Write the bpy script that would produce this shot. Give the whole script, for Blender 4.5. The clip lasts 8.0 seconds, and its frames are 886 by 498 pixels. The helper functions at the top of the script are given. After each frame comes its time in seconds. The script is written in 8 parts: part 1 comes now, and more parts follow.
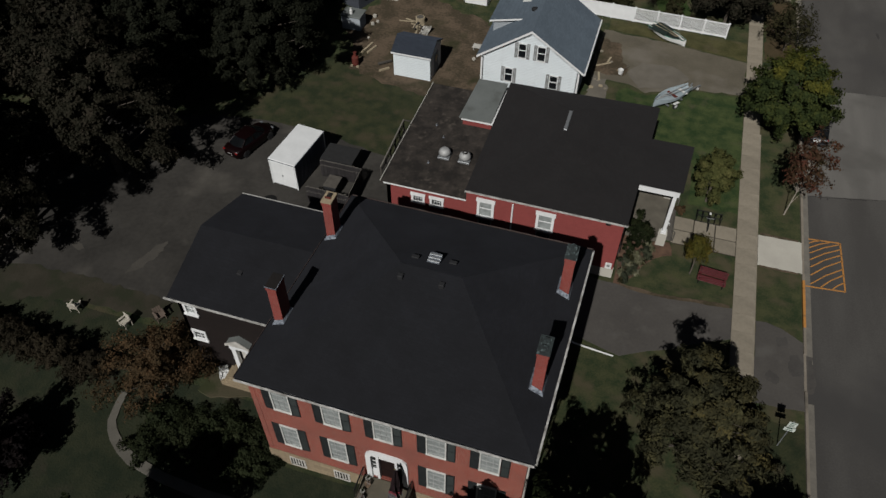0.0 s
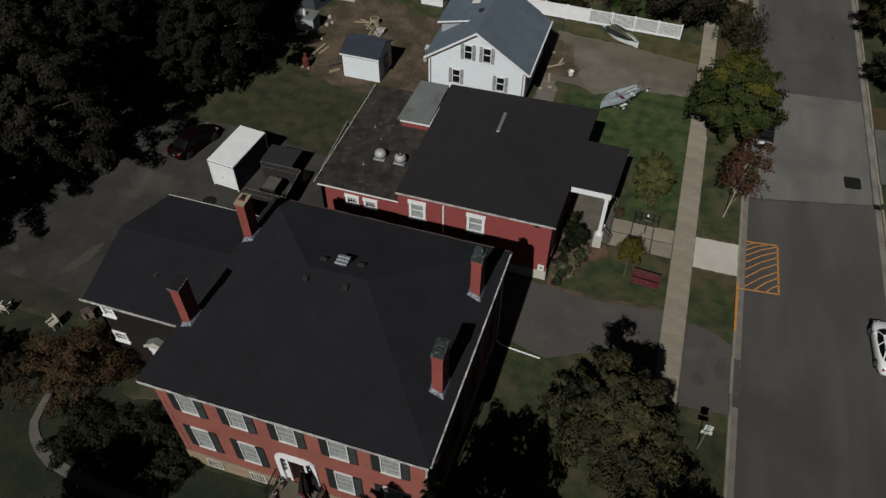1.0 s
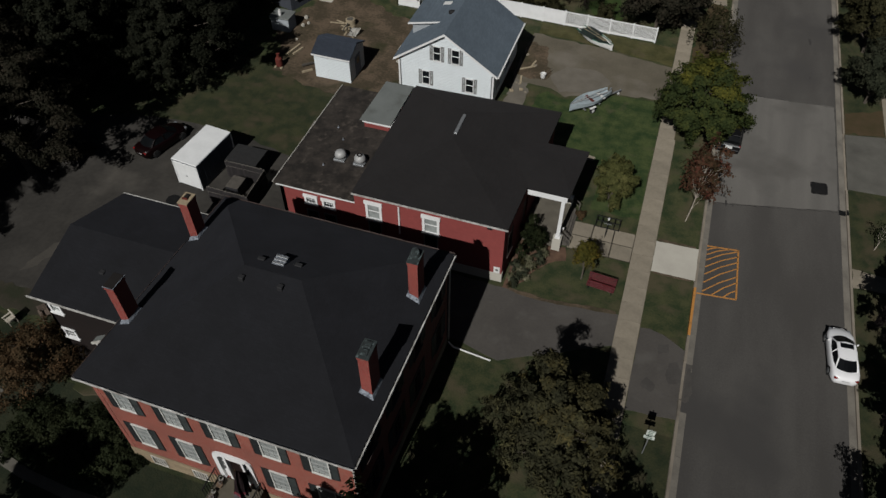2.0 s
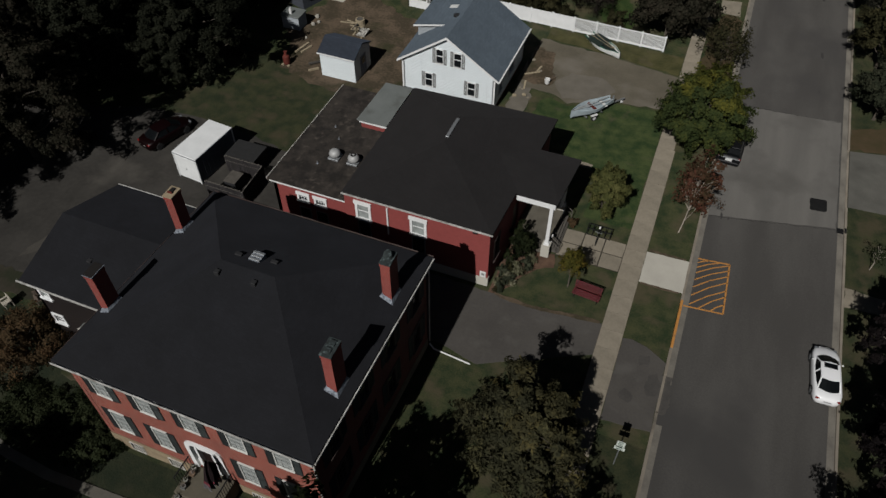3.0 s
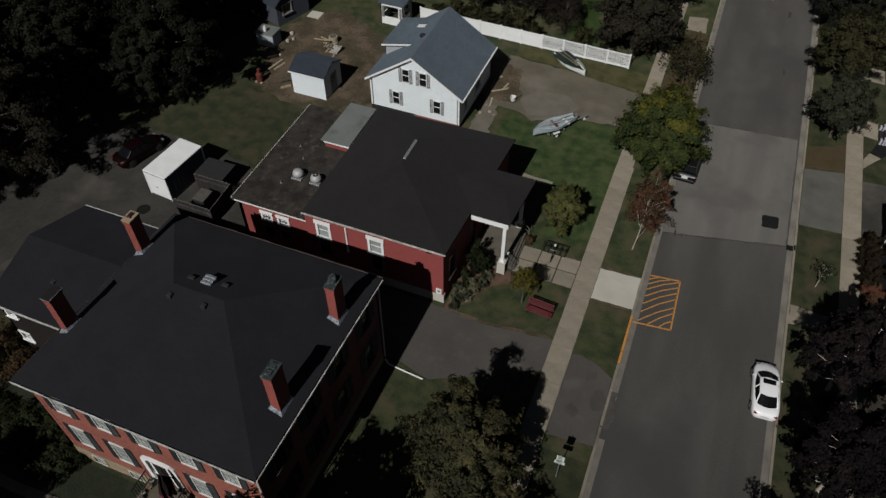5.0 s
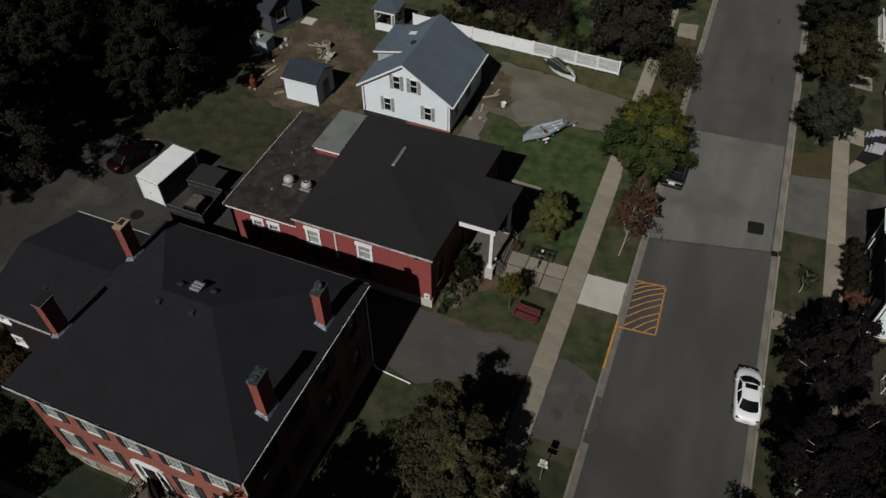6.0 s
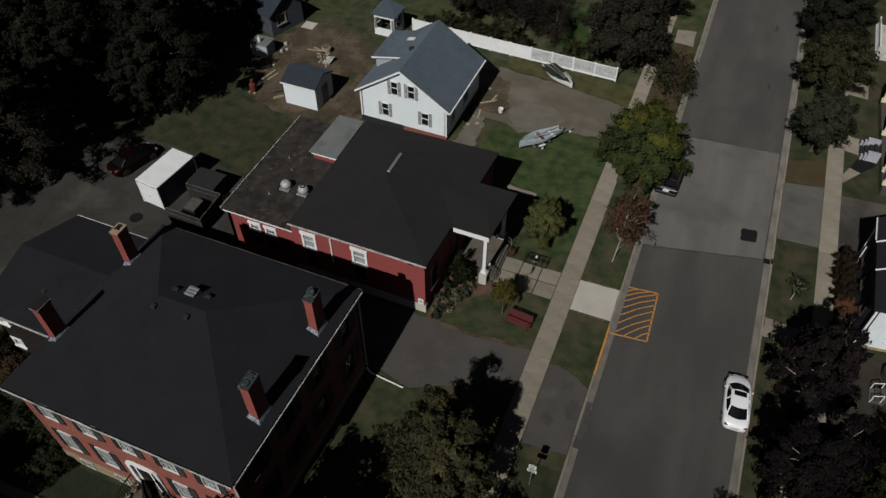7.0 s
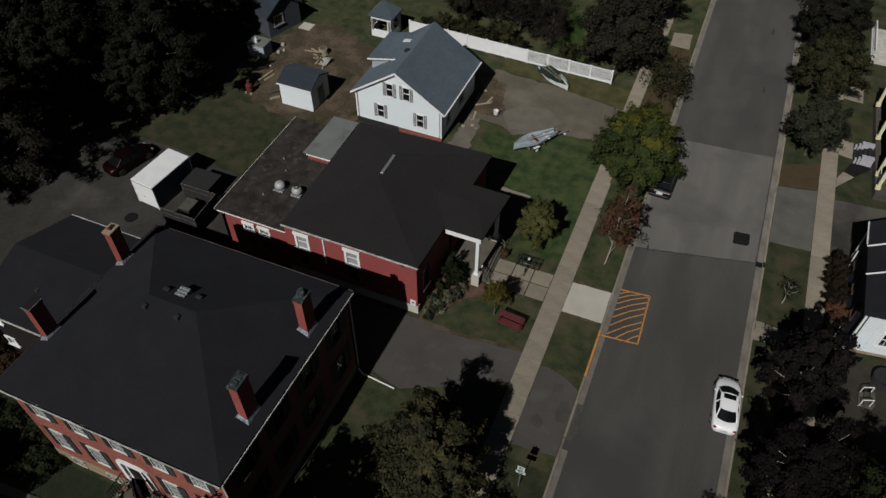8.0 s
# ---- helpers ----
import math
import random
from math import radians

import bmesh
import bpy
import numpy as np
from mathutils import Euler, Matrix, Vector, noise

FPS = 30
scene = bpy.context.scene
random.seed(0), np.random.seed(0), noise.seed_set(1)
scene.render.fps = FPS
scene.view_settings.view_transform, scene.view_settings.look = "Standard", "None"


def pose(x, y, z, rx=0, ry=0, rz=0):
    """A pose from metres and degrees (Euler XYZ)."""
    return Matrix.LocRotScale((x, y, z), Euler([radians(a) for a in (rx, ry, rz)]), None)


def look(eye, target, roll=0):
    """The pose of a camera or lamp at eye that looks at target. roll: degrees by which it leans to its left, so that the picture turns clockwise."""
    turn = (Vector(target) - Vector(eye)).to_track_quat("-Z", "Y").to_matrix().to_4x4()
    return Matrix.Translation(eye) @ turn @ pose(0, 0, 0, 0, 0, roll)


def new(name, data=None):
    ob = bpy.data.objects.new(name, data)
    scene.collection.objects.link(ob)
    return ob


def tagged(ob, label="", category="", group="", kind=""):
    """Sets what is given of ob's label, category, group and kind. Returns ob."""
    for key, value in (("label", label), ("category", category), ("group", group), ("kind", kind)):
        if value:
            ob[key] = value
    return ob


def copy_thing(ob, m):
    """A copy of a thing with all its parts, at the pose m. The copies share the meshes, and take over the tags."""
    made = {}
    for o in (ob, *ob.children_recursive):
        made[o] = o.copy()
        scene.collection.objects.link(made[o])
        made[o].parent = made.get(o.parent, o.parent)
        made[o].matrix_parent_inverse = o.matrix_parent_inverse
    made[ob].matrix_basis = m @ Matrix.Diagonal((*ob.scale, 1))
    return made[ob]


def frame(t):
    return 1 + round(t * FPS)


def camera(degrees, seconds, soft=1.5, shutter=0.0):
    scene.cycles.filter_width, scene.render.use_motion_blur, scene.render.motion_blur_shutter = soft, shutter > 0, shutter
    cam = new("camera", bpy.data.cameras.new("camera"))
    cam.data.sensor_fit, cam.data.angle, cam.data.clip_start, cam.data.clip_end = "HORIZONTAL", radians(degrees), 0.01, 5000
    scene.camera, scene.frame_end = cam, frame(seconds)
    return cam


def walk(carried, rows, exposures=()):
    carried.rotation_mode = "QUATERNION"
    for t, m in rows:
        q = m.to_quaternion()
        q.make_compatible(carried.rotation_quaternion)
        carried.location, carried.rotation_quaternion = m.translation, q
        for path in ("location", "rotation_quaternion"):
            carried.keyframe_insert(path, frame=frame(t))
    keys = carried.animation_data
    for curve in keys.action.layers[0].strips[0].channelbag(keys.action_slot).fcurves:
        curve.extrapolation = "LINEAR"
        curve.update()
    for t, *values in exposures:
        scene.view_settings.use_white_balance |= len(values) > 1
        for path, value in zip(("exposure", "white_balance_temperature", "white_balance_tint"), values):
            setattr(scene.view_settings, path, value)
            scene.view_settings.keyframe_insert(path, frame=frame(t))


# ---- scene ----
cam = camera(62.5, 8.0)
PATH = [
    (0, (0.242, -15.128, 38.681), (-0.147, -13.848, 37.194), 0.6),
    (0.5, (2.634, -14.372, 38.687), (2.241, -13.091, 37.201), 0.5),
    (1, (4.736, -13.615, 38.737), (4.341, -12.336, 37.251), 0.5),
    (1.5, (6.579, -13.002, 38.744), (6.184, -11.722, 37.259), 0.4),
    (3, (10.807, -11.606, 39.199), (10.315, -10.361, 37.713), 0.2),
    (3.5, (11.742, -11.296, 39.535), (11.25, -10.051, 38.049), 0.2),
    (4, (12.59, -11.004, 40.28), (12.095, -9.761, 38.793), 0.1),
    (4.5, (13.231, -10.742, 41.002), (12.736, -9.5, 39.515), 0.1),
    (5, (13.795, -10.562, 41.366), (13.298, -9.322, 39.878), 0.0),
    (6.5, (15.029, -10.358, 42.518), (14.528, -9.117, 41.032), 0.1),
    (7, (15.372, -10.206, 42.857), (14.863, -8.97, 41.369), 0.1),
    (7.5, (15.777, -10.06, 43.092), (15.259, -8.826, 41.605), -0.0),
    (8, (16.011, -10.012, 43.092), (15.498, -8.778, 41.605), 0.3),
]
walk(cam, [(t, look(eye, target, roll)) for t, eye, target, roll in PATH])

# ---- light ----
import functools

SUN_DIR = Vector((0.095, 1.08, -1.0)).normalized()   # the way the sunlight travels
sun = new("sun", bpy.data.lights.new("sun", "SUN"))
sun.data.energy, sun.data.angle, sun.data.color = 3.2, radians(0.5), (1.0, 0.985, 0.965)
sun.matrix_basis = look((0, 0, 60), Vector((0, 0, 60)) + SUN_DIR)
world = bpy.data.worlds.new("sky")
scene.world = world
world.use_nodes = True
sky = world.node_tree.nodes.new("ShaderNodeTexSky")
sky.sky_type, sky.sun_disc = "NISHITA", False
sky.sun_elevation = math.asin(-SUN_DIR.z)
sky.sun_rotation = math.atan2(-SUN_DIR.x, -SUN_DIR.y)
world.node_tree.links.new(sky.outputs[0], world.node_tree.nodes["Background"].inputs[0])
world.node_tree.nodes["Background"].inputs[1].default_value = 0.009
scene.view_settings.exposure = 0.0

# ---- materials ----


def shade(name, col, col2=None, scale=1.5, fine=14.0, rough=0.85, metal=0.0, bump=0.25, depth=0.01, vary=0.0, spec=0.3, stain=None, stain_scale=0.25, stain_at=0.62, drawn=1.0, lo=0.5, hi=1.0):
    """A surface with coarse patches, fine grain, optional stains, relief, and a change of tone from object to object."""
    m = bpy.data.materials.new(name)
    m.use_nodes = True
    n, l = m.node_tree.nodes, m.node_tree.links
    b = n["Principled BSDF"]
    b.inputs["Roughness"].default_value, b.inputs["Metallic"].default_value = rough, metal
    b.inputs["Specular IOR Level"].default_value = spec
    b.inputs["Diffuse Roughness"].default_value = 1.0 if rough > 0.8 else 0.0
    tc = n.new("ShaderNodeTexCoord")
    col2 = col2 or tuple(c * 0.7 for c in col)
    big, small = n.new("ShaderNodeTexNoise"), n.new("ShaderNodeTexNoise")
    for t, s in ((big, scale), (small, fine)):
        t.inputs["Scale"].default_value, t.inputs["Detail"].default_value = s, 5.0
        l.new(tc.outputs["Object"], t.inputs["Vector"])
    if drawn != 1.0:      # patches drawn out along the way of the traffic
        mp = n.new("ShaderNodeMapping")
        mp.inputs["Scale"].default_value = (1.0, drawn, 1.0)
        l.new(tc.outputs["Object"], mp.inputs["Vector"])
        l.new(mp.outputs[0], big.inputs["Vector"])
    add = n.new("ShaderNodeMath")
    add.operation = "MULTIPLY_ADD"
    l.new(small.outputs[0], add.inputs[0])
    add.inputs[1].default_value = 0.5
    l.new(big.outputs[0], add.inputs[2])
    ramp = n.new("ShaderNodeMapRange")
    ramp.inputs[1].default_value, ramp.inputs[2].default_value = lo, hi
    l.new(add.outputs[0], ramp.inputs[0])
    mix = n.new("ShaderNodeMix")
    mix.data_type = "RGBA"
    mix.inputs[6].default_value, mix.inputs[7].default_value = (*col, 1), (*col2, 1)
    l.new(ramp.outputs[0], mix.inputs[0])
    out = mix.outputs[2]
    if stain:
        sn, sr, sm = n.new("ShaderNodeTexNoise"), n.new("ShaderNodeMapRange"), n.new("ShaderNodeMix")
        sn.inputs["Scale"].default_value, sn.inputs["Detail"].default_value = stain_scale, 8.0
        l.new(tc.outputs["Object"], sn.inputs["Vector"])
        sr.inputs[1].default_value, sr.inputs[2].default_value = stain_at - 0.06, stain_at + 0.08
        l.new(sn.outputs[0], sr.inputs[0])
        sm.data_type = "RGBA"
        sm.inputs[7].default_value = (*stain, 1)
        l.new(sr.outputs[0], sm.inputs[0])
        l.new(out, sm.inputs[6])
        out = sm.outputs[2]
    if vary:
        oi, hsv, mr = n.new("ShaderNodeObjectInfo"), n.new("ShaderNodeHueSaturation"), n.new("ShaderNodeMapRange")
        mr.inputs[3].default_value, mr.inputs[4].default_value = 1 - vary, 1 + vary
        l.new(oi.outputs["Random"], mr.inputs[0])
        l.new(mr.outputs[0], hsv.inputs["Value"])
        l.new(out, hsv.inputs["Color"])
        out = hsv.outputs[0]
    l.new(out, b.inputs["Base Color"])
    if bump:
        bp = n.new("ShaderNodeBump")
        bp.inputs["Strength"].default_value, bp.inputs["Distance"].default_value = bump, depth
        l.new(small.outputs[0], bp.inputs["Height"])
        l.new(bp.outputs[0], b.inputs["Normal"])
    return m


def coursed(name, c1, c2, mortar, bw, bh, gap, rough=0.85, slope=1.0, bump=0.4, offset=0.5, squash=0.5):
    """Masonry, shingles or boards laid in courses on upright or pitched faces."""
    m = shade(name, c1, c2, 0.6, 9.0, rough, bump=0.0)
    n, l = m.node_tree.nodes, m.node_tree.links
    b = n["Principled BSDF"]
    geo, sep, add, zs, comb = (n.new("ShaderNode" + k) for k in ("NewGeometry", "SeparateXYZ", "Math", "Math", "CombineXYZ"))
    l.new(geo.outputs["Position"], sep.inputs[0])
    l.new(sep.outputs[0], add.inputs[0])
    l.new(sep.outputs[1], add.inputs[1])
    zs.operation = "MULTIPLY"
    zs.inputs[1].default_value = slope
    l.new(sep.outputs[2], zs.inputs[0])
    l.new(add.outputs[0], comb.inputs[0])
    l.new(zs.outputs[0], comb.inputs[1])
    br = n.new("ShaderNodeTexBrick")
    br.offset = offset
    br.inputs["Scale"].default_value = 1.0
    br.inputs["Brick Width"].default_value, br.inputs["Row Height"].default_value, br.inputs["Mortar Size"].default_value = bw, bh, gap
    br.inputs["Mortar"].default_value = (*mortar, 1)
    l.new(comb.outputs[0], br.inputs["Vector"])
    base = b.inputs["Base Color"].links[0].from_socket
    l.new(base, br.inputs["Color1"])
    dark = n.new("ShaderNodeHueSaturation")
    dark.inputs["Value"].default_value = squash
    l.new(base, dark.inputs["Color"])
    l.new(dark.outputs[0], br.inputs["Color2"])
    l.new(br.outputs["Color"], b.inputs["Base Color"])
    if bump:
        bp = n.new("ShaderNodeBump")
        bp.inputs["Strength"].default_value, bp.inputs["Distance"].default_value = bump, 0.01
        bp.invert = True
        l.new(br.outputs["Fac"], bp.inputs["Height"])
        l.new(bp.outputs[0], b.inputs["Normal"])
    return m


def glassy(name, col, rough=0.06):
    m = shade(name, col, tuple(c * 0.8 for c in col), rough=rough, bump=0.0, spec=0.6)
    return m


def leafy(name, c1, c2, c3):
    """Leaves that differ one by one and from tree to tree, with light passing through them."""
    m = bpy.data.materials.new(name)
    m.use_nodes = True
    n, l = m.node_tree.nodes, m.node_tree.links
    b = n["Principled BSDF"]
    b.inputs["Roughness"].default_value = 0.8
    b.inputs["Specular IOR Level"].default_value = 0.1
    geo, ramp, oi = n.new("ShaderNodeNewGeometry"), n.new("ShaderNodeValToRGB"), n.new("ShaderNodeObjectInfo")
    tc, no, add = n.new("ShaderNodeTexCoord"), n.new("ShaderNodeTexNoise"), n.new("ShaderNodeMath")
    no.inputs["Scale"].default_value = 0.9
    l.new(tc.outputs["Object"], no.inputs["Vector"])
    add.operation = "MULTIPLY_ADD"
    add.inputs[1].default_value = 0.42
    l.new(geo.outputs["Random Per Island"], add.inputs[0])
    half = n.new("ShaderNodeMapRange")
    half.inputs[1].default_value, half.inputs[2].default_value, half.inputs[4].default_value = 0.32, 0.68, 0.6
    l.new(no.outputs[0], half.inputs[0])
    l.new(half.outputs[0], add.inputs[2])
    e = ramp.color_ramp.elements
    e[0].color, e[1].color = (*c1, 1), (*c3, 1)
    mid = e.new(0.55)
    mid.color = (*c2, 1)
    l.new(add.outputs[0], ramp.inputs[0])
    hsv, mr = n.new("ShaderNodeHueSaturation"), n.new("ShaderNodeMapRange")
    mr.inputs[3].default_value, mr.inputs[4].default_value = 0.8, 1.2
    l.new(oi.outputs["Random"], mr.inputs[0])
    l.new(mr.outputs[0], hsv.inputs["Value"])
    l.new(ramp.outputs[0], hsv.inputs["Color"])
    l.new(hsv.outputs[0], b.inputs["Base Color"])
    tr, mx = n.new("ShaderNodeBsdfTranslucent"), n.new("ShaderNodeMixShader")
    l.new(hsv.outputs[0], tr.inputs["Color"])
    mx.inputs[0].default_value = 0.42
    l.new(b.outputs[0], mx.inputs[1])
    l.new(tr.outputs[0], mx.inputs[2])
    l.new(mx.outputs[0], n["Material Output"].inputs["Surface"])
    return m


GRASS = shade("grass", (0.0155, 0.0245, 0.0085), (0.043, 0.045, 0.0185), 0.9, 8.0, 0.95, bump=0.9, depth=0.06, stain=(0.052, 0.045, 0.024), stain_scale=0.55, stain_at=0.57, lo=0.6, hi=0.9)
# Darker copy of the lawn grass, partly to hold lens fall-off.
GRASS_VERGE = shade("verge_grass", (0.0125, 0.018, 0.0068), (0.031, 0.0325, 0.0135), 0.9, 8.0, 0.95, bump=0.9, depth=0.06, stain=(0.04, 0.034, 0.018), stain_scale=0.55, stain_at=0.57, lo=0.6, hi=0.9)
GRASS_DIMMED = shade("dimmed_lawn_grass", (0.011, 0.0165, 0.0068), (0.0235, 0.0265, 0.012), 0.9, 8.0, 0.95, bump=0.9, depth=0.06, stain=(0.028, 0.026, 0.015), stain_scale=0.55, stain_at=0.6, lo=0.6, hi=0.9)
GRASS_RICH = shade("lush_grass", (0.013, 0.027, 0.007), (0.042, 0.055, 0.0175), 0.9, 8.0, 0.95, bump=0.9, depth=0.06, stain=(0.052, 0.05, 0.026), stain_scale=0.5, stain_at=0.66, lo=0.6, hi=0.9)
GRASS_OLIVE = shade("olive_grass", (0.03, 0.031, 0.0095), (0.058, 0.053, 0.02), 0.9, 8.0, 0.95, bump=0.9, depth=0.06, stain=(0.06, 0.05, 0.026), stain_scale=0.5, stain_at=0.6, lo=0.6, hi=0.9)
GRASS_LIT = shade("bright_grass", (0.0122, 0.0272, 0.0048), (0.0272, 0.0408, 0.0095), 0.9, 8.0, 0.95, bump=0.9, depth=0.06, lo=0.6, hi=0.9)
ROAD = shade("road_asphalt", (0.045, 0.042, 0.0385), (0.061, 0.0575, 0.0525), 0.5, 9.0, 0.9, bump=0.3, stain=(0.043, 0.0405, 0.038), stain_scale=0.12, stain_at=0.56, drawn=0.2, lo=0.6, hi=0.92)
ROAD_OLD = shade("worn_asphalt", (0.082, 0.078, 0.071), (0.112, 0.106, 0.096), 0.8, 9.0, 0.9, bump=0.3, stain=(0.074, 0.07, 0.063), stain_scale=0.2, stain_at=0.56, drawn=0.1)
LOT = shade("lot_asphalt", (0.024, 0.022, 0.019), (0.041, 0.0375, 0.0325), 0.35, 3.0, 0.92, bump=0.3, stain=(0.065, 0.059, 0.05), stain_scale=0.22, stain_at=0.6, lo=0.56, hi=0.94)
ROAD_STAIN = shade("oily_asphalt", (0.026, 0.0245, 0.023), (0.036, 0.034, 0.032), 2.0, 20.0, 0.9)
APRON_OLD = shade("dull_old_apron", (0.062, 0.06, 0.052), (0.088, 0.085, 0.074), 0.8, 9.0, 0.9, bump=0.3, stain=(0.055, 0.053, 0.046), stain_scale=0.3)
APRON_STAIN = shade("stained_drive_asphalt", (0.042, 0.0388, 0.0355), (0.056, 0.0515, 0.0465), 1.2, 8.0, 0.92, bump=0.3, lo=0.56, hi=0.94)
PATCHY = shade("patch_asphalt", (0.007, 0.007, 0.007), (0.012, 0.012, 0.012), 2.0, 20.0, 0.95, spec=0.1)
WALKWAY = shade("old_concrete", (0.2064, 0.1796, 0.1373), (0.144, 0.1255, 0.0961), 0.9, 6.0, 0.9, vary=0.1, stain=(0.1392, 0.1216, 0.0952), stain_scale=0.6, stain_at=0.62, lo=0.52, hi=1.0)
DRIVE = shade("grey_drive_asphalt", (0.05, 0.0455, 0.041), (0.064, 0.0585, 0.052), 0.4, 6.0, 0.92, bump=0.3, stain=(0.072, 0.067, 0.06), stain_scale=0.6, stain_at=0.6, lo=0.56, hi=0.94)
GUTTERPAN = shade("gutter_concrete", (0.15, 0.137, 0.115), (0.1, 0.091, 0.077), 0.8, 8.0, 0.9, stain=(0.09, 0.082, 0.07), stain_scale=0.9, stain_at=0.62)
PATHSTONE = shade("grey_path_stone", (0.13, 0.12, 0.1), (0.09, 0.083, 0.068), 0.9, 12.0, 0.9)
CONC = shade("fresh_concrete", (0.3696, 0.352, 0.3036), (0.3168, 0.2992, 0.2596), 0.8, 14.0, 0.9)
KERB = shade("kerb_concrete", (0.2, 0.175, 0.14), (0.14, 0.12, 0.095), 0.8, 14.0, 0.9, stain=(0.09, 0.08, 0.065), stain_scale=0.5)
ORANGE = shade("orange_paint", (0.52, 0.235, 0.055), (0.4, 0.18, 0.05), 3.0, 30.0, 0.7, stain=(0.25, 0.13, 0.05), stain_scale=2.5, stain_at=0.64)
DIRT = shade("bare_earth", (0.084, 0.0608, 0.0403), (0.04, 0.0312, 0.0187), 0.5, 4.0, 0.95, bump=0.6, depth=0.04, stain=(0.0272, 0.0258, 0.0115), stain_scale=0.4, stain_at=0.62, lo=0.62, hi=0.86)
GRAVEL = shade("gravel", (0.0991, 0.0867, 0.064), (0.0655, 0.0575, 0.0416), 0.5, 6.0, 0.95, bump=0.6, depth=0.03, stain=(0.1176, 0.1045, 0.0848), stain_scale=0.2, stain_at=0.58)
GRAVEL_PALE = shade("pale_gravel", (0.116, 0.104, 0.0848), (0.084, 0.0752, 0.06), 0.8, 16.0, 0.95, bump=0.6, depth=0.03)
FRINGE = shade("scrubby_earth", (0.026, 0.023, 0.0145), (0.036, 0.031, 0.021), 0.7, 6.0, 0.95, bump=0.7, depth=0.04, stain=(0.02, 0.022, 0.011), stain_scale=0.5, stain_at=0.52, lo=0.58, hi=0.92)
DUST = shade("dusty_asphalt", (0.062, 0.056, 0.047), (0.044, 0.04, 0.034), 0.8, 7.0, 0.95)
PALEDIRT = shade("trodden_earth", (0.07, 0.058, 0.035), (0.045, 0.04, 0.022), 0.8, 8.0, 0.95, bump=0.5, depth=0.03, stain=(0.03, 0.034, 0.013), stain_scale=0.5, stain_at=0.55)
DARKSOIL = shade("dark_soil", (0.032, 0.026, 0.019), (0.02, 0.017, 0.012), 1.2, 12.0, 0.95, bump=0.6, depth=0.03)
MULCH = shade("mulch", (0.11, 0.065, 0.042), (0.05, 0.03, 0.02), 1.5, 18.0, 0.95, bump=0.7, depth=0.03)
BRICK = coursed("red_brick", (0.243, 0.0594, 0.041), (0.1512, 0.0389, 0.0292), (0.215, 0.118, 0.09), 0.21, 0.072, 0.008, squash=0.78)
BRICK_CHIM = coursed("chimney_brick", (0.25, 0.043, 0.033), (0.17, 0.032, 0.026), (0.2, 0.09, 0.075), 0.21, 0.072, 0.008, squash=0.75)
BRICK_PAINT = coursed("red_painted_brick", (0.2211, 0.0495, 0.0446), (0.1882, 0.0426, 0.0386), (0.1693, 0.0413, 0.0372), 0.21, 0.072, 0.007, squash=0.88)
STONE = coursed("foundation_stone", (0.276, 0.2185, 0.138), (0.1955, 0.1495, 0.0978), (0.13, 0.1, 0.07), 0.7, 0.32, 0.015, squash=0.8)
SHINGLE = coursed("charcoal_shingle", (0.0127, 0.0133, 0.0164), (0.0083, 0.0086, 0.0106), (0.0078, 0.0081, 0.0099), 0.33, 0.14, 0.006, slope=2.2, squash=0.86, bump=0.3, rough=0.92)
SHINGLE_B = coursed("brown_black_shingle", (0.0155, 0.0142, 0.0142), (0.0125, 0.0114, 0.0114), (0.0105, 0.0095, 0.0095), 0.33, 0.14, 0.006, slope=2.6, squash=0.88, bump=0.3, rough=0.92)
SHINGLE_BLUE = coursed("blue_grey_shingle", (0.0784, 0.0994, 0.1201), (0.0602, 0.077, 0.0942), (0.0546, 0.0691, 0.0836), 0.33, 0.14, 0.008, slope=1.8, squash=0.85, bump=0.3, rough=0.92)
SHINGLE_SHED = coursed("slate_blue_shingle", (0.0368, 0.0459, 0.0627), (0.024, 0.0306, 0.0427), (0.0224, 0.0281, 0.038), 0.33, 0.14, 0.008, slope=1.8, squash=0.85, rough=0.92)
TAR = shade("gravelled_roofing", (0.0135, 0.0116, 0.0099), (0.0345, 0.0286, 0.0238), 1.1, 5.0, 0.95, stain=(0.0562, 0.0469, 0.0383), stain_scale=2.2, stain_at=0.65, lo=0.6, hi=0.95)
GREYROOF = shade("grey_metal_roof", (0.1632, 0.1747, 0.166), (0.1306, 0.1407, 0.132), 0.9, 10.0, 0.6, stain=(0.1061, 0.1108, 0.1022), stain_scale=0.8)
WHITE = shade("white_paint", (0.78, 0.785, 0.775), (0.68, 0.685, 0.675), 1.4, 18.0, 0.6, bump=0.05)
WHITE_WORN = shade("weathered_white_paint", (0.62, 0.6, 0.55), (0.36, 0.34, 0.3), 1.8, 10.0, 0.7, bump=0.05)
GUTTER = shade("dirty_gutter", (0.62, 0.61, 0.58), (0.2, 0.19, 0.17), 2.5, 9.0, 0.7, bump=0.05)
SIDING = coursed("white_lap_siding", (0.81, 0.87, 0.885), (0.73, 0.79, 0.805), (0.5, 0.53, 0.54), 6.0, 0.15, 0.018, squash=0.97, rough=0.6)
SIDING_BROWN = coursed("dark_brown_siding", (0.0125, 0.0078, 0.0065), (0.009, 0.006, 0.0052), (0.006, 0.005, 0.005), 4.0, 0.15, 0.012, squash=0.85)
SIDING_NAVY = coursed("dark_blue_siding", (0.03, 0.034, 0.045), (0.025, 0.028, 0.038), (0.015, 0.016, 0.02), 5.0, 0.14, 0.012, squash=0.9)
SIDING_CREAM = coursed("cream_siding", (0.6, 0.56, 0.36), (0.54, 0.5, 0.32), (0.35, 0.32, 0.22), 5.0, 0.14, 0.012, squash=0.95)
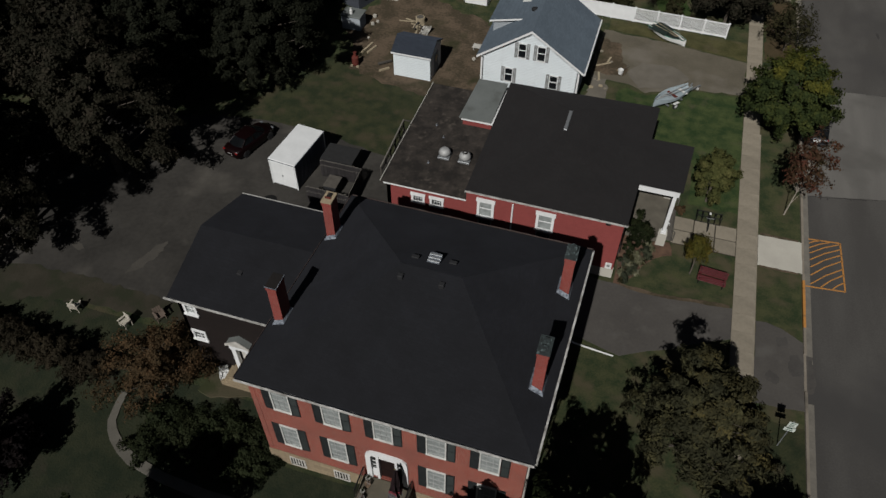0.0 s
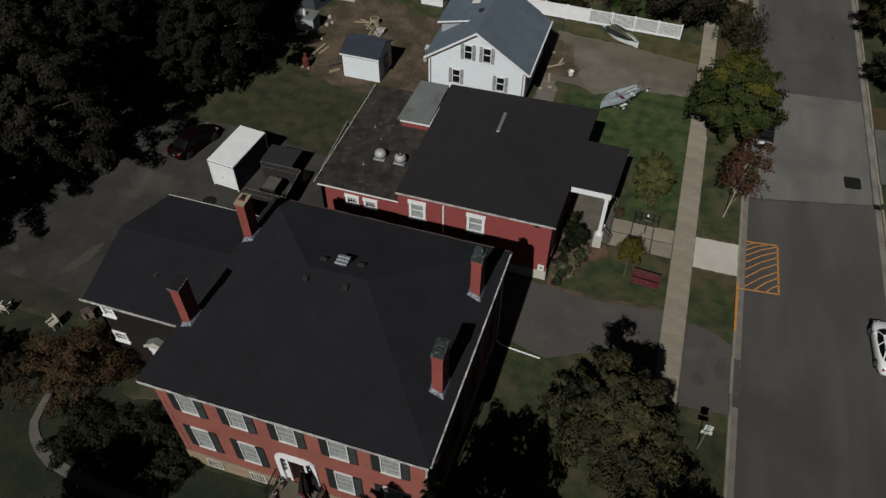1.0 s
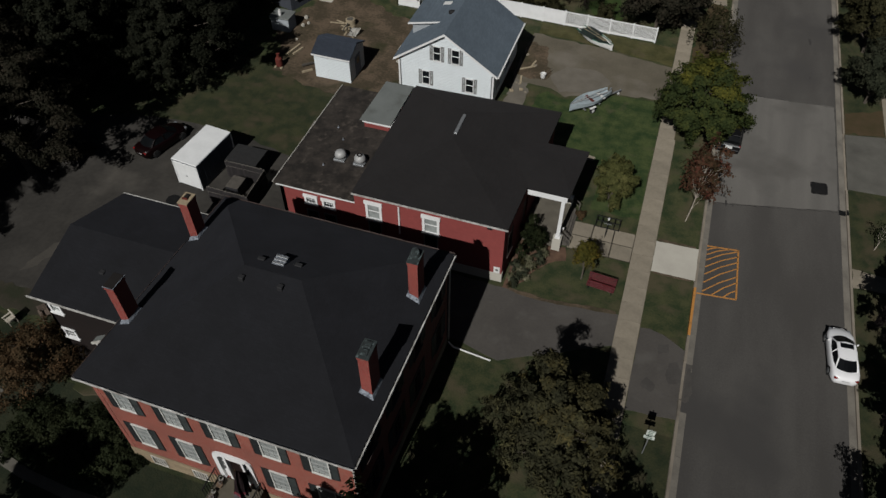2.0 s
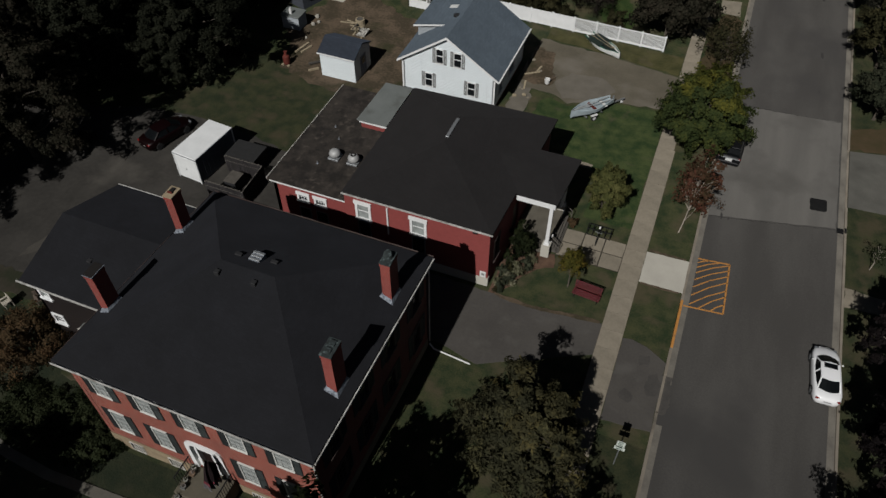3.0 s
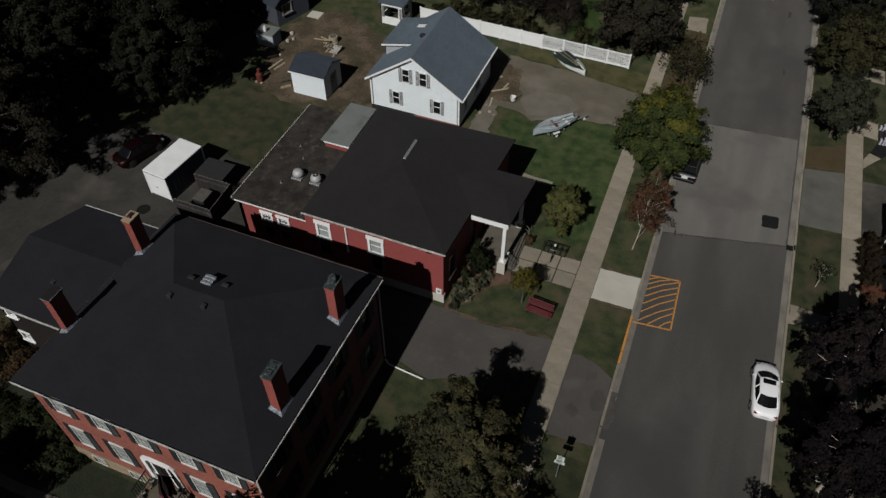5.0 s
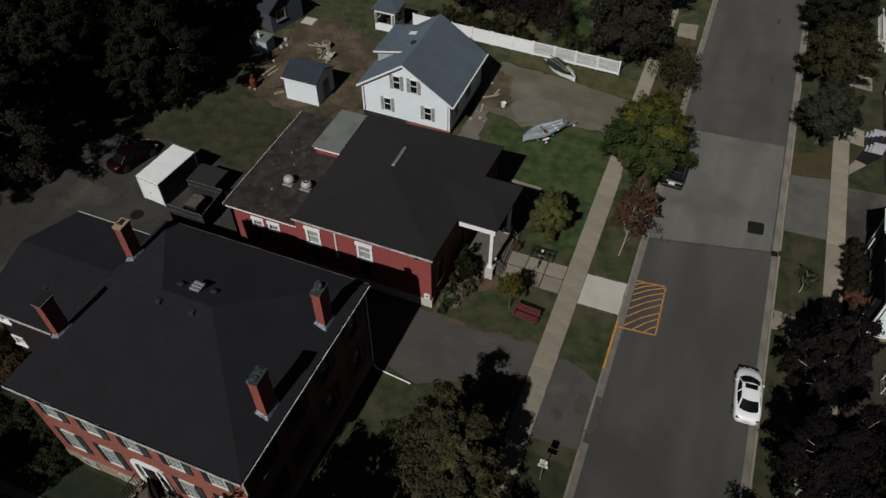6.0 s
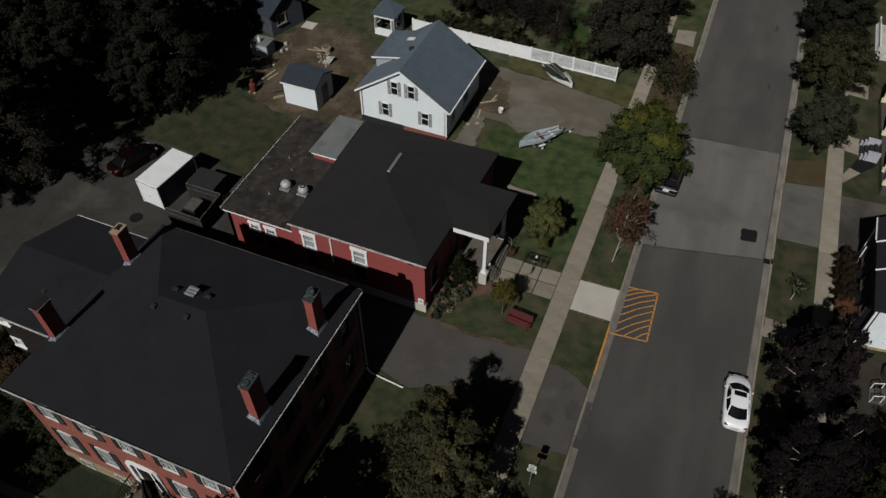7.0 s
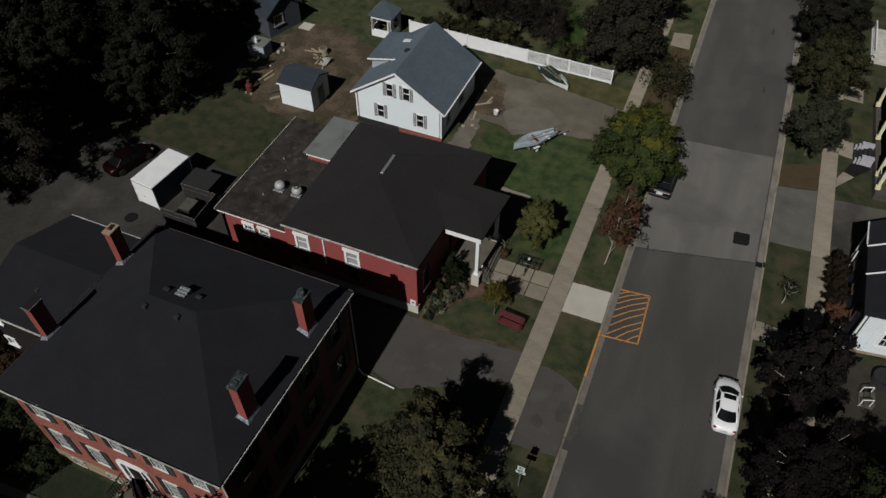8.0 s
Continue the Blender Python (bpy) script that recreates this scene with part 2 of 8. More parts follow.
SIDING_SHADED = coursed("shade_dark_blue_siding", (0.05, 0.055, 0.066), (0.04, 0.044, 0.054), (0.025, 0.028, 0.034), 5.0, 0.14, 0.012, squash=0.92)
SIDING_GREY = coursed("grey_siding", (0.357, 0.3885, 0.4095), (0.294, 0.315, 0.336), (0.189, 0.21, 0.21), 5.0, 0.14, 0.012, squash=0.92)
SHUTTER = shade("dark_green_shutter", (0.016, 0.018, 0.019), (0.027, 0.03, 0.03), 3.0, 25.0, 0.55)
TRIM_OLD = shade("aged_white_trim", (0.648, 0.648, 0.6091), (0.4925, 0.486, 0.4536), 1.8, 12.0, 0.7, bump=0.05)
# Stands in for white trim on the shaded east wall: shade mixed into brown.
TRIM_DIM = shade("dimmed_brown_trim", (0.07, 0.05, 0.045), (0.05, 0.036, 0.032), 3.0, 25.0, 0.7)
DRYGRASS = shade("dry_grass", (0.0535, 0.0353, 0.0188), (0.0321, 0.0265, 0.0106), 0.8, 9.0, 0.95, bump=0.8, depth=0.05)
# Paler than the other shutters: caught light is put into these louvres' colour.
LOUVRE = shade("lightened_green_louvres", (0.045, 0.052, 0.05), (0.03, 0.036, 0.035), 2.0, 25.0, 0.6, vary=0.35)
SHUTTER_GREY = shade("grey_shutter", (0.2, 0.2, 0.19), (0.16, 0.16, 0.155), 3.0, 25.0, 0.6)
GLASS = glassy("dark_window_glass", (0.012, 0.014, 0.016))
BARS = shade("greyed_sash_paint", (0.374, 0.3825, 0.3655), (0.272, 0.2805, 0.272), 4.0, 20.0, 0.7, bump=0.0)
BLIND = shade("curtained_glass", (0.3443, 0.3672, 0.3557), (0.2065, 0.2203, 0.2134), 2.5, 9.0, 0.08, bump=0.0, spec=0.6)
DARK = shade("dark_interior", (0.012, 0.01, 0.009), rough=0.9)
DOORWOOD = shade("dark_red_door", (0.016, 0.008, 0.007), (0.011, 0.006, 0.0055), 2.0, 15.0, 0.5)
LEAD = shade("lead_flashing", (0.3, 0.33, 0.37), (0.09, 0.1, 0.12), 7.0, 20.0, 0.55, metal=0.2, lo=0.62, hi=0.88)
CAPSTONE = shade("chimney_cap", (0.3, 0.24, 0.155), (0.2, 0.16, 0.11), 4.0, 20.0, 0.9)
CAPDARK = shade("weathered_chimney_cap", (0.016, 0.018, 0.018), (0.034, 0.045, 0.045), 7.0, 20.0, 0.9, stain=(0.1, 0.13, 0.13), stain_scale=5.0, stain_at=0.6)
ALU = shade("spun_aluminium", (0.45, 0.45, 0.44), (0.33, 0.33, 0.32), 5.0, 25.0, 0.62, metal=0.3)
STEEL = shade("galvanised_steel", (0.32, 0.33, 0.34), (0.24, 0.25, 0.25), 5.0, 25.0, 0.5, metal=0.5)
BLACKMETAL = shade("black_iron", (0.008, 0.008, 0.009), (0.014, 0.014, 0.014), 6.0, 30.0, 0.5)
BENCHRED = shade("red_bench_paint", (0.105, 0.019, 0.022), (0.08, 0.016, 0.018), 5.0, 25.0, 0.55)
BARK = shade("grey_bark", (0.085, 0.072, 0.056), (0.05, 0.042, 0.034), 3.0, 20.0, 0.95, bump=0.7, depth=0.03)
PORCHBOARD = shade("shade_darkened_porch_boards", (0.1, 0.09, 0.07), (0.065, 0.058, 0.046), 1.2, 12.0, 0.9)
BIRCH = shade("pale_bark", (0.34, 0.3, 0.25), (0.2, 0.17, 0.14), 5.0, 20.0, 0.9, bump=0.5)
OLDWOOD = shade("grey_wood", (0.075, 0.068, 0.058), (0.045, 0.04, 0.034), 3.0, 25.0, 0.9, vary=0.25)
CHEEK = shade("lilac_white_paint", (0.42, 0.41, 0.45), (0.33, 0.32, 0.36), 3.0, 20.0, 0.8)
CHAIR_TAN = shade("faded_tan_wood", (0.15, 0.115, 0.09), (0.1, 0.075, 0.06), 3.0, 25.0, 0.9)
CHAIRWOOD = shade("flaking_white_wood", (0.46, 0.43, 0.36), (0.3, 0.27, 0.22), 3.0, 25.0, 0.9)
OLDWOOD_PALE = shade("bleached_wood", (0.16, 0.15, 0.13), (0.11, 0.1, 0.085), 3.0, 25.0, 0.9)
DARKWOOD = shade("dark_stained_wood", (0.028, 0.025, 0.025), (0.018, 0.016, 0.016), 3.0, 25.0, 0.9, vary=0.25)
PALEWOOD = shade("pale_wood", (0.3, 0.25, 0.17), (0.2, 0.165, 0.11), 3.0, 25.0, 0.85)
PLASTIC = shade("white_plastic", (0.72, 0.72, 0.7), (0.6, 0.6, 0.58), 3.0, 25.0, 0.45, bump=0.0)
CAN = shade("white_sheet_metal", (0.78, 0.79, 0.78), (0.68, 0.69, 0.68), 1.2, 18.0, 0.5, bump=0.05)
CANSIDE = shade("blue_grey_shade_and_trim", (0.085, 0.095, 0.115), (0.06, 0.068, 0.082), 1.5, 12.0, 0.6, bump=0.05)
RUST = shade("rusty_red_metal", (0.15, 0.03, 0.02), (0.08, 0.02, 0.015), 4.0, 20.0, 0.8)
CAR_WHITE = shade("white_car_paint", (0.8, 0.8, 0.8), (0.76, 0.76, 0.76), 1.0, 5.0, 0.25, bump=0.0, spec=0.5)
CAR_MAROON = shade("maroon_car_paint", (0.005, 0.0009, 0.001), (0.0042, 0.0008, 0.0009), 1.0, 5.0, 0.35, bump=0.0, spec=0.3)
CAR_BLACK = shade("black_car_paint", (0.006, 0.006, 0.007), (0.008, 0.008, 0.009), 1.0, 5.0, 0.5, bump=0.0, spec=0.25)
CARGLASS = shade("car_glass", (0.006, 0.007, 0.008), rough=0.22, bump=0.0, spec=0.12)
RUBBER = shade("tyre_rubber", (0.014, 0.014, 0.014), (0.02, 0.02, 0.02), 5.0, 30.0, 0.9)
LAMP_RED = shade("red_tail_lens", (0.2, 0.01, 0.01), rough=0.25, bump=0.0)
LAMP_CLEAR = shade("clear_lamp_lens", (0.16, 0.17, 0.18), rough=0.15, bump=0.0, spec=0.6)
BOATPAINT = shade("pale_blue_grey_gelcoat", (0.36, 0.42, 0.44), (0.28, 0.33, 0.35), 2.0, 15.0, 0.45)
BOATGREEN = shade("green_boat_paint", (0.02, 0.12, 0.08), (0.015, 0.085, 0.058), 2.0, 15.0, 0.5)
BOATDARK = shade("dark_green_boat_floor", (0.012, 0.03, 0.024), (0.02, 0.02, 0.018), 3.0, 15.0, 0.7)
BOATWHITE = shade("white_boat_hull", (0.7, 0.7, 0.67), (0.55, 0.55, 0.52), 2.0, 15.0, 0.5)
TARP = shade("dark_cover", (0.016, 0.016, 0.017), (0.024, 0.024, 0.025), 1.5, 12.0, 0.8)
BRASS_OLD = shade("old_brass", (0.12, 0.09, 0.04), rough=0.5, metal=0.8, bump=0.0)
FLAG_PINK = shade("pink_flag_cloth", (0.26, 0.05, 0.07), (0.2, 0.04, 0.055), 4.0, 20.0, 0.9)
FLAG_PALE = shade("greyish_flag_cloth", (0.16, 0.15, 0.15), (0.1, 0.095, 0.1), 4.0, 20.0, 0.9)
POT_PALE = shade("pale_glazed_pot", (0.34, 0.33, 0.3), (0.24, 0.23, 0.2), 6.0, 20.0, 0.6)
POT_TAN = shade("tan_clay_pot", (0.2, 0.14, 0.09), (0.15, 0.1, 0.07), 6.0, 20.0, 0.8)
POT_GREY = shade("grey_stone_pot", (0.17, 0.17, 0.16), (0.12, 0.12, 0.11), 6.0, 20.0, 0.9)
FLAG = shade("black_flag_cloth", (0.03, 0.016, 0.019), (0.012, 0.008, 0.008), 4.0, 20.0, 0.9)
FLOWER = leafy("flowers", (0.1, 0.07, 0.05), (0.3, 0.26, 0.22), (0.4, 0.3, 0.28))
SIGNFACE = shade("pale_sign_face", (0.62, 0.66, 0.6), (0.5, 0.54, 0.49), 4.0, 20.0, 0.5)
SIGNINK = shade("dark_sign_ink", (0.06, 0.12, 0.09), rough=0.6)
PALE_STALK = leafy("pale_seed_stalks", (0.09, 0.095, 0.05), (0.17, 0.165, 0.1), (0.32, 0.3, 0.22))
GREEN_DARK = leafy("dark_green_leaves", (0.012, 0.017, 0.007), (0.02, 0.027, 0.01), (0.04, 0.043, 0.018))
GREEN_WOODS = leafy("woodland_leaves", (0.0145, 0.0151, 0.0097), (0.029, 0.0269, 0.0179), (0.0552, 0.0455, 0.0329))
GREY_GREEN = leafy("grey_green_leaves", (0.031, 0.0373, 0.0231), (0.0544, 0.0615, 0.038), (0.0971, 0.0988, 0.0632))
GREEN_BROWN = leafy("dull_green_leaves", (0.028, 0.0285, 0.0165), (0.054, 0.053, 0.029), (0.108, 0.1, 0.046))
WOODS_GREEN = leafy("shaded_woodland_leaves", (0.0114, 0.0134, 0.0084), (0.021, 0.0234, 0.0143), (0.0396, 0.0408, 0.026))
OLIVE_BROWN = leafy("olive_brown_leaves", (0.0224, 0.0223, 0.0108), (0.0405, 0.0388, 0.0183), (0.073, 0.0646, 0.0301))
TWIG = leafy("brown_twig_leaves", (0.014, 0.0115, 0.0095), (0.024, 0.019, 0.0155), (0.038, 0.029, 0.024))
HEDGE_DULL = leafy("dull_hedge_leaves", (0.0204, 0.0179, 0.011), (0.034, 0.0281, 0.0179), (0.0544, 0.0433, 0.0272))
BRONZE = leafy("bronze_hedge_leaves", (0.018, 0.0135, 0.0085), (0.03, 0.022, 0.0135), (0.05, 0.036, 0.021))
GREEN_GOLD = leafy("dull_green_and_gold_leaves", (0.034, 0.033, 0.017), (0.066, 0.061, 0.03), (0.155, 0.128, 0.05))
OLIVE = leafy("olive_leaves", (0.0454, 0.055, 0.021), (0.1004, 0.1045, 0.035), (0.1787, 0.165, 0.063))
YELLOW = leafy("yellow_autumn_leaves", (0.045, 0.047, 0.013), (0.11, 0.1, 0.02), (0.18, 0.12, 0.025))
RED = leafy("red_autumn_leaves", (0.0575, 0.0529, 0.0253), (0.115, 0.0621, 0.0368), (0.184, 0.0598, 0.0414))
GOLD = leafy("yellowing_maple_leaves", (0.0396, 0.0548, 0.0144), (0.086, 0.0901, 0.0201), (0.1552, 0.1409, 0.0259))
MAPLE_GREEN = leafy("maple_leaves", (0.0232, 0.0347, 0.0132), (0.0462, 0.061, 0.0198), (0.0908, 0.099, 0.0264))
BROWN = leafy("russet_leaves", (0.0451, 0.0344, 0.0179), (0.0811, 0.0542, 0.029), (0.1441, 0.0834, 0.0421))
SHRUBLEAF = leafy("dark_shrub_leaves", (0.021, 0.027, 0.0135), (0.03, 0.0375, 0.0168), (0.0435, 0.048, 0.0232))
PURPLE_GREEN = leafy("dark_dull_leaves", (0.012, 0.012, 0.009), (0.019, 0.019, 0.0135), (0.032, 0.031, 0.022))
PURPLE = leafy("dark_purple_leaves", (0.0069, 0.006, 0.006), (0.0131, 0.01, 0.01), (0.0275, 0.0194, 0.0181))

# ---- building blocks ----


def thing(name, at, label, category, group="", kind=""):
    ob = new(name)
    ob.location = at
    return tagged(ob, label, category, group, kind)


def placed(ob):
    m = ob.matrix_parent_inverse @ Matrix.LocRotScale(ob.location, ob.rotation_euler, ob.scale)
    return placed(ob.parent) @ m if ob.parent else m


def part(name, bm, material, parent=None, label=""):
    if isinstance(bm, bmesh.types.BMesh):
        mesh = bpy.data.meshes.new(name)
        bm.to_mesh(mesh)
        bm.free()
    else:
        mesh = bm
    if not mesh.materials:
        mesh.materials.append(material)
    ob = new(name, mesh)
    if parent:
        ob.parent = parent
        ob.matrix_parent_inverse = placed(parent).inverted()
    return tagged(ob, label)


def lone(name, bm, material, label, category, group="", kind=""):
    return tagged(part(name, bm, material), label, category, group, kind)


def box(bm, x0, y0, z0, x1, y1, z1, m=None):
    vs = [bm.verts.new((x, y, z)) for z in (z0, z1) for x, y in ((x0, y0), (x1, y0), (x1, y1), (x0, y1))]
    for f in ((3, 2, 1, 0), (4, 5, 6, 7), (0, 1, 5, 4), (1, 2, 6, 5), (2, 3, 7, 6), (3, 0, 4, 7)):
        bm.faces.new([vs[i] for i in f])
    if m:
        bmesh.ops.transform(bm, matrix=m, verts=vs)
    return vs


def boxes(rows, m=None, soft=0.0):
    bm = bmesh.new()
    for r in rows:
        box(bm, *r, m=m)
    if soft:
        bmesh.ops.bevel(bm, geom=bm.edges[:], offset=soft, segments=1, affect="EDGES")
    return bm


def slab(poly, z0, z1):
    """An upright prism over a plan outline, counter-clockwise."""
    bm = bmesh.new()
    lo, hi = ([bm.verts.new((x, y, z)) for x, y in poly] for z in (z0, z1))
    bm.faces.new(hi)
    bm.faces.new(lo[::-1])
    k = len(poly)
    for i in range(k):
        bm.faces.new((lo[i], lo[(i + 1) % k], hi[(i + 1) % k], hi[i]))
    return bm


def solid(points, faces):
    bm = bmesh.new()
    vs = [bm.verts.new(p) for p in points]
    for f in faces:
        bm.faces.new([vs[i] for i in f])
    bmesh.ops.recalc_face_normals(bm, faces=bm.faces[:])
    return bm


def rod(bm, a, b, r0, r1=None, sides=8, caps=True):
    a, b = Vector(a), Vector(b)
    r1 = r0 if r1 is None else r1
    d = b - a
    m = Matrix.Translation((a + b) / 2) @ d.to_track_quat("Z", "Y").to_matrix().to_4x4()
    bmesh.ops.create_cone(bm, cap_ends=caps, segments=sides, radius1=r0, radius2=r1, depth=d.length, matrix=m)


def rods(rows, sides=8):
    bm = bmesh.new()
    for r in rows:
        rod(bm, *r, sides=sides)
    return bm


def turned(profile, sides=20, at=(0, 0, 0)):
    """A round body from (radius, height) pairs."""
    bm = bmesh.new()
    rings = [[bm.verts.new((at[0] + r * math.cos(2 * math.pi * i / sides), at[1] + r * math.sin(2 * math.pi * i / sides), at[2] + z)) for i in range(sides)] for r, z in profile]
    for a, b in zip(rings, rings[1:]):
        for i in range(sides):
            j = (i + 1) % sides
            bm.faces.new((a[i], a[j], b[j], b[i]))
    bm.faces.new(rings[-1])
    bm.faces.new(rings[0][::-1])
    return bm


def loft(bm, rings, caps=True):
    rows = [[bm.verts.new(p) for p in ring] for ring in rings]
    k = len(rows[0])
    for a, b in zip(rows, rows[1:]):
        for i in range(k):
            bm.faces.new((a[i], a[(i + 1) % k], b[(i + 1) % k], b[i]))
    if caps:
        bm.faces.new(rows[0][::-1])
        bm.faces.new(rows[-1])
    bmesh.ops.recalc_face_normals(bm, faces=bm.faces[:])
    return bm


def ragged(poly, step=0.8, amount=0.15, seed=1):
    """The outline with its edges broken up like worn turf."""
    rnd, out = random.Random(seed), []
    for (x0, y0), (x1, y1) in zip(poly, poly[1:] + poly[:1]):
        k = max(1, int(math.hypot(x1 - x0, y1 - y0) / step))
        for i in range(k):
            f = i / k
            j = amount if i else 0
            out.append((x0 + (x1 - x0) * f + rnd.uniform(-j, j), y0 + (y1 - y0) * f + rnd.uniform(-j, j)))
    return out


def ease(a, b, v):
    f = min(1.0, max(0.0, (v - a) / (b - a)))
    return f * f * (3 - 2 * f)


def level(x, y):
    """Height of the ground: the front lawn dips towards the west of the brick house."""
    return -0.6 * ease(-5.5, -12.0, x) * ease(4.0, 0.0, y) * ease(-70, -30, x)


def along(p0, p1, z=0.0):
    """The frame of a wall from p0 to p1: x along it, y inwards (to its left), z up."""
    d = (Vector(p1) - Vector(p0)).normalized()
    m = Matrix(((d.x, -d.y, 0, p0[0]), (d.y, d.x, 0, p0[1]), (0, 0, 1, z), (0, 0, 0, 1)))
    return m


def wall(name, material, parent, p0, p1, z0, z1, holes=(), thick=0.3, label=""):
    """A wall with openings (u0, u1, z0, z1) cut right through it."""
    m, w = along(p0, p1), math.dist(p0, p1)
    us = sorted({0.0, w, *[h[0] for h in holes], *[h[1] for h in holes]})
    zs = sorted({z0, z1, *[h[2] for h in holes], *[h[3] for h in holes]})
    bm = bmesh.new()
    nz = len(zs) - 1
    full = lambda i, j: 0 <= i < len(us) - 1 and 0 <= j < nz and not any(h[0] < (us[i] + us[i + 1]) / 2 < h[1] and h[2] < (zs[j] + zs[j + 1]) / 2 < h[3] for h in holes)
    vert = functools.cache(lambda i, j, k: bm.verts.new(m @ Vector((us[i], k * thick, zs[j]))))
    for i in range(len(us) - 1):
        for j in range(nz):
            if not full(i, j):
                continue
            bm.faces.new((vert(i, j, 0), vert(i + 1, j, 0), vert(i + 1, j + 1, 0), vert(i, j + 1, 0)))
            bm.faces.new((vert(i, j, 1), vert(i, j + 1, 1), vert(i + 1, j + 1, 1), vert(i + 1, j, 1)))
            for di, dj, p, q in ((-1, 0, (i, j + 1), (i, j)), (1, 0, (i + 1, j), (i + 1, j + 1)), (0, -1, (i, j), (i + 1, j)), (0, 1, (i + 1, j + 1), (i, j + 1))):
                if not full(i + di, j + dj):
                    bm.faces.new((vert(*p, 0), vert(*p, 1), vert(*q, 1), vert(*q, 0)))
    return part(name, bm, material, parent, label)


def window(parent, p0, p1, hole, cols=2, rows=2, frame_mat=None, casing=0.1, head=0.0, sill=True, behind=None, glass=True, meeting=True, name="window", bar_mat=None, sill_mat=None, slim=0.0, deep=0.0):
    """A sash window in a hole of the wall from p0 to p1: casing, bars, panes, sill and what hangs behind."""
    m = along(p0, p1)
    u0, u1, z0, z1 = hole
    fm, c = frame_mat or WHITE, casing
    rows_ = [(u0 - c, -0.05, z0, u0 + 0.05 - slim, 0.12, z1), (u1 - 0.05 + slim, -0.05, z0, u1 + c, 0.12, z1), (u0 - c - head * 0.5, -0.07 - head * 0.3, z1 - 0.04, u1 + c + head * 0.5, 0.12, z1 + c + head)]
    if not sill:
        rows_.append((u0 - c, -0.05, z0 - c, u1 + c, 0.12, z0 + 0.04))
    w = part(name, boxes(rows_, m), fm, parent)
    if sill:
        part("sill", boxes([(u0 - c - 0.04 + slim, (-0.12 if sill_mat is None else -0.075) + slim * 1.5, z0 - 0.09, u1 + c + 0.04 - slim, 0.12 - slim * 2, z0 + 0.03 - slim)], m), sill_mat or fm, w)
    bars, t = [], 0.012
    for i in range(1, cols):
        u = u0 + (u1 - u0) * i / cols
        bars.append((u - t, 0.05 + deep, z0, u + t, 0.09 + deep, z1))
    for j in range(1, rows):
        z, k = z0 + (z1 - z0) * j / rows, t
        if meeting and rows % 2 == 0 and j == rows // 2:
            k = 0.035
        bars.append((u0, 0.045 + deep, z - k, u1, 0.093 + deep, z + k))
    for bar in bars:
        part("sash_bar", boxes([bar], m), bar_mat or fm, w)
    zm = (z0 + z1) / 2
    for a, b, d in ((z0, zm, 0.075 + deep), (zm, z1, 0.065 + deep)):
        part("pane", boxes([(u0, d, a, u1, d + 0.008, b)], m), GLASS if behind is None else behind, w)
    return w


def shutter(parent, p0, p1, u0, u1, z0, z1, material, swing=0.0, slats=None):
    """A louvred shutter: two stiles, three rails and slats."""
    m, r = along(p0, p1) @ Matrix.Translation((u1, 0, 0)) @ Matrix.Rotation(radians(swing), 4, "Z") @ Matrix.Translation((-u1, 0, 0)), []
    r += [(u0, -0.045, z0, u0 + 0.05, -0.004, z1), (u1 - 0.05, -0.045, z0, u1, -0.004, z1)]
    for z in (z0, (z0 + z1) / 2 - 0.03, z1 - 0.07):
        r.append((u0 + 0.05, -0.042, z, u1 - 0.05, -0.004, z + 0.07))
    k = int((z1 - z0) / 0.09)
    lv = []
    for i in range(k):
        z = z0 + (z1 - z0) * (i + 0.5) / k
        lv.append((u0 + 0.05, -0.034, z - 0.025, u1 - 0.05, -0.012, z + 0.025))
    sh = part("shutter", boxes(r, m), material, parent)
    part("louvres", boxes(lv, m), slats or material, sh)

# ---- ground, road and pavements ----
KX0, KX1 = 14.75, 24.75           # road faces of the two kerbs
ROAD_Z = -0.13


def lines(a, b, inner0, inner1, step, extra=()):
    far = [a, a * 0.5, a * 0.25, a * 0.12] + [b, b * 0.5, b * 0.25, b * 0.12]
    near = [inner0 + i * step for i in range(int((inner1 - inner0) / step) + 1)]
    keep = [v for v in near if all(abs(v - e) > 0.3 for e in extra)]
    return sorted({*[v for v in far if v < inner0 - 2 or v > inner1 + 2], *keep, *extra})


xs = lines(-2000.0, 2000.0, -70.0, 50.0, 1.0, (14.54, 14.60, 24.89, 24.95))
ys = lines(-2000.0, 2000.0, -45.0, 95.0, 1.0)
gv = [(x, y, (-0.3 if 14.58 < x < 24.9 else level(x, y) + 0.025 * noise.noise((x * 0.3, y * 0.3, 0)) - 0.02)) for y in ys for x in xs]
gw = len(xs)
gf = [(j * gw + i, j * gw + i + 1, (j + 1) * gw + i + 1, (j + 1) * gw + i) for j in range(len(ys) - 1) for i in range(gw - 1)]
gm = bpy.data.meshes.new("ground")
gm.from_pydata(gv, [], gf)
gm.polygons.foreach_set("use_smooth", [True] * len(gf))
lone("ground", gm, GRASS, "mown dark green lawn with dry patches", "ground", kind="structure")

# the front lawn lies on the same ground, lens fall-off painted into its grass
cells = [f for f in gf if -60 < gv[f[0]][0] and -25 < gv[f[0]][1] and (gv[f[2]][1] < 0.1 and gv[f[1]][0] < 10.1 or gv[f[2]][1] < 3.1 and (gv[f[1]][0] < -14.5 or 0.5 < gv[f[0]][0] and gv[f[1]][0] < 10.1) or gv[f[2]][1] < 6.1 and gv[f[1]][0] < -21.5)]
verge = [f for f in gf if -40 < gv[f[0]][1] < 100 and (10.9 < gv[f[0]][0] and gv[f[1]][0] < 14.55 and gv[f[2]][1] < 11.1 or 24.94 < gv[f[0]][0] < 60)]
fm = bpy.data.meshes.new("front_lawn")
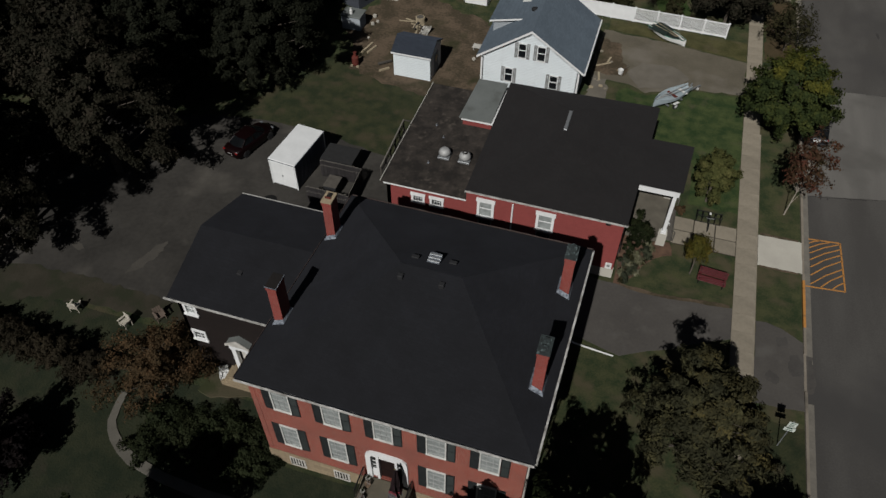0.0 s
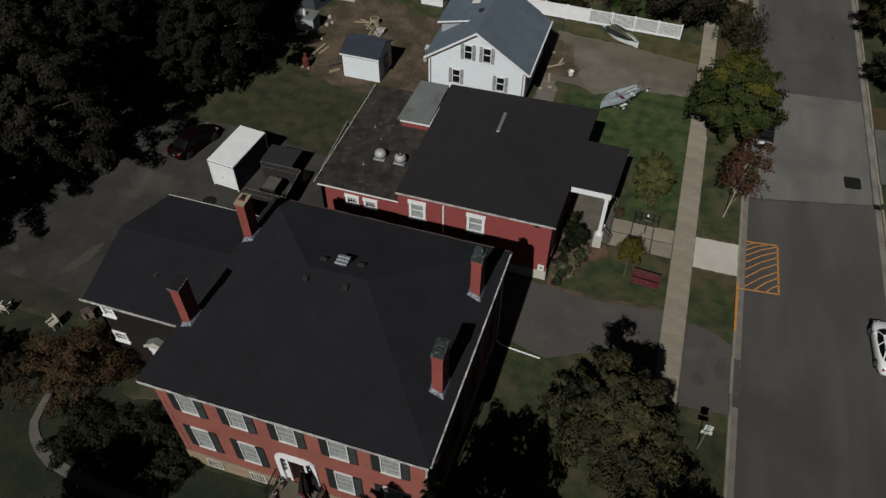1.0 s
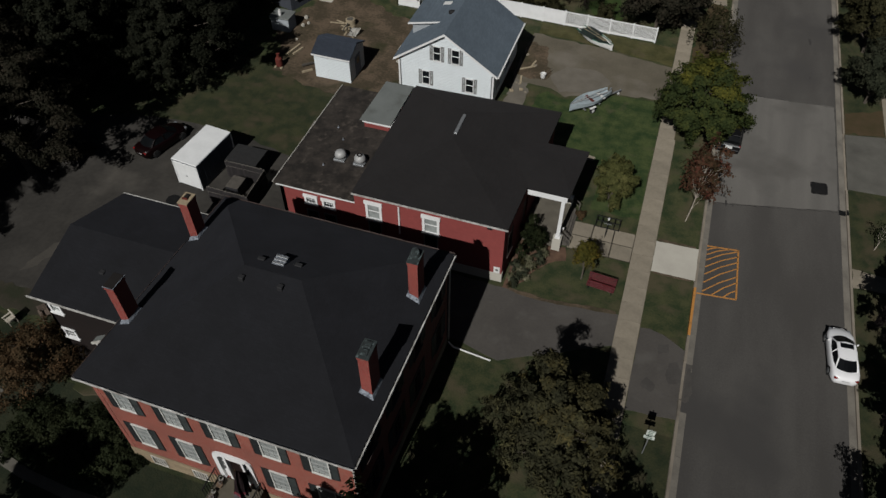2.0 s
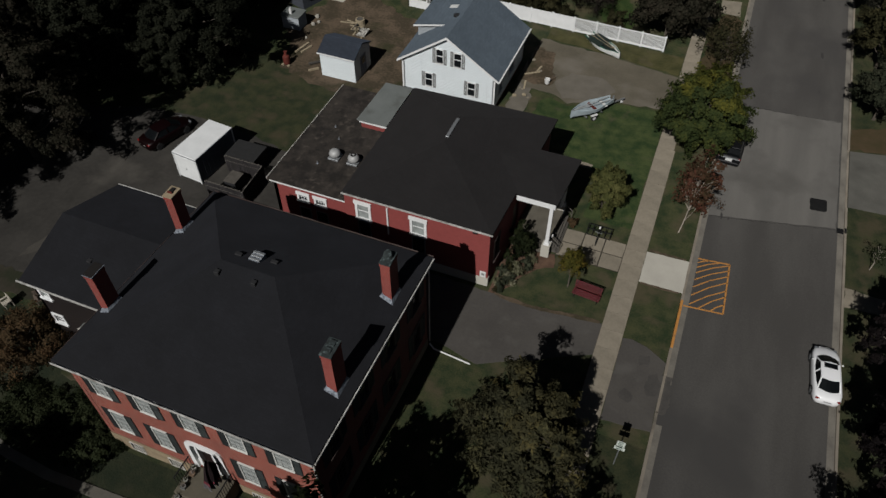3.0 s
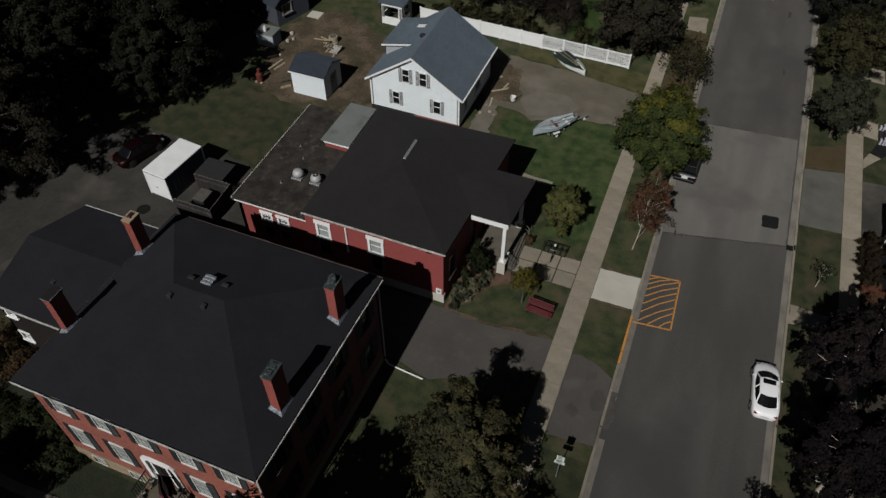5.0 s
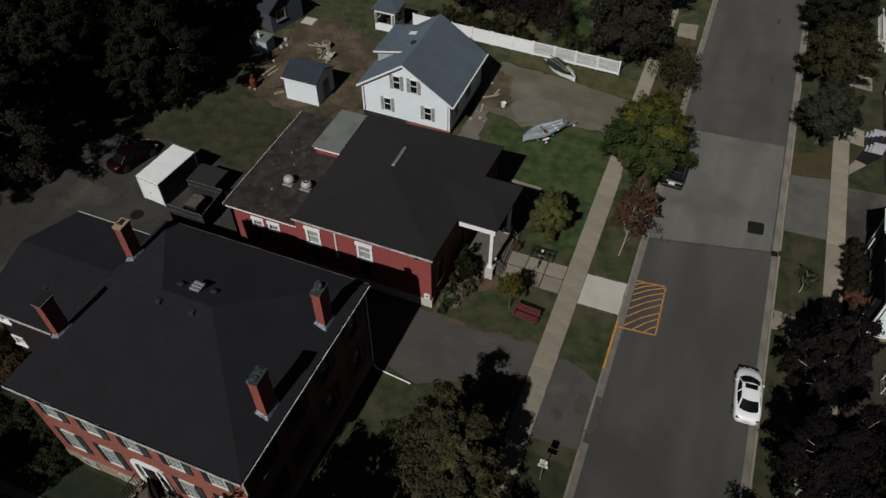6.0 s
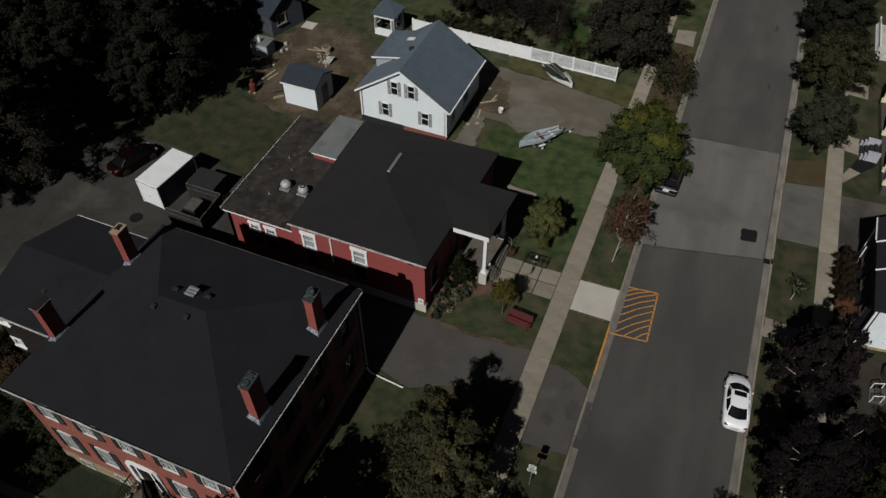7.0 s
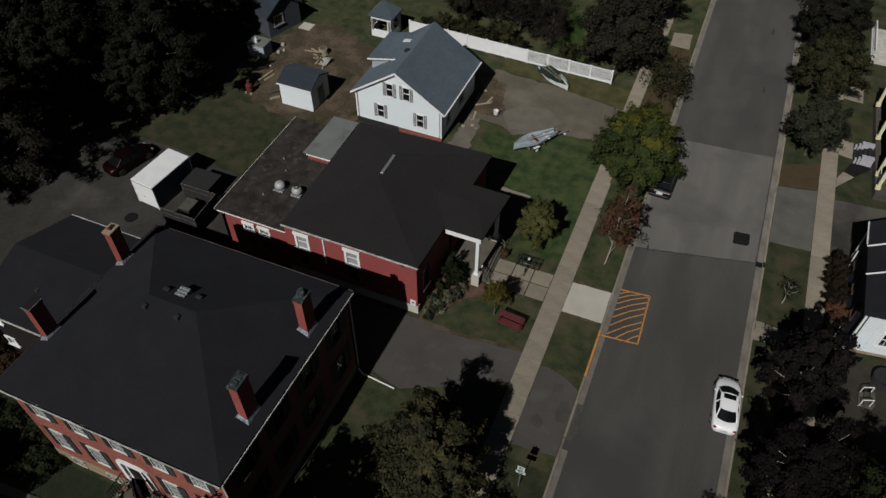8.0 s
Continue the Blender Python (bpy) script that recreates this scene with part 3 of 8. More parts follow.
fm.from_pydata([(x, y, z + 0.012) for x, y, z in gv], [], cells)
fm.polygons.foreach_set("use_smooth", [True] * len(cells))
lawn_bm = bmesh.new()
lawn_bm.from_mesh(fm)
bmesh.ops.delete(lawn_bm, geom=[v for v in lawn_bm.verts if not v.link_faces], context="VERTS")
lone("front_lawn", lawn_bm, GRASS_DIMMED, "green grass in front of the brick house, darkened for lens fall-off", "lawn", kind="structure")
vm = bpy.data.meshes.new("verge_grass")
vm.from_pydata([(x, y, z + 0.012) for x, y, z in gv], [], verge)
vm.polygons.foreach_set("use_smooth", [True] * len(verge))
verge_bm = bmesh.new()
verge_bm.from_mesh(vm)
bmesh.ops.delete(verge_bm, geom=[v for v in verge_bm.verts if not v.link_faces], context="VERTS")
lone("street_verge", verge_bm, GRASS_VERGE, "dull grass on the street verges, partly darkened for lens fall-off", "grass", kind="structure")
lone("road", slab([(KX0 - 0.1, -300), (KX1 + 0.1, -300), (KX1 + 0.1, 600), (KX0 - 0.1, 600)], -0.28, ROAD_Z), ROAD, "dark grey asphalt street with worn seams", "road", kind="structure")
lone("road_section", slab(ragged([(15.15, 32.1), (24.2, 34.1), (24.2, 47.65), (15.15, 46.9)], 0.5, 0.05, 3), -0.2, ROAD_Z + 0.006), ROAD_OLD, "paler older stretch of asphalt across the street", "road", kind="structure")
lone("asphalt_patch", slab(ragged([(22.25, 35.65), (22.4, 35.52), (23.35, 35.65), (23.5, 35.82), (23.47, 36.9), (23.33, 37.05), (22.35, 36.95), (22.22, 36.81)], 0.3, 0.03, 5), -0.18, ROAD_Z + 0.012), PATCHY, "black square asphalt repair patch in the street", "road patch", kind="structure")
rnd = random.Random(4)
for cx, cy, r in ((16.1, 32.35, 0.22), (15.7, 33.1, 0.1), (16.6, 32.2, 0.12), (22.2, 58.0, 0.35), (21.9, 69.0, 0.4), (22.2, 51.6, 0.16)):
    poly = [(cx + r * rnd.uniform(0.25, 0.6) * math.cos(a), cy + r * rnd.uniform(0.9, 2.2) * math.sin(a)) for a in [i * math.pi / 5 for i in range(10)]]
    lone("tar_spot", slab(poly, -0.18, ROAD_Z + 0.010), ROAD_STAIN, "black tar spot on the asphalt", "road patch", "tar spots", kind="structure")

# gutters, kerbs
for name, x0, x1, z, m, lab in (("gutter_west", KX0, KX0 + 0.4, ROAD_Z + 0.008, GUTTERPAN, "concrete gutter strip along the kerb"), ("gutter_east", KX1 - 0.42, KX1, ROAD_Z + 0.008, GUTTERPAN, "concrete gutter strip along the kerb")):
    g = new(name)
    tagged(g, lab, "gutter", kind="structure")
    first = None
    for i in range(36):
        y = -20 + i * 3.0
        if name == "gutter_west" and 13.0 < y + 1.5 < 16.4:
            continue
        if first is None:
            first = boxes([(x0, 0.006, -0.26, x1, 2.994, z)])
            mesh = bpy.data.meshes.new("gutter_slab")
            first.to_mesh(mesh)
            mesh.materials.append(m)
        ob = new("gutter_slab", mesh)
        ob.location, ob.parent = (0, y, 0), g
k_w = boxes([(KX0 - 0.16, y0, -0.28, KX0, y1, 0.02) for y0, y1 in ((-60, 13.7), (16.6, 18.75), (22.95, 23.5), (26.6, 43.6), (48.9, 300))] + [(KX0 - 0.16, 23.5, -0.28, KX0, 26.6, -0.06), (KX0 - 0.16, 13.7, -0.28, KX0, 16.6, -0.1), (KX0 - 0.16, 43.6, -0.28, KX0, 48.9, -0.1)])
lone("kerb_west", k_w, KERB, "worn concrete kerb along the street", "kerb", kind="structure")
lone("kerb_painted", boxes([(KX0 - 0.16, 18.75, -0.28, KX0 + 0.01, 22.95, 0.026)], soft=0.01), ORANGE, "kerb stretch painted yellow-orange", "kerb", kind="structure")
k_e = boxes([(KX1, y0, -0.28, KX1 + 0.16, y1, 0.02) for y0, y1 in ((-60, 36.6), (43.9, 300))] + [(KX1, 36.6, -0.28, KX1 + 0.16, 43.9, -0.09)])
lone("kerb_east", k_e, KERB, "worn concrete kerb along the street", "kerb", kind="structure")

# hatched no-parking bay: border and diagonal bars
bay = [(14.82, 22.6), (17.42, 22.86), (17.3, 27.53), (15.12, 27.3)]
stripes = []


def stripe(a, b, w):
    d = (Vector(b) - Vector(a)).normalized()
    s = Vector((-d.y, d.x)) * w / 2
    return [(a[0] - s.x, a[1] - s.y), (b[0] - s.x, b[1] - s.y), (b[0] + s.x, b[1] + s.y), (a[0] + s.x, a[1] + s.y)]


for a, b in ((bay[0], bay[1]), (bay[1], bay[2]), (bay[2], bay[3])):
    stripes.append(stripe(a, b, 0.11))
BARS_AT = (((15.16, 22.88), (17.36, 24.95)), ((15.18, 23.72), (17.35, 25.75)), ((15.18, 24.5), (17.34, 26.35)), ((15.18, 25.22), (17.33, 26.9)), ((15.17, 25.88), (17.31, 27.42)), ((15.16, 26.42), (16.65, 27.42)), ((15.15, 26.88), (15.9, 27.36)), ((15.82, 22.78), (17.38, 24.4)), ((16.62, 22.86), (17.4, 23.68)))
for a, b in BARS_AT:
    mid = ((a[0] + b[0]) / 2 - 0.05, (a[1] + b[1]) / 2 + 0.045 * (b[0] - a[0]))
    stripes += [stripe(a, mid, 0.085), stripe(mid, b, 0.085)]
hatch = new("hatched_bay")
tagged(hatch, "orange painted no-parking bay with diagonal bars", "road marking", kind="structure")
for p in stripes:
    part("stripe", slab(p, -0.16, ROAD_Z + 0.013), ORANGE, hatch)

# storm drain
DY = 0.27
drain = thing("storm_drain", (24.45, 33.7 + DY, ROAD_Z), "dark iron storm drain grate at the kerb", "drain")
part("frame", boxes([(24.25, 33.42 + DY, ROAD_Z - 0.05, 24.74, 33.98 + DY, ROAD_Z + 0.011)]), BLACKMETAL, drain)
for i in range(6):
    part("bar", boxes([(24.28 + i * 0.078, 33.47 + DY, ROAD_Z - 0.03, 24.315 + i * 0.078, 33.93 + DY, ROAD_Z + 0.016)]), BLACKMETAL, drain)
part("throat", boxes([(24.76, 33.42 + DY, -0.1, 24.9, 33.98 + DY, 0.03)]), BLACKMETAL, drain)


def paving(name, x0, x1, y0, y1, size, material, label, z=0.03, gap=0.018, rows=1, bed=None):
    """A strip of slabs, each its own piece, over a dark bed."""
    p = new(name)
    tagged(p, label, "pavement", kind="structure")
    part("bed", boxes([(x0, y0, -0.12, x1, y1, z - 0.02)]), bed or DIRT, p)
    n, w = max(1, round((y1 - y0) / size)), (x1 - x0) / rows
    step = (y1 - y0) / n
    bm = boxes([(gap / 2, gap / 2, -0.1, w - gap / 2, step - gap / 2, 0.0)])
    mesh = bpy.data.meshes.new("slab")
    bm.to_mesh(mesh)
    bm.free()
    mesh.materials.append(material)
    rr = random.Random(int(abs(x0) * 10 + n))
    for i in range(n):
        for j in range(rows):
            s = new("slab", mesh)
            s.parent, s.location = p, (x0 + j * w, y0 + i * step, z + rr.uniform(-0.006, 0.006))
            s.rotation_euler = (rr.uniform(-0.003, 0.003), rr.uniform(-0.003, 0.003), 0)
    return p


paving("sidewalk_west", 10.08, 11.57, -30.0, 38.4, 1.52, WALKWAY, "old buff concrete sidewalk of square slabs")
paving("sidewalk_north", 10.1, 11.46, 38.4, 100.0, 1.35, WALKWAY, "old buff concrete sidewalk of square slabs, narrower here")
paving("sidewalk_east", 28.12, 29.5, -30.0, 100.0, 3.0, WALKWAY, "buff concrete sidewalk along the far side of the street")
paving("front_path", 5.5, 10.08, 23.75, 26.6, 1.42, WALKWAY, "buff concrete path to the porch with open joints", gap=0.085, rows=3, bed=DARKSOIL)
lone("kerb_pad", slab(ragged([(11.58, 23.5), (14.58, 23.55), (14.58, 26.58), (11.58, 26.46)], 0.5, 0.02, 2), -0.1, 0.028), CONC, "pale new concrete pad between sidewalk and kerb", "pavement", kind="structure")

# asphalt drive, lot and aprons
lone("driveway", slab(ragged([(-16.0, 13.15), (0.5, 13.6), (3.4, 12.9), (10.08, 16.35), (10.08, 18.95), (5.5, 18.45), (2.6, 18.75), (-16.0, 18.9)], 0.9, 0.07, 7), -0.2, 0.008), DRIVE, "grey asphalt driveway between the brick buildings", "driveway", kind="structure")
lone("drive_apron", slab(ragged([(11.58, 12.0), (14.58, 12.3), (14.58, 17.4), (13.2, 18.2), (12.2, 18.45), (11.58, 18.35)], 0.6, 0.05, 8), -0.2, 0.006), DRIVE, "cracked asphalt apron between sidewalk and street", "driveway", kind="structure")
lone("apron_joint", slab(ragged([(14.3, 13.75), (15.0, 13.7), (15.3, 14.6), (15.05, 15.6), (15.15, 16.55), (14.3, 16.6)], 0.3, 0.1, 9), -0.25, -0.106), DRIVE, "broken asphalt fill at the dropped kerb", "driveway", kind="structure")
for poly_, z_, sd_ in (([(13.9, 14.6), (14.5, 14.9), (14.55, 15.8), (14.2, 16.4), (13.7, 16.1), (13.6, 15.2)], 0.0095, 81), ([(13.0, 16.6), (13.6, 16.9), (13.5, 17.6), (12.9, 17.4)], 0.0095, 82), ([(12.2, 14.0), (12.9, 13.7), (13.1, 14.3), (12.5, 14.7)], 0.0095, 83), ([(14.9, 14.0), (15.25, 14.3), (15.2, 15.3), (15.0, 16.3), (14.85, 15.2)], -0.101, 84)):
    lone("asphalt_stain", slab(ragged(poly_, 0.25, 0.1, sd_), z_ - 0.06, z_), APRON_STAIN, "dark damp-looking stain on the broken apron", "stain", "stains on the apron", kind="structure")
lone("parking_lot", slab(ragged([(-46, 7.2), (-38, 6.6), (-31, 8.0), (-26, 7.2), (-22.5, 8.5), (-22.0, 13.2), (-16.0, 13.2), (-16.0, 18.9), (-14.9, 19.4), (-14.9, 26.0), (-17.6, 26.4), (-22.5, 27.3), (-28.0, 27.6), (-33.0, 27.0), (-40, 24.5), (-46, 22)], 0.9, 0.12, 11), -0.2, 0.004), LOT, "faded asphalt parking lot with pale scrapes", "parking lot", kind="structure")
# Lens fall-off and tree shade are partly put into this darker grass.
lone("west_lawn", slab(ragged([(-36.0, 26.4), (-26.0, 26.6), (-17.4, 26.0), (-14.95, 25.8), (-14.95, 34.8), (-19.0, 36.2), (-24.0, 38.0), (-34.0, 40.0)], 0.8, 0.1, 71), -0.2, 0.003), GRASS_VERGE, "dull green lawn behind the parking lot, partly darkened for fall-off and shade", "lawn", kind="structure")
lone("side_lawn", slab(ragged([(0.0, 41.7), (1.6, 40.95), (5.0, 42.85), (10.08, 43.3), (10.08, 28.2), (6.4, 28.2), (6.4, 33.0), (3.2, 34.8), (-0.8, 35.2), (-0.8, 40.8)], 0.6, 0.1, 23), -0.2, 0.0065), GRASS_RICH, "lush green lawn between the hall and the gravel driveway", "lawn", kind="structure")
lone("gravel_drive", slab(ragged([(-3.6, 43.2), (-2.4, 42.3), (0.2, 42.2), (1.6, 41.3), (5.0, 43.2), (10.08, 43.6), (10.08, 48.9), (7.5, 49.3), (4.0, 49.9), (0.0, 50.3), (-3.4, 50.6)], 0.6, 0.15, 12), -0.2, 0.008), GRAVEL, "brownish gravel driveway beside the white house", "driveway", kind="structure")
lone("gravel_heap_spot", slab(ragged([(1.0, 41.9), (4.3, 43.0), (5.2, 44.6), (3.6, 46.2), (0.8, 46.0), (-0.3, 44.0)], 0.5, 0.15, 13), -0.1, 0.016), GRAVEL_PALE, "pale round patch of fine gravel on the driveway", "driveway", kind="structure")
lone("fence_lawn", slab(ragged([(-3.0, 50.8), (0.0, 50.6), (4.0, 50.2), (7.5, 49.6), (10.05, 49.2), (10.05, 52.3), (7.9, 52.4), (-3.0, 52.7)], 0.6, 0.12, 61), -0.1, 0.0075), GRASS_OLIVE, "olive yellowish grass strip below the white fence", "lawn", kind="structure")
lone("back_lawn", slab(ragged([(-2.2, 64.0), (-0.4, 59.0), (1.8, 55.2), (4.6, 55.0), (3.6, 59.5), (2.0, 64.5)], 0.6, 0.2, 62), -0.1, 0.0085), GRASS_LIT, "bright green mown grass behind the white fence", "lawn", kind="structure")
lone("gravel_apron", slab([(11.58, 43.6), (14.58, 43.6), (14.58, 48.9), (11.58, 48.9)], -0.2, 0.006), GRAVEL, "gravel apron between sidewalk and street", "driveway", kind="structure")
lone("bare_yard", slab(ragged([(-24.5, 36.7), (-22.7, 36.3), (-21.45, 35.8), (-20.1, 35.55), (-18.7, 35.15), (-16.6, 34.95), (-15.0, 34.2), (-14.3, 32.0), (-12.6, 32.0), (-12.6, 46.0), (-15.2, 48.6), (-18.0, 49.6), (-21.5, 51.6), (-24.6, 51.0), (-26.1, 49.0), (-27.0, 46.6), (-27.5, 43.0), (-25.0, 39.0)], 0.5, 0.35, 14), -0.2, 0.009), DIRT, "bare brown earth yard round a small shed", "yard", kind="structure")
lone("dirt_strip", slab(ragged([(-3.4, 36.6), (-1.9, 36.0), (-1.5, 38.0), (-1.7, 40.5), (-1.9, 42.6), (-3.4, 43.3)], 0.4, 0.2, 15), -0.2, 0.002), GRAVEL_PALE, "strip of bare earth along the white house", "yard", kind="structure")
lone("lawn_path", slab(ragged([(2.9, 33.8), (5.6, 33.7), (5.7, 34.2), (2.9, 34.4)], 0.4, 0.06, 16), -0.1, 0.008), WALKWAY, "short worn concrete strip across the lawn", "path", kind="structure")
lone("planting_bed", slab(ragged([(2.15, 18.75), (2.5, 18.7), (3.45, 19.8), (3.98, 21.05), (4.6, 21.85), (5.75, 22.5), (5.48, 23.72), (2.15, 23.72)], 0.5, 0.1, 17), -0.1, 0.012), MULCH, "mulched planting bed beside the brick wall", "planting bed", kind="structure")
lone("east_driveway", slab([(24.93, 36.7), (28.1, 36.9), (28.1, 44.35), (24.93, 43.75)], -0.2, 0.004), APRON_OLD, "grey concrete driveway apron across the street", "driveway", kind="structure")
lone("east_yard_drive", slab([(29.52, 37.0), (36, 37.0), (36, 44.4), (29.52, 43.85)], -0.2, 0.004), LOT, "dark asphalt driveway between the far houses", "driveway", kind="structure")
lone("east_side_strip", slab(ragged([(24.93, 26.4), (28.1, 26.6), (28.1, 28.0), (24.93, 28.2)], 0.5, 0.05, 5), -0.2, 0.004), WALKWAY, "narrow concrete strip from kerb to sidewalk", "path", kind="structure")
for y0, x1 in ((50.2, 30.7), (59.3, 31.3)):
    lone("house_path", slab(ragged([(29.52, y0), (x1, y0 - 0.2), (x1, y0 + 2.2), (29.52, y0 + 2.4)], 0.6, 0.04, 6), -0.1, 0.014), WALKWAY, "concrete path from the sidewalk to porch steps", "path", kind="structure")
lone("verge_pad", slab(ragged([(12.1, 62.0), (14.1, 61.9), (13.95, 64.9), (12.0, 64.6)], 0.5, 0.05, 8), -0.1, 0.016), WALKWAY, "small concrete pad on the verge", "pavement", kind="structure")
lone("verge_grass", slab(ragged([(11.7, 50.2), (14.38, 49.8), (14.38, 60.5), (13.0, 63.0), (11.7, 59.0)], 0.5, 0.25, 29), -0.1, 0.012), DRYGRASS, "dry olive-brown grass on the verge", "grass", kind="structure")
lone("dry_verge", slab(ragged([(24.95, 43.95), (28.1, 44.55), (28.1, 48.2), (26.5, 47.5), (24.95, 46.7)], 0.4, 0.2, 19), -0.1, 0.016), DRYGRASS, "dry brownish grass on the verge", "grass", kind="structure")
lone("slant_pad", slab([(29.52, 45.6), (30.92, 47.5), (30.03, 47.9), (29.52, 46.8)], -0.1, 0.014), WALKWAY, "slanting concrete pad beside the sidewalk", "path", kind="structure")
lone("slant_path", slab([(30.94, 47.52), (32.3, 49.2), (31.9, 49.4), (30.7, 49.7), (30.05, 47.92)], -0.1, 0.012), PATCHY, "slanting near-black path to porch steps", "path", kind="structure")
lone("trodden_ground", slab(ragged([(-20.6, 2.7), (-19.7, 2.5), (-17.6, 3.2), (-15.5, 3.4), (-15.5, 4.4), (-20.2, 4.4)], 0.5, 0.15, 41), -0.8, -0.02), PALEDIRT, "bare trodden earth along the dark wing", "yard", kind="structure")
arc = [(-25.2, 1.4), (-25.17, 0.6), (-24.95, -0.5), (-24.55, -1.1), (-24.05, -1.6), (-23.2, -2.15), (-22.3, -2.55), (-20.0, -2.95), (-17.0, -3.15), (-12, -2.95), (-9.0, -2.6)]
inner = [(-9.0, -2.0), (-12, -2.35), (-17.0, -2.55), (-20.0, -2.35), (-22.1, -1.92), (-23.0, -1.55), (-23.72, -1.1), (-24.15, -0.75), (-24.48, -0.35), (-24.72, 0.6), (-24.75, 1.4)]
bm = bmesh.new()
loft(bm, [[(x, y, level(x, y) + 0.05), (u, v, level(u, v) + 0.05), (u, v, level(u, v) - 0.15), (x, y, level(x, y) - 0.15)] for (x, y), (u, v) in zip(arc, inner[::-1])])
lone("curved_path", bm, PATHSTONE, "curved grey stone garden path", "path", kind="structure")

# ---- the brick house ----
rs = random.Random(5)
EZ = 8.4
E_SW, E_SE, E_NE, E_NW = (-14.8, 0.0), (0.0, 0.0), (0.32, 13.4), (-14.15, 13.4)
W_SW, W_SE, W_NE, W_NW = (-14.45, 0.3), (-0.3, 0.3), (0.0, 13.1), (-13.85, 13.1)
RIDGE = ((-8.55, 6.85, 11.4), (-5.45, 6.85, 11.4))
house = thing("brick_house", (-7.2, 6.7, 0), "two-storey red brick house with a charcoal hip roof and four chimneys", "house")


def roof_z(x, y):
    w = E_SW[0] + (E_NW[0] - E_SW[0]) * y / 13.4
    e = E_SE[0] + (E_NE[0] - E_SE[0]) * y / 13.4
    return EZ + 3.0 * min((x - w) / 6.0, (e - x) / 5.6, y / 6.85, (13.4 - y) / 6.55, 1.0)


ring = (E_SW, E_SE, E_NE, E_NW)
pts = [(x, y, EZ - 0.2) for x, y in ring] + [(x, y, EZ) for x, y in ring] + list(RIDGE)
part("roof", solid(pts, [(3, 2, 1, 0), (0, 1, 5, 4), (1, 2, 6, 5), (2, 3, 7, 6), (3, 0, 4, 7), (4, 5, 9, 8), (5, 6, 9), (6, 7, 8, 9), (7, 4, 8)]), SHINGLE, house, "charcoal shingle hip roof")
for a, b in ((E_SW, E_SE), (E_SE, E_NE), (E_NE, E_NW), (E_NW, E_SW)):
    w = math.dist(a, b)
    mm, bm = along(a, b), bmesh.new()
    out_ = {E_NW: 0.05, E_SE: 0.085}.get(a, 0.11)
    drop = 0.215 if a == E_SW else 0.165
    lip = [(-0.004, -0.14), (-out_, -0.14), (-out_, -0.03), (-out_ - 0.025, -0.03), (-out_ - 0.025, -drop), (-0.004, -drop)]
    loft(bm, [[mm @ Vector((w * i / 24, d, EZ + z + rs.uniform(-0.014, 0.014))) for d, z in lip] for i in range(25)])
    # North and west gutters are dark brown, so no pale line shows there.
    g = part("gutter", bm, TRIM_DIM if a in (E_NE, E_NW) else GUTTER, house, "dark brown gutter" if a in (E_NE, E_NW) else "weathered white gutter")
    part("cornice", boxes([(0.1, 0.06, EZ - 0.44, w - 0.1, 0.36, EZ - 0.2)], along(a, b)), WHITE_WORN, house)
for p, q in ((RIDGE[0], RIDGE[1]), ((-14.8, 0, EZ), RIDGE[0]), ((0, 0, EZ), RIDGE[1]), ((0.32, 13.4, EZ), RIDGE[1]), ((-14.15, 13.4, EZ), RIDGE[0])):
    bm = bmesh.new()
    rod(bm, Vector(p) - Vector((0, 0, 0.05)), Vector(q) - Vector((0, 0, 0.05)), 0.052, sides=6)
    part("hip_cap", bm, SHINGLE, house)

UP = (5.72, 7.62)
LOW = (1.98, 4.02)
cols = (-12.79, -10.06, -7.38, -4.68, -2.04)
ux = lambda x: x - W_SW[0]
up_holes = [(ux(c) - 0.46, ux(c) + 0.46, *UP) for c in cols]
low_holes = [(ux(c) - 0.46, ux(c) + 0.46, *LOW) for c in cols if abs(c + 7.36) > 0.5]
DZ = 0.3                          # the doorstep above the lawn side of the plinth
door_hole = (ux(-8.29), ux(-6.42), 0.9 + DZ, 3.72 + DZ)
front = (W_SW, W_SE)
wall("wall", BRICK, house, *front, 0.8, 8.2, up_holes + low_holes + [door_hole])
base_holes = [(ux(c) - 0.42, ux(c) + 0.42, -0.38, 0.44) for c in (-12.8, -10.14, -4.62, -2.0)]
wall("foundation", STONE, house, (W_SW[0] - 0.04, W_SW[1] - 0.04), (W_SE[0] + 0.04, W_SE[1] - 0.04), -1.0, 0.8, [(a + 0.04, b + 0.04, c, d) for a, b, c, d in base_holes], 0.34, "buff stone foundation")
rs = random.Random(12)
for hcols, (z0, z1) in ((up_holes, UP), (low_holes, LOW)):
    for h in hcols:
        window(house, *front, h, 3, 4, casing=0.05, behind=BLIND, frame_mat=TRIM_OLD, bar_mat=BARS, slim=0.03, deep=-0.06)
        shutter(house, *front, h[0] - 0.065 - 0.44, h[0] - 0.065, z0 - 0.1, z1 + 0.06, SHUTTER)
        shutter(house, *front, h[1] + 0.065, h[1] + 0.065 + 0.44, z0 - 0.1, z1 + 0.06, SHUTTER, rs.uniform(2, 10), LOUVRE)
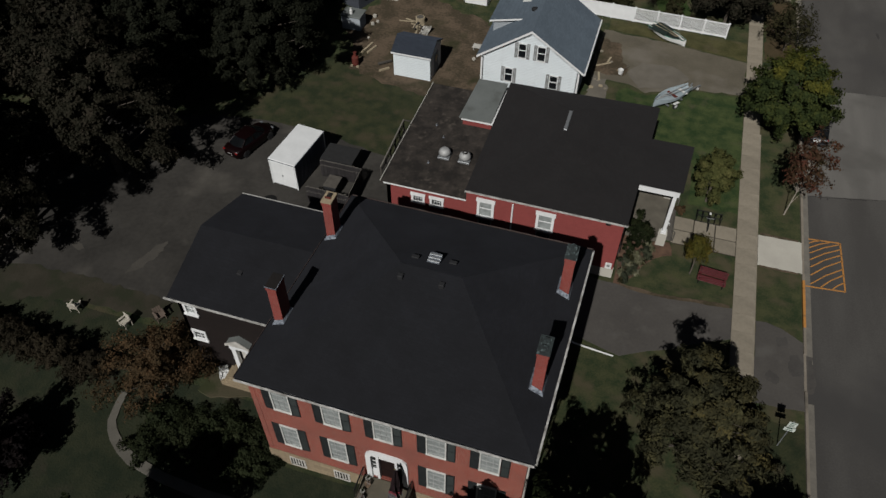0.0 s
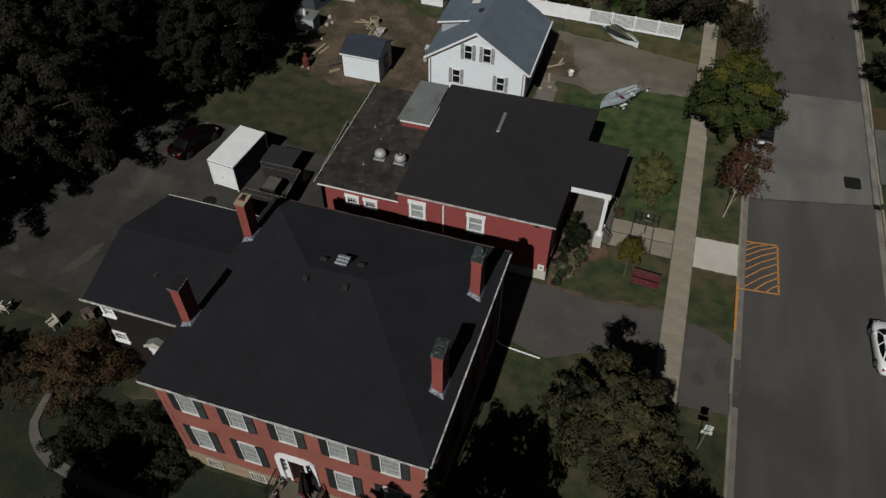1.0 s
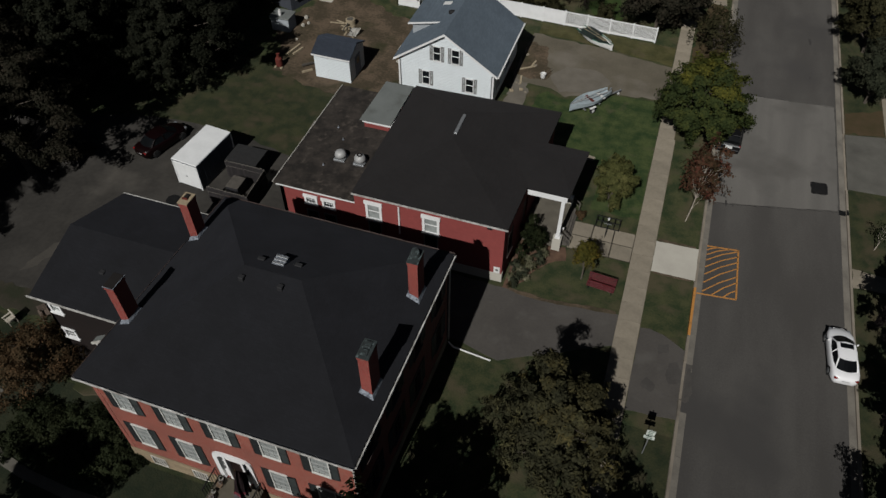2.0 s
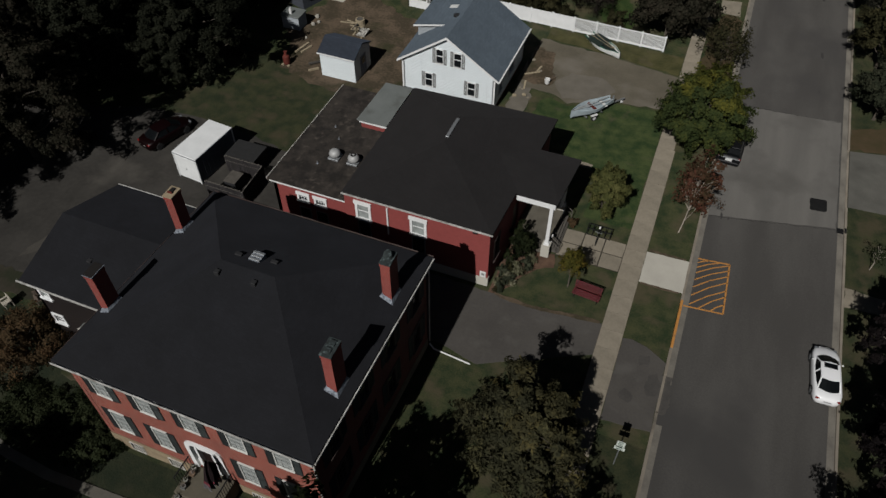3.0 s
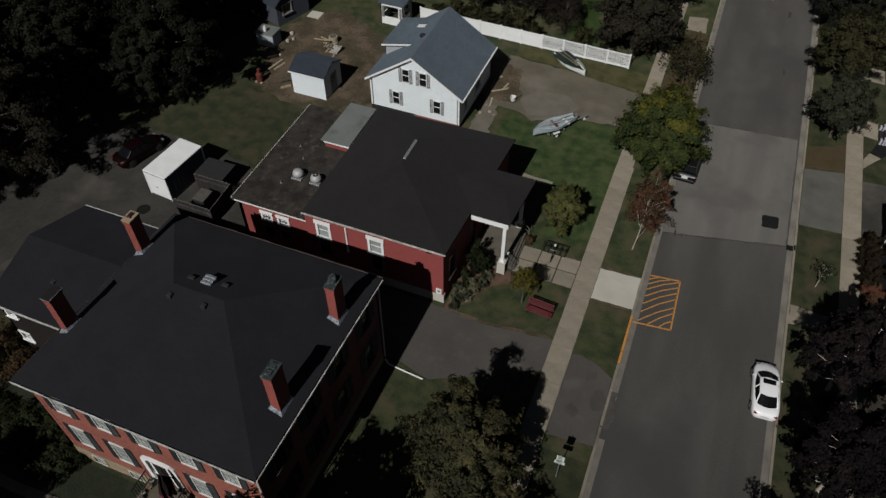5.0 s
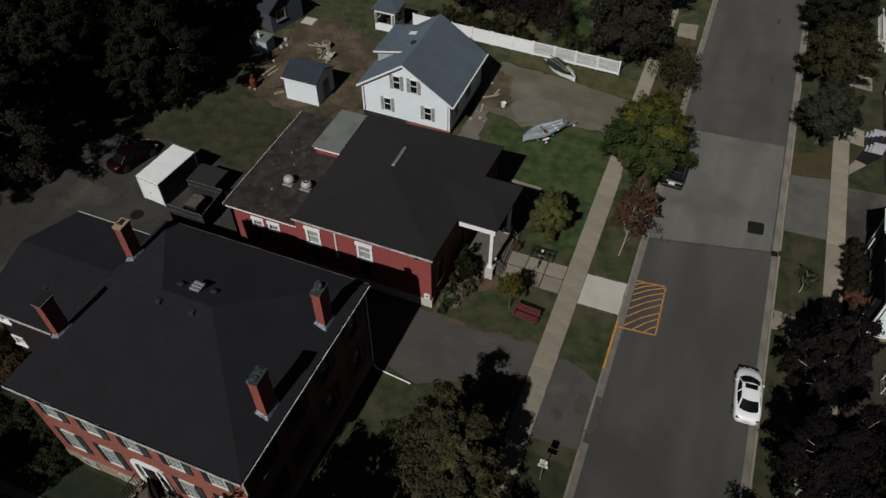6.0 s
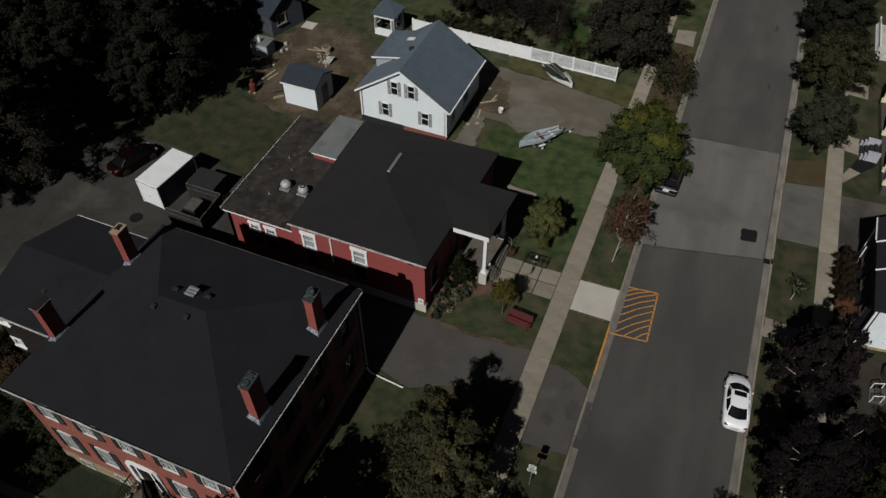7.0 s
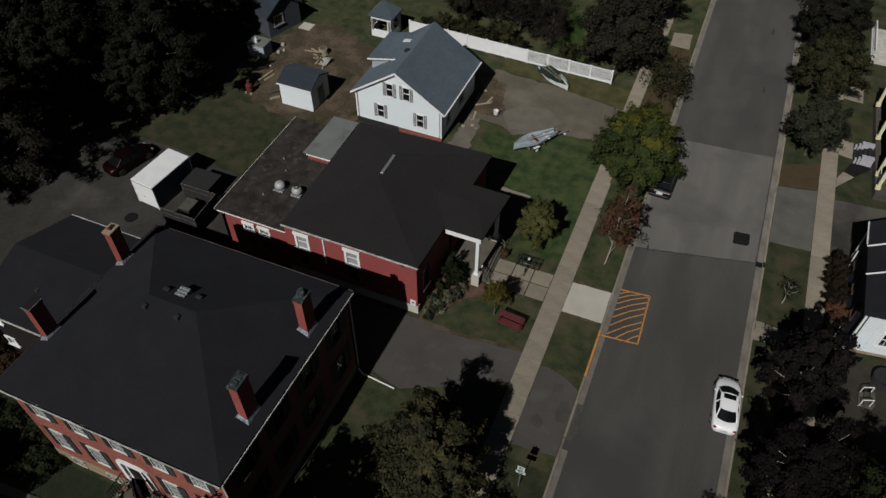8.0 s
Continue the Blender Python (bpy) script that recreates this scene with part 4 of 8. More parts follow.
for h in base_holes:
    m = along(*front)
    w = part("basement_window", boxes([(h[0] - 0.06, -0.08, h[2] - 0.06, h[1] + 0.06, 0.1, h[2]), (h[0] - 0.06, -0.08, h[3], h[1] + 0.06, 0.1, h[3] + 0.06), (h[0] - 0.06, -0.08, h[2], h[0], 0.1, h[3]), (h[1], -0.08, h[2], h[1] + 0.06, 0.1, h[3])], m), WHITE_WORN, house)
    for i in range(5):
        u = h[0] + (h[1] - h[0]) * (i + 0.5) / 5
        part("bar", boxes([(u - 0.04, -0.02, h[2], u + 0.04, 0.03, h[3])], m), WHITE_WORN, w)
    part("pane", boxes([(h[0], 0.12, h[2], h[1], 0.14, h[3])], m), GLASS, w)
side = (W_SE, W_NE)
e_up = [(y - 0.3 - 0.5, y - 0.3 + 0.5, *UP) for y in (2.1, 5.15, 8.3, 11.55)]
e_low = [(y - 0.3 - 0.5, y - 0.3 + 0.5, *LOW) for y in (2.1, 5.1, 8.1, 11.55)]
wall("wall", BRICK, house, *side, 0.8, 8.2, e_up + e_low)
wall("foundation", STONE, house, (W_SE[0] + 0.04, W_SE[1]), (W_NE[0] + 0.04, W_NE[1]), -0.6, 0.8, (), 0.34)
for h in e_up + e_low:
    window(house, *side, h, 3, 4, casing=0.09, frame_mat=TRIM_DIM)
    shutter(house, *side, h[0] - 0.63, h[0] - 0.13, h[2] - 0.03, h[3] + 0.06, SHUTTER, 0.0, LOUVRE)
    shutter(house, *side, h[1] + 0.13, h[1] + 0.63, h[2] - 0.03, h[3] + 0.06, SHUTTER)
wall("wall", BRICK, house, W_NE, W_NW, -0.6, 8.2)
wall("wall", BRICK, house, W_NW, W_SW, -1.0, 8.2)
part("ceiling_deck", slab([W_SW, W_SE, W_NE, W_NW], 7.9, 8.15), DARK, house)
part("floor_deck", slab([(W_SW[0] + 0.3, W_SW[1] + 0.3), (W_SE[0] - 0.3, W_SE[1] + 0.3), (W_NE[0] - 0.3, W_NE[1] - 0.3), (W_NW[0] + 0.3, W_NW[1] - 0.3)], 4.6, 4.85), DARK, house)

# entrance: white surround with a flat arch, sidelights, dark door
m = along(*front) @ Matrix.Translation((0, 0, DZ))
a, b = door_hole[0], door_hole[1]
arch = bmesh.new()
outer = [(a - 0.22, 0.9), (a - 0.22, 3.3), (a - 0.16, 3.62), (a + 0.05, 3.84), (a + 0.4, 3.93), (b - 0.4, 3.93), (b - 0.05, 3.84), (b + 0.16, 3.62), (b + 0.22, 3.3), (b + 0.22, 0.9)]
inn = [(a + 0.06, 0.9), (a + 0.06, 3.2), (a + 0.1, 3.4), (a + 0.22, 3.53), (a + 0.5, 3.58), (b - 0.5, 3.58), (b - 0.22, 3.53), (b - 0.1, 3.4), (b - 0.06, 3.2), (b - 0.06, 0.9)]
for d in (-0.1, 0.25):
    for (p, q, r, s) in zip(outer, outer[1:], inn[1:], inn):
        arch.faces.new([arch.verts.new((u, d, z)) for u, z in (p, q, r, s)])
for lst in (outer, inn):
    for p, q in zip(lst, lst[1:]):
        arch.faces.new([arch.verts.new(v) for v in ((p[0], -0.1, p[1]), (q[0], -0.1, q[1]), (q[0], 0.25, q[1]), (p[0], 0.25, p[1]))])
bmesh.ops.remove_doubles(arch, verts=arch.verts[:], dist=0.001)
bmesh.ops.recalc_face_normals(arch, faces=arch.faces[:])
bmesh.ops.transform(arch, matrix=m, verts=arch.verts[:])
surround = part("door_surround", arch, WHITE, house, "white arched door surround")
for u in (a + 0.42, b - 0.42):
    part("pilaster", boxes([(u - 0.07, -0.06, 0.9, u + 0.07, 0.25, 3.55)], m), WHITE, surround)
part("transom", boxes([(a + 0.49, -0.02, 3.2, b - 0.49, 0.2, 3.28)], m), WHITE, surround)
for u in (a + 0.06, b - 0.35):
    part("side_panel", boxes([(u, 0.05, 0.9, u + 0.29, 0.2, 1.7)], m), WHITE, surround)
    part("sidelight", boxes([(u, 0.12, 1.7, u + 0.29, 0.14, 3.5)], m), GLASS, surround)
    for z in (2.1, 2.55, 3.0):
        part("sidelight_bar", boxes([(u, 0.09, z, u + 0.29, 0.13, z + 0.03)], m), WHITE, surround)
part("door", boxes([(a + 0.49, 0.16, 0.9, b - 0.49, 0.22, 3.2), (a + 0.56, 0.13, 1.05, b - 0.56, 0.17, 1.8), (a + 0.56, 0.13, 1.95, b - 0.56, 0.17, 3.1)], m), DOORWOOD, house, "dark red panelled front door")
part("fanlight", boxes([(a + 0.49, 0.14, 3.28, b - 0.49, 0.16, 3.6)], m), GLASS, surround)
STOOPSTONE = shade("buff_stoop_stone", (0.125, 0.108, 0.078), (0.085, 0.074, 0.054), 0.9, 9.0, 0.9, stain=(0.1, 0.09, 0.07), stain_scale=0.8)
stoop = thing("front_stoop", (-7.37, -0.8, 0), "buff stone stoop with broad steps", "steps")
part("landing", boxes([(-8.75, -1.5, -0.9, -5.95, 0.25, 0.88 + DZ)], soft=0.02), STOOPSTONE, stoop)
for i in range(6):
    part("step", boxes([(-8.75, -1.5 - 0.34 * (i + 1), -0.9, -5.95, -1.5 - 0.34 * i, 0.88 + DZ - 0.2 * (i + 1))], soft=0.015), STOOPSTONE, stoop)
for x in (-8.7, -6.0):
    r = thing("handrail", (x, -1.0, 0.88 + DZ), "black iron handrail on the stoop", "handrail", "stoop handrails")
    part("rail", rods([((x, 0.2, 1.85 + DZ), (x, -1.5, 1.85 + DZ), 0.04), ((x, -1.5, 1.85 + DZ), (x, -3.2, 0.85 + DZ), 0.04)] if x > -7 else [((x, 0.2, 1.85 + DZ), (x, -1.15, 1.85 + DZ), 0.04)]), BLACKMETAL, r)
    for i in range(22 if x > -7 else 9):
        y = 0.16 - i * 0.158
        top = (1.85 + DZ) if y > -1.5 else (1.85 + DZ) + (y + 1.5) * 0.59
        foot = 0.88 + DZ if y > -1.5 else max(-0.1, 0.88 + DZ - 0.2 * math.ceil((-1.5 - y) / 0.34))
        part("baluster", rods([((x, y, foot), (x, y, top), 0.02)], 6), BLACKMETAL, r)
# a limp flag on a slanted pole beside the door
fl = thing("flag", (-6.62, 0.2, 2.7), "dark limp flag with a pink and white hem by the door", "flag")
p0, p1 = Vector((-6.62, 0.24, 2.75)), Vector((-6.6, -0.45, 4.55))
part("pole", rods([(p0, p1, 0.022)]), BLACKMETAL, fl)
part("finial", turned([(0.0, -0.05), (0.04, -0.02), (0.045, 0.02), (0.0, 0.06)], 10, p1), BRASS_OLD, fl)
part("bracket", boxes([(-6.68, 0.16, 2.68, -6.56, 0.3, 2.86)], soft=0.01), BLACKMETAL, fl)


def drape(j0, j1, swell=0.0):
    """The stretch of hanging cloth between two heights, in soft folds below the pole."""
    bm = bmesh.new()
    grid = []
    for i in range(15):
        u = 0.3 + 0.7 * i / 14
        top = p0.lerp(p1, u)
        col_ = []
        for j in range(j0, j1 + 1):
            f = j / 12
            fold = (0.1 + 0.22 * f) * math.sin(i * 1.35 + 0.8 * f) + 0.05 * math.sin(i * 0.6 + 5 * f)
            col_.append(bm.verts.new((top.x + fold + (0.05 + swell) * f, top.y - (0.1 + 0.55 * u) * f + 0.06 * f * math.cos(i * 1.9), top.z - 0.03 - f * (1.1 + 1.2 * u))))
        grid.append(col_)
    for ca, cb in zip(grid, grid[1:]):
        for j in range(len(ca) - 1):
            bm.faces.new((ca[j], cb[j], cb[j + 1], ca[j + 1]))
    bmesh.ops.solidify(bm, geom=bm.faces[:], thickness=0.006)
    return bm


part("cloth", drape(0, 9), FLAG, fl)
part("hem_band", drape(9, 10, 0.004), FLAG_PINK, fl, "faded pink band of the flag")
part("hem", drape(10, 12, 0.004), FLAG_PALE, fl, "greyish white lower hem")

# pots and planters along the edge of the stoop and its steps
for i, (dx, y, r, h_) in enumerate(((0.0, 0.0, 0.13, 0.26), (0.12, -0.34, 0.16, 0.3), (-0.02, -0.75, 0.12, 0.22), (0.1, -1.15, 0.15, 0.28), (0.02, -1.68, 0.13, 0.24), (0.08, -2.02, 0.15, 0.26), (0.0, -2.36, 0.12, 0.22), (0.1, -2.7, 0.15, 0.28))):
    x, z0 = -8.42 + dx, 0.88 + DZ - (0.2 * math.ceil((-1.5 - y) / 0.34) if y < -1.5 else 0.0)
    pot_ = thing("flower_pot", (x, y, z0), "pale glazed flower pot on the edge of the stoop", "flower pot", "pots on the stoop")
    part("bowl", turned([(0.0, z0), (r * 0.7, z0), (r, z0 + h_ * 0.9), (r * 1.1, z0 + h_ * 0.92), (r * 1.1, z0 + h_), (r * 0.9, z0 + h_), (r * 0.85, z0 + h_ * 0.9), (0.0, z0 + h_ * 0.86)], 14, (x, y, 0)), (POT_PALE, POT_TAN, POT_PALE, POT_GREY)[i % 4], pot_)
    bm = bmesh.new()
    rnd_ = random.Random(70 + i)
    for k in range(16):
        az, o_ = rnd_.uniform(0, 6.3), r * rnd_.uniform(0.3, 1.5)
        rod(bm, (x, y, z0 + h_ * 0.85), (x + o_ * math.cos(az), y + o_ * math.sin(az), z0 + h_ + rnd_.uniform(0.05, 0.28)), 0.018, 0.004, 4)
    part("plant", bm, (SHRUBLEAF, FLOWER)[i % 2], pot_)

# chimneys
CHIM = ((-1.0, 3.38, 0.52, 0.98, 11.9, "lichen"), (-0.9, 9.42, 0.52, 0.92, 11.7, "pot"), (-14.22, 3.38, 0.5, 0.86, 11.55, "dark"), (-14.08, 9.62, 0.52, 0.8, 11.45, "tan"))
for x, y, w, d, z, cap in CHIM:
    c = part("chimney", boxes([(x, y, 8.2, x + w, y + d, z - 0.28), (x - 0.03, y - 0.03, z - 0.28, x + w + 0.03, y + d + 0.03, z - 0.1)]), BRICK_CHIM, house, "tall red brick chimney")
    capm = {"lichen": CAPDARK, "pot": CAPDARK, "dark": DARK, "tan": CAPSTONE}[cap]
    part("cap", boxes([(x - 0.05, y - 0.05, z - 0.1, x + w + 0.05, y + d + 0.05, z)], soft=0.02), capm, c)
    if cap == "pot":
        part("flue", turned([(0.2, z), (0.24, z + 0.05), (0.22, z + 0.3), (0.17, z + 0.42), (0.05, z + 0.46)], 14, (x + w / 2, y + d / 2, 0)), CAPDARK, c)
    elif cap == "dark":
        part("cap_edge", boxes([(x + w + 0.052, y - 0.05, z - 0.03, x + w + 0.075, y + d + 0.05, z + 0.012), (x - 0.05, y - 0.075, z - 0.03, x + w + 0.05, y - 0.052, z + 0.012)]), LEAD, c, "thin pale metal edge")
    elif cap == "tan":
        part("flue", boxes([(x + 0.14, y + 0.3, z, x + w - 0.14, y + d - 0.12, z + 0.07)]), DARK, c)
        part("flue", boxes([(x + 0.1, y + 0.26, z, x + w - 0.1, y + 0.3, z + 0.12)]), RUST, c)
    elif cap == "lichen":
        part("flue", boxes([(x + 0.1, y + 0.1, z, x + w - 0.1, y + 0.42, z + 0.08), (x + 0.1, y + 0.54, z, x + w - 0.1, y + 0.88, z + 0.08)], soft=0.015), CAPDARK, c)
    q = [(x - 0.11, y - 0.15), (x + w + 0.1, y - 0.15), (x + w + 0.1, y + d + 0.08), (x - 0.11, y + d + 0.08)]
    q2 = [(x - 0.01, y - 0.01), (x + w + 0.01, y - 0.01), (x + w + 0.01, y + d + 0.01), (x - 0.01, y + d + 0.01)]
    pts = [(u, v, roof_z(u, v) + 0.03) for u, v in q] + [(u, v, roof_z(u, v) + 0.22) for u, v in q2] + [(u, v, roof_z(u, v) - 0.1) for u, v in q]
    part("flashing", solid(pts, [(0, 1, 5, 4), (1, 2, 6, 5), (2, 3, 7, 6), (3, 0, 4, 7), (8, 9, 1, 0), (9, 10, 2, 1), (10, 11, 3, 2), (11, 8, 0, 3)]), LEAD, c, "grey lead flashing")

# roof hatch and vents
v = part("roof_vent", boxes([(-7.5, 7.6, 10.8, -6.85, 8.25, 11.1)]), LEAD, house, "ribbed grey metal roof vent")
for i in range(3):
    part("rib", boxes([(-7.5, 7.63 + i * 0.22, 11.1, -6.85, 7.76 + i * 0.22, 11.14)], soft=0.015), STEEL, v)
# Dark blocks added where shadow spots lie beside the vent.
for x, y in ((-8.15, 7.75), (-6.25, 8.05)):
    part("shade_spot", boxes([(x - 0.2, y - 0.12, roof_z(x, y) - 0.1, x + 0.2, y + 0.12, roof_z(x, y) + 0.12)], soft=0.03), TARP, house)
for x, y in ((-8.4, 6.2), (-6.3, 6.25)):
    part("box_vent", boxes([(x - 0.14, y - 0.14, roof_z(x, y) - 0.1, x + 0.14, y + 0.14, roof_z(x, y) + 0.2)], soft=0.03), TARP, house)
# downspouts at the east corners
part("downspout", rods([((0.08, 13.28, 0.3), (0.1, 13.28, 8.2), 0.05)]), WHITE_WORN, house)
part("downspout", rods([((-0.22, 0.2, 0.0), (-0.22, 0.2, 8.1), 0.05)]), WHITE_WORN, house)
lone("drain_pipe", rods([((0.1, 13.2, 0.12), (0.5, 12.95, 0.07), 0.055), ((0.5, 12.95, 0.07), (3.05, 12.72, 0.06), 0.055)]), PLASTIC, "white drain pipe lying on the lawn", "pipe")
pc = thing("plastic_chair", (-19.35, 4.0, 0), "white moulded plastic garden chair by the side door", "chair")
pm = pose(-19.35, 3.95, -0.02, 0, 0, 35)
part("seat", boxes([(-0.24, -0.24, 0.4, 0.24, 0.24, 0.44)], pm, 0.02), PLASTIC, pc)
bm = bmesh.new()
loft(bm, [[pm @ Vector((x, 0.24 + 0.1 * h_ - 0.28 * x * x + d, 0.42 + 0.45 * h_)) for x in (-0.26, -0.15, 0.0, 0.15, 0.26)] + [pm @ Vector((x, 0.27 + 0.1 * h_ - 0.28 * x * x + d, 0.42 + 0.45 * h_)) for x in (0.26, 0.15, 0.0, -0.15, -0.26)] for h_, d in ((0.0, 0.0), (0.5, 0.0), (0.9, 0.0), (1.0, 0.01))])
part("backrest", bm, PLASTIC, pc)
for u in (-0.27, 0.27):
    part("armrest", boxes([(u - 0.03, -0.24, 0.62, u + 0.03, 0.26, 0.65)], pm, 0.01), PLASTIC, pc)
    for v in (-0.22, 0.22):
        part("leg", boxes([(u - 0.03, v - 0.03, 0.0, u + 0.03, v + 0.03, 0.63 if v < 0 else 0.42)], pm, 0.01), PLASTIC, pc)

# ---- the dark wing ----
wing = thing("timber_wing", (-18, 8.5, 0), "dark brown clapboard wing with a charcoal gable roof", "house wing")
WX0, WX1, WY0, WY1 = -21.25, -14.2, 4.5, 12.65
RZ0, RZ1, RY = 6.95, 8.32, 8.55
t = 0.18
prof = [(WY0 - 0.35, RZ0), (RY, RZ1), (WY1 + 0.3, RZ0 - 0.13), (WY1 + 0.3, RZ0 - 0.13 - t), (RY, RZ1 - t), (WY0 - 0.35, RZ0 - t)]
bm = bmesh.new()
loft(bm, [[(x, y, z) for y, z in prof] for x in (-21.5, -14.0)])
part("roof", bm, SHINGLE, wing, "charcoal shingle gable roof")
part("gutter", boxes([(-21.68, WY0 - 0.43, RZ0 - 0.12, -14.82, WY0 - 0.354, RZ0 - 0.03)]), GUTTER, wing, "peeling white gutter")
part("gutter", boxes([(-21.55, WY1 + 0.304, RZ0 - 0.26, -14.2, WY1 + 0.38, RZ0 - 0.14)]), GUTTER, wing)
sf = ((WX0, WY0), (WX1, WY0))
wh_ = [(0.4, 1.05, 5.38, 6.22), (0.31, 1.06, 2.92, 3.72), (3.12, 3.78, 1.2, 3.2)]
wall("wall", SIDING_BROWN, wing, *sf, -0.3, 6.85, wh_, 0.2)
window(wing, *sf, wh_[0], 2, 2, behind=BLIND)
window(wing, *sf, wh_[1], 2, 3, meeting=False)
part("door", boxes([(3.12, 0.1, 1.2, 3.78, 0.15, 3.2)], along(*sf)), WHITE_WORN, wing)
wall("wall", SIDING_BROWN, wing, (WX1, WY1), (WX0, WY1), -0.3, 6.85, (), 0.2)
gab = [(WY1, -0.3), (WY0, -0.3), (WY0, 6.85), (RY, 8.16), (WY1, 6.85)]
bm = bmesh.new()
loft(bm, [[(x, y, z) for y, z in gab] for x in (WX0, WX0 + 0.2)])
part("wall", bm, SIDING_BROWN, wing)
part("roof_vent", boxes([(-18.2, 6.3, 7.4, -17.9, 6.6, 7.75)], soft=0.03), TARP, wing)
PX = -17.8                        # the middle of the doorway
port = part("portico", boxes([(PX - 0.62, 4.2, 1.2, PX - 0.34, 4.46, 3.4), (PX + 0.34, 4.2, 1.2, PX + 0.62, 4.46, 3.4), (PX - 0.68, 4.16, 3.36, PX + 0.68, 4.48, 3.72)]), WHITE, wing, "white gabled door portico")
bm = bmesh.new()
loft(bm, [[(PX - 0.74, y, 3.93), (PX, y, 4.42), (PX + 0.74, y, 3.93), (PX + 0.74, y, 3.85), (PX, y, 4.34), (PX - 0.74, y, 3.85)] for y in (4.06, 4.49)])
part("portico_roof", bm, GREYROOF, port)
for sd_ in (-1, 1):
    bm = bmesh.new()
    loft(bm, [[(PX + sd_ * 0.78, y, 3.95), (PX, y, 4.46), (PX, y, 4.26), (PX + sd_ * 0.78, y, 3.75)] for y in (4.0, 4.056)])
    part("rake_board", bm, WHITE_WORN, port)
    part("capital", boxes([(PX + sd_ * 0.48 - 0.18, 4.17, 3.22, PX + sd_ * 0.48 + 0.18, 4.48, 3.36)]), WHITE, port)
part("tympanum", solid([(PX - 0.66, 4.1, 3.72), (PX + 0.66, 4.1, 3.72), (PX, 4.1, 4.25), (PX - 0.66, 4.2, 3.72), (PX + 0.66, 4.2, 3.72), (PX, 4.2, 4.25)], [(0, 1, 2), (5, 4, 3), (0, 3, 4, 1), (1, 4, 5, 2), (2, 5, 3, 0)]), WHITE_WORN, port)
part("deck", boxes([(PX - 0.9, 3.5, -0.4, PX + 0.9, 4.49, 1.2), (PX - 1.25, 3.5, -0.4, PX - 0.9, 4.49, 0.8), (PX - 1.6, 3.5, -0.4, PX - 1.25, 4.49, 0.4)]), STONE, port)

lone("lot_fringe", slab(ragged([(-40.0, 4.6), (-36.7, 4.9), (-34.7, 5.7), (-31.6, 6.3), (-29.0, 6.4), (-26.3, 6.6), (-23.4, 6.6), (-22.6, 8.2), (-26.4, 8.1), (-28.9, 8.2), (-32.5, 8.3), (-36.5, 8.2), (-40.0, 7.0)], 0.4, 0.2, 44), -0.1, 0.014), FRINGE, "brown scrubby fringe between the lot and the grass", "grass edge", kind="structure")
for i, (poly_, sd_) in enumerate((([(-30.1, 9.3), (-29.2, 10.2), (-28.7, 12.0), (-28.9, 12.9), (-29.5, 12.3), (-29.9, 10.8)], 45), ([(-35.7, 10.9), (-35.0, 10.9), (-34.2, 10.5), (-34.4, 10.2), (-35.2, 10.5)], 46))):
    lone("dust_smear", slab(ragged(poly_, 0.3, 0.12, sd_), -0.1, 0.009), DUST, "pale dusty smear on the old asphalt", "stain", "dusty smears", kind="structure")
# worn edges of the lawns
def worn_edge(pts, w, seed, material, label):
    rw = random.Random(seed)
    outer = [(x, y + w * rw.uniform(0.4, 1.0)) for x, y in pts]
    inner = [(x, y - w * rw.uniform(0.2, 0.5)) for x, y in pts]
    lone("worn_edge", slab(ragged(inner + outer[::-1], 0.3, 0.05, seed), -0.1, 0.0165), material, label, "grass edge", "worn lawn edges", kind="structure")


worn_edge([(2.6, 18.72), (3.6, 18.6), (5.0, 18.5), (6.6, 18.62), (8.2, 18.85), (9.9, 19.0)], 0.28, 3, DIRT, "dry worn edge of the lawn beside the asphalt")
worn_edge([(11.7, 23.4), (12.6, 23.42), (13.5, 23.4), (14.35, 23.42)], 0.16, 4, DIRT, "bare earth seam along the concrete pad")
worn_edge([(11.7, 26.62), (12.6, 26.6), (13.5, 26.66), (14.35, 26.6)], 0.16, 5, DIRT, "bare earth seam along the concrete pad")
worn_edge([(-9.0, 35.6), (-4.0, 35.0), (-1.0, 34.6)], 0.5, 6, DRYGRASS, "dry grass along the back of the hall")
# The tree shade over this yard is put into the dark soil colour.
lone("mulched_yard", slab(ragged([(29.6, 20.5), (36.0, 20.5), (36.0, 27.6), (30.6, 27.2), (29.6, 26.0)], 0.6, 0.2, 23), -0.1, 0.01), DARKSOIL, "bare brown ground beside the blue house, darkened for tree shade", "yard", kind="structure")
lone("dirt_patch", slab(ragged([(-3.4, 43.4), (-2.0, 43.0), (-0.6, 43.3), (-0.3, 44.4), (-1.0, 46.2), (-1.4, 48.4), (-3.4, 49.0)], 0.5, 0.2, 31), -0.1, 0.018), DIRT, "bare brown soil at the end of the gravel drive", "yard", kind="structure")
rw = random.Random(32)
for i in range(9):
    x, y, r = rw.uniform(-3.1, -1.2), rw.uniform(40.5, 47.5), rw.uniform(0.09, 0.2)
    bm = bmesh.new()
    bmesh.ops.create_icosphere(bm, subdivisions=1, radius=r)
    for v in bm.verts:
        v.co = Vector((v.co.x * rw.uniform(0.8, 1.4), v.co.y * rw.uniform(0.8, 1.3), v.co.z * 0.6)) + Vector((x, y, r * 0.35))
    lone("rubble_stone", bm, (WALKWAY, PALEWOOD)[i % 2], "lump of pale rubble beside the cottage", "stone", "rubble beside the cottage")
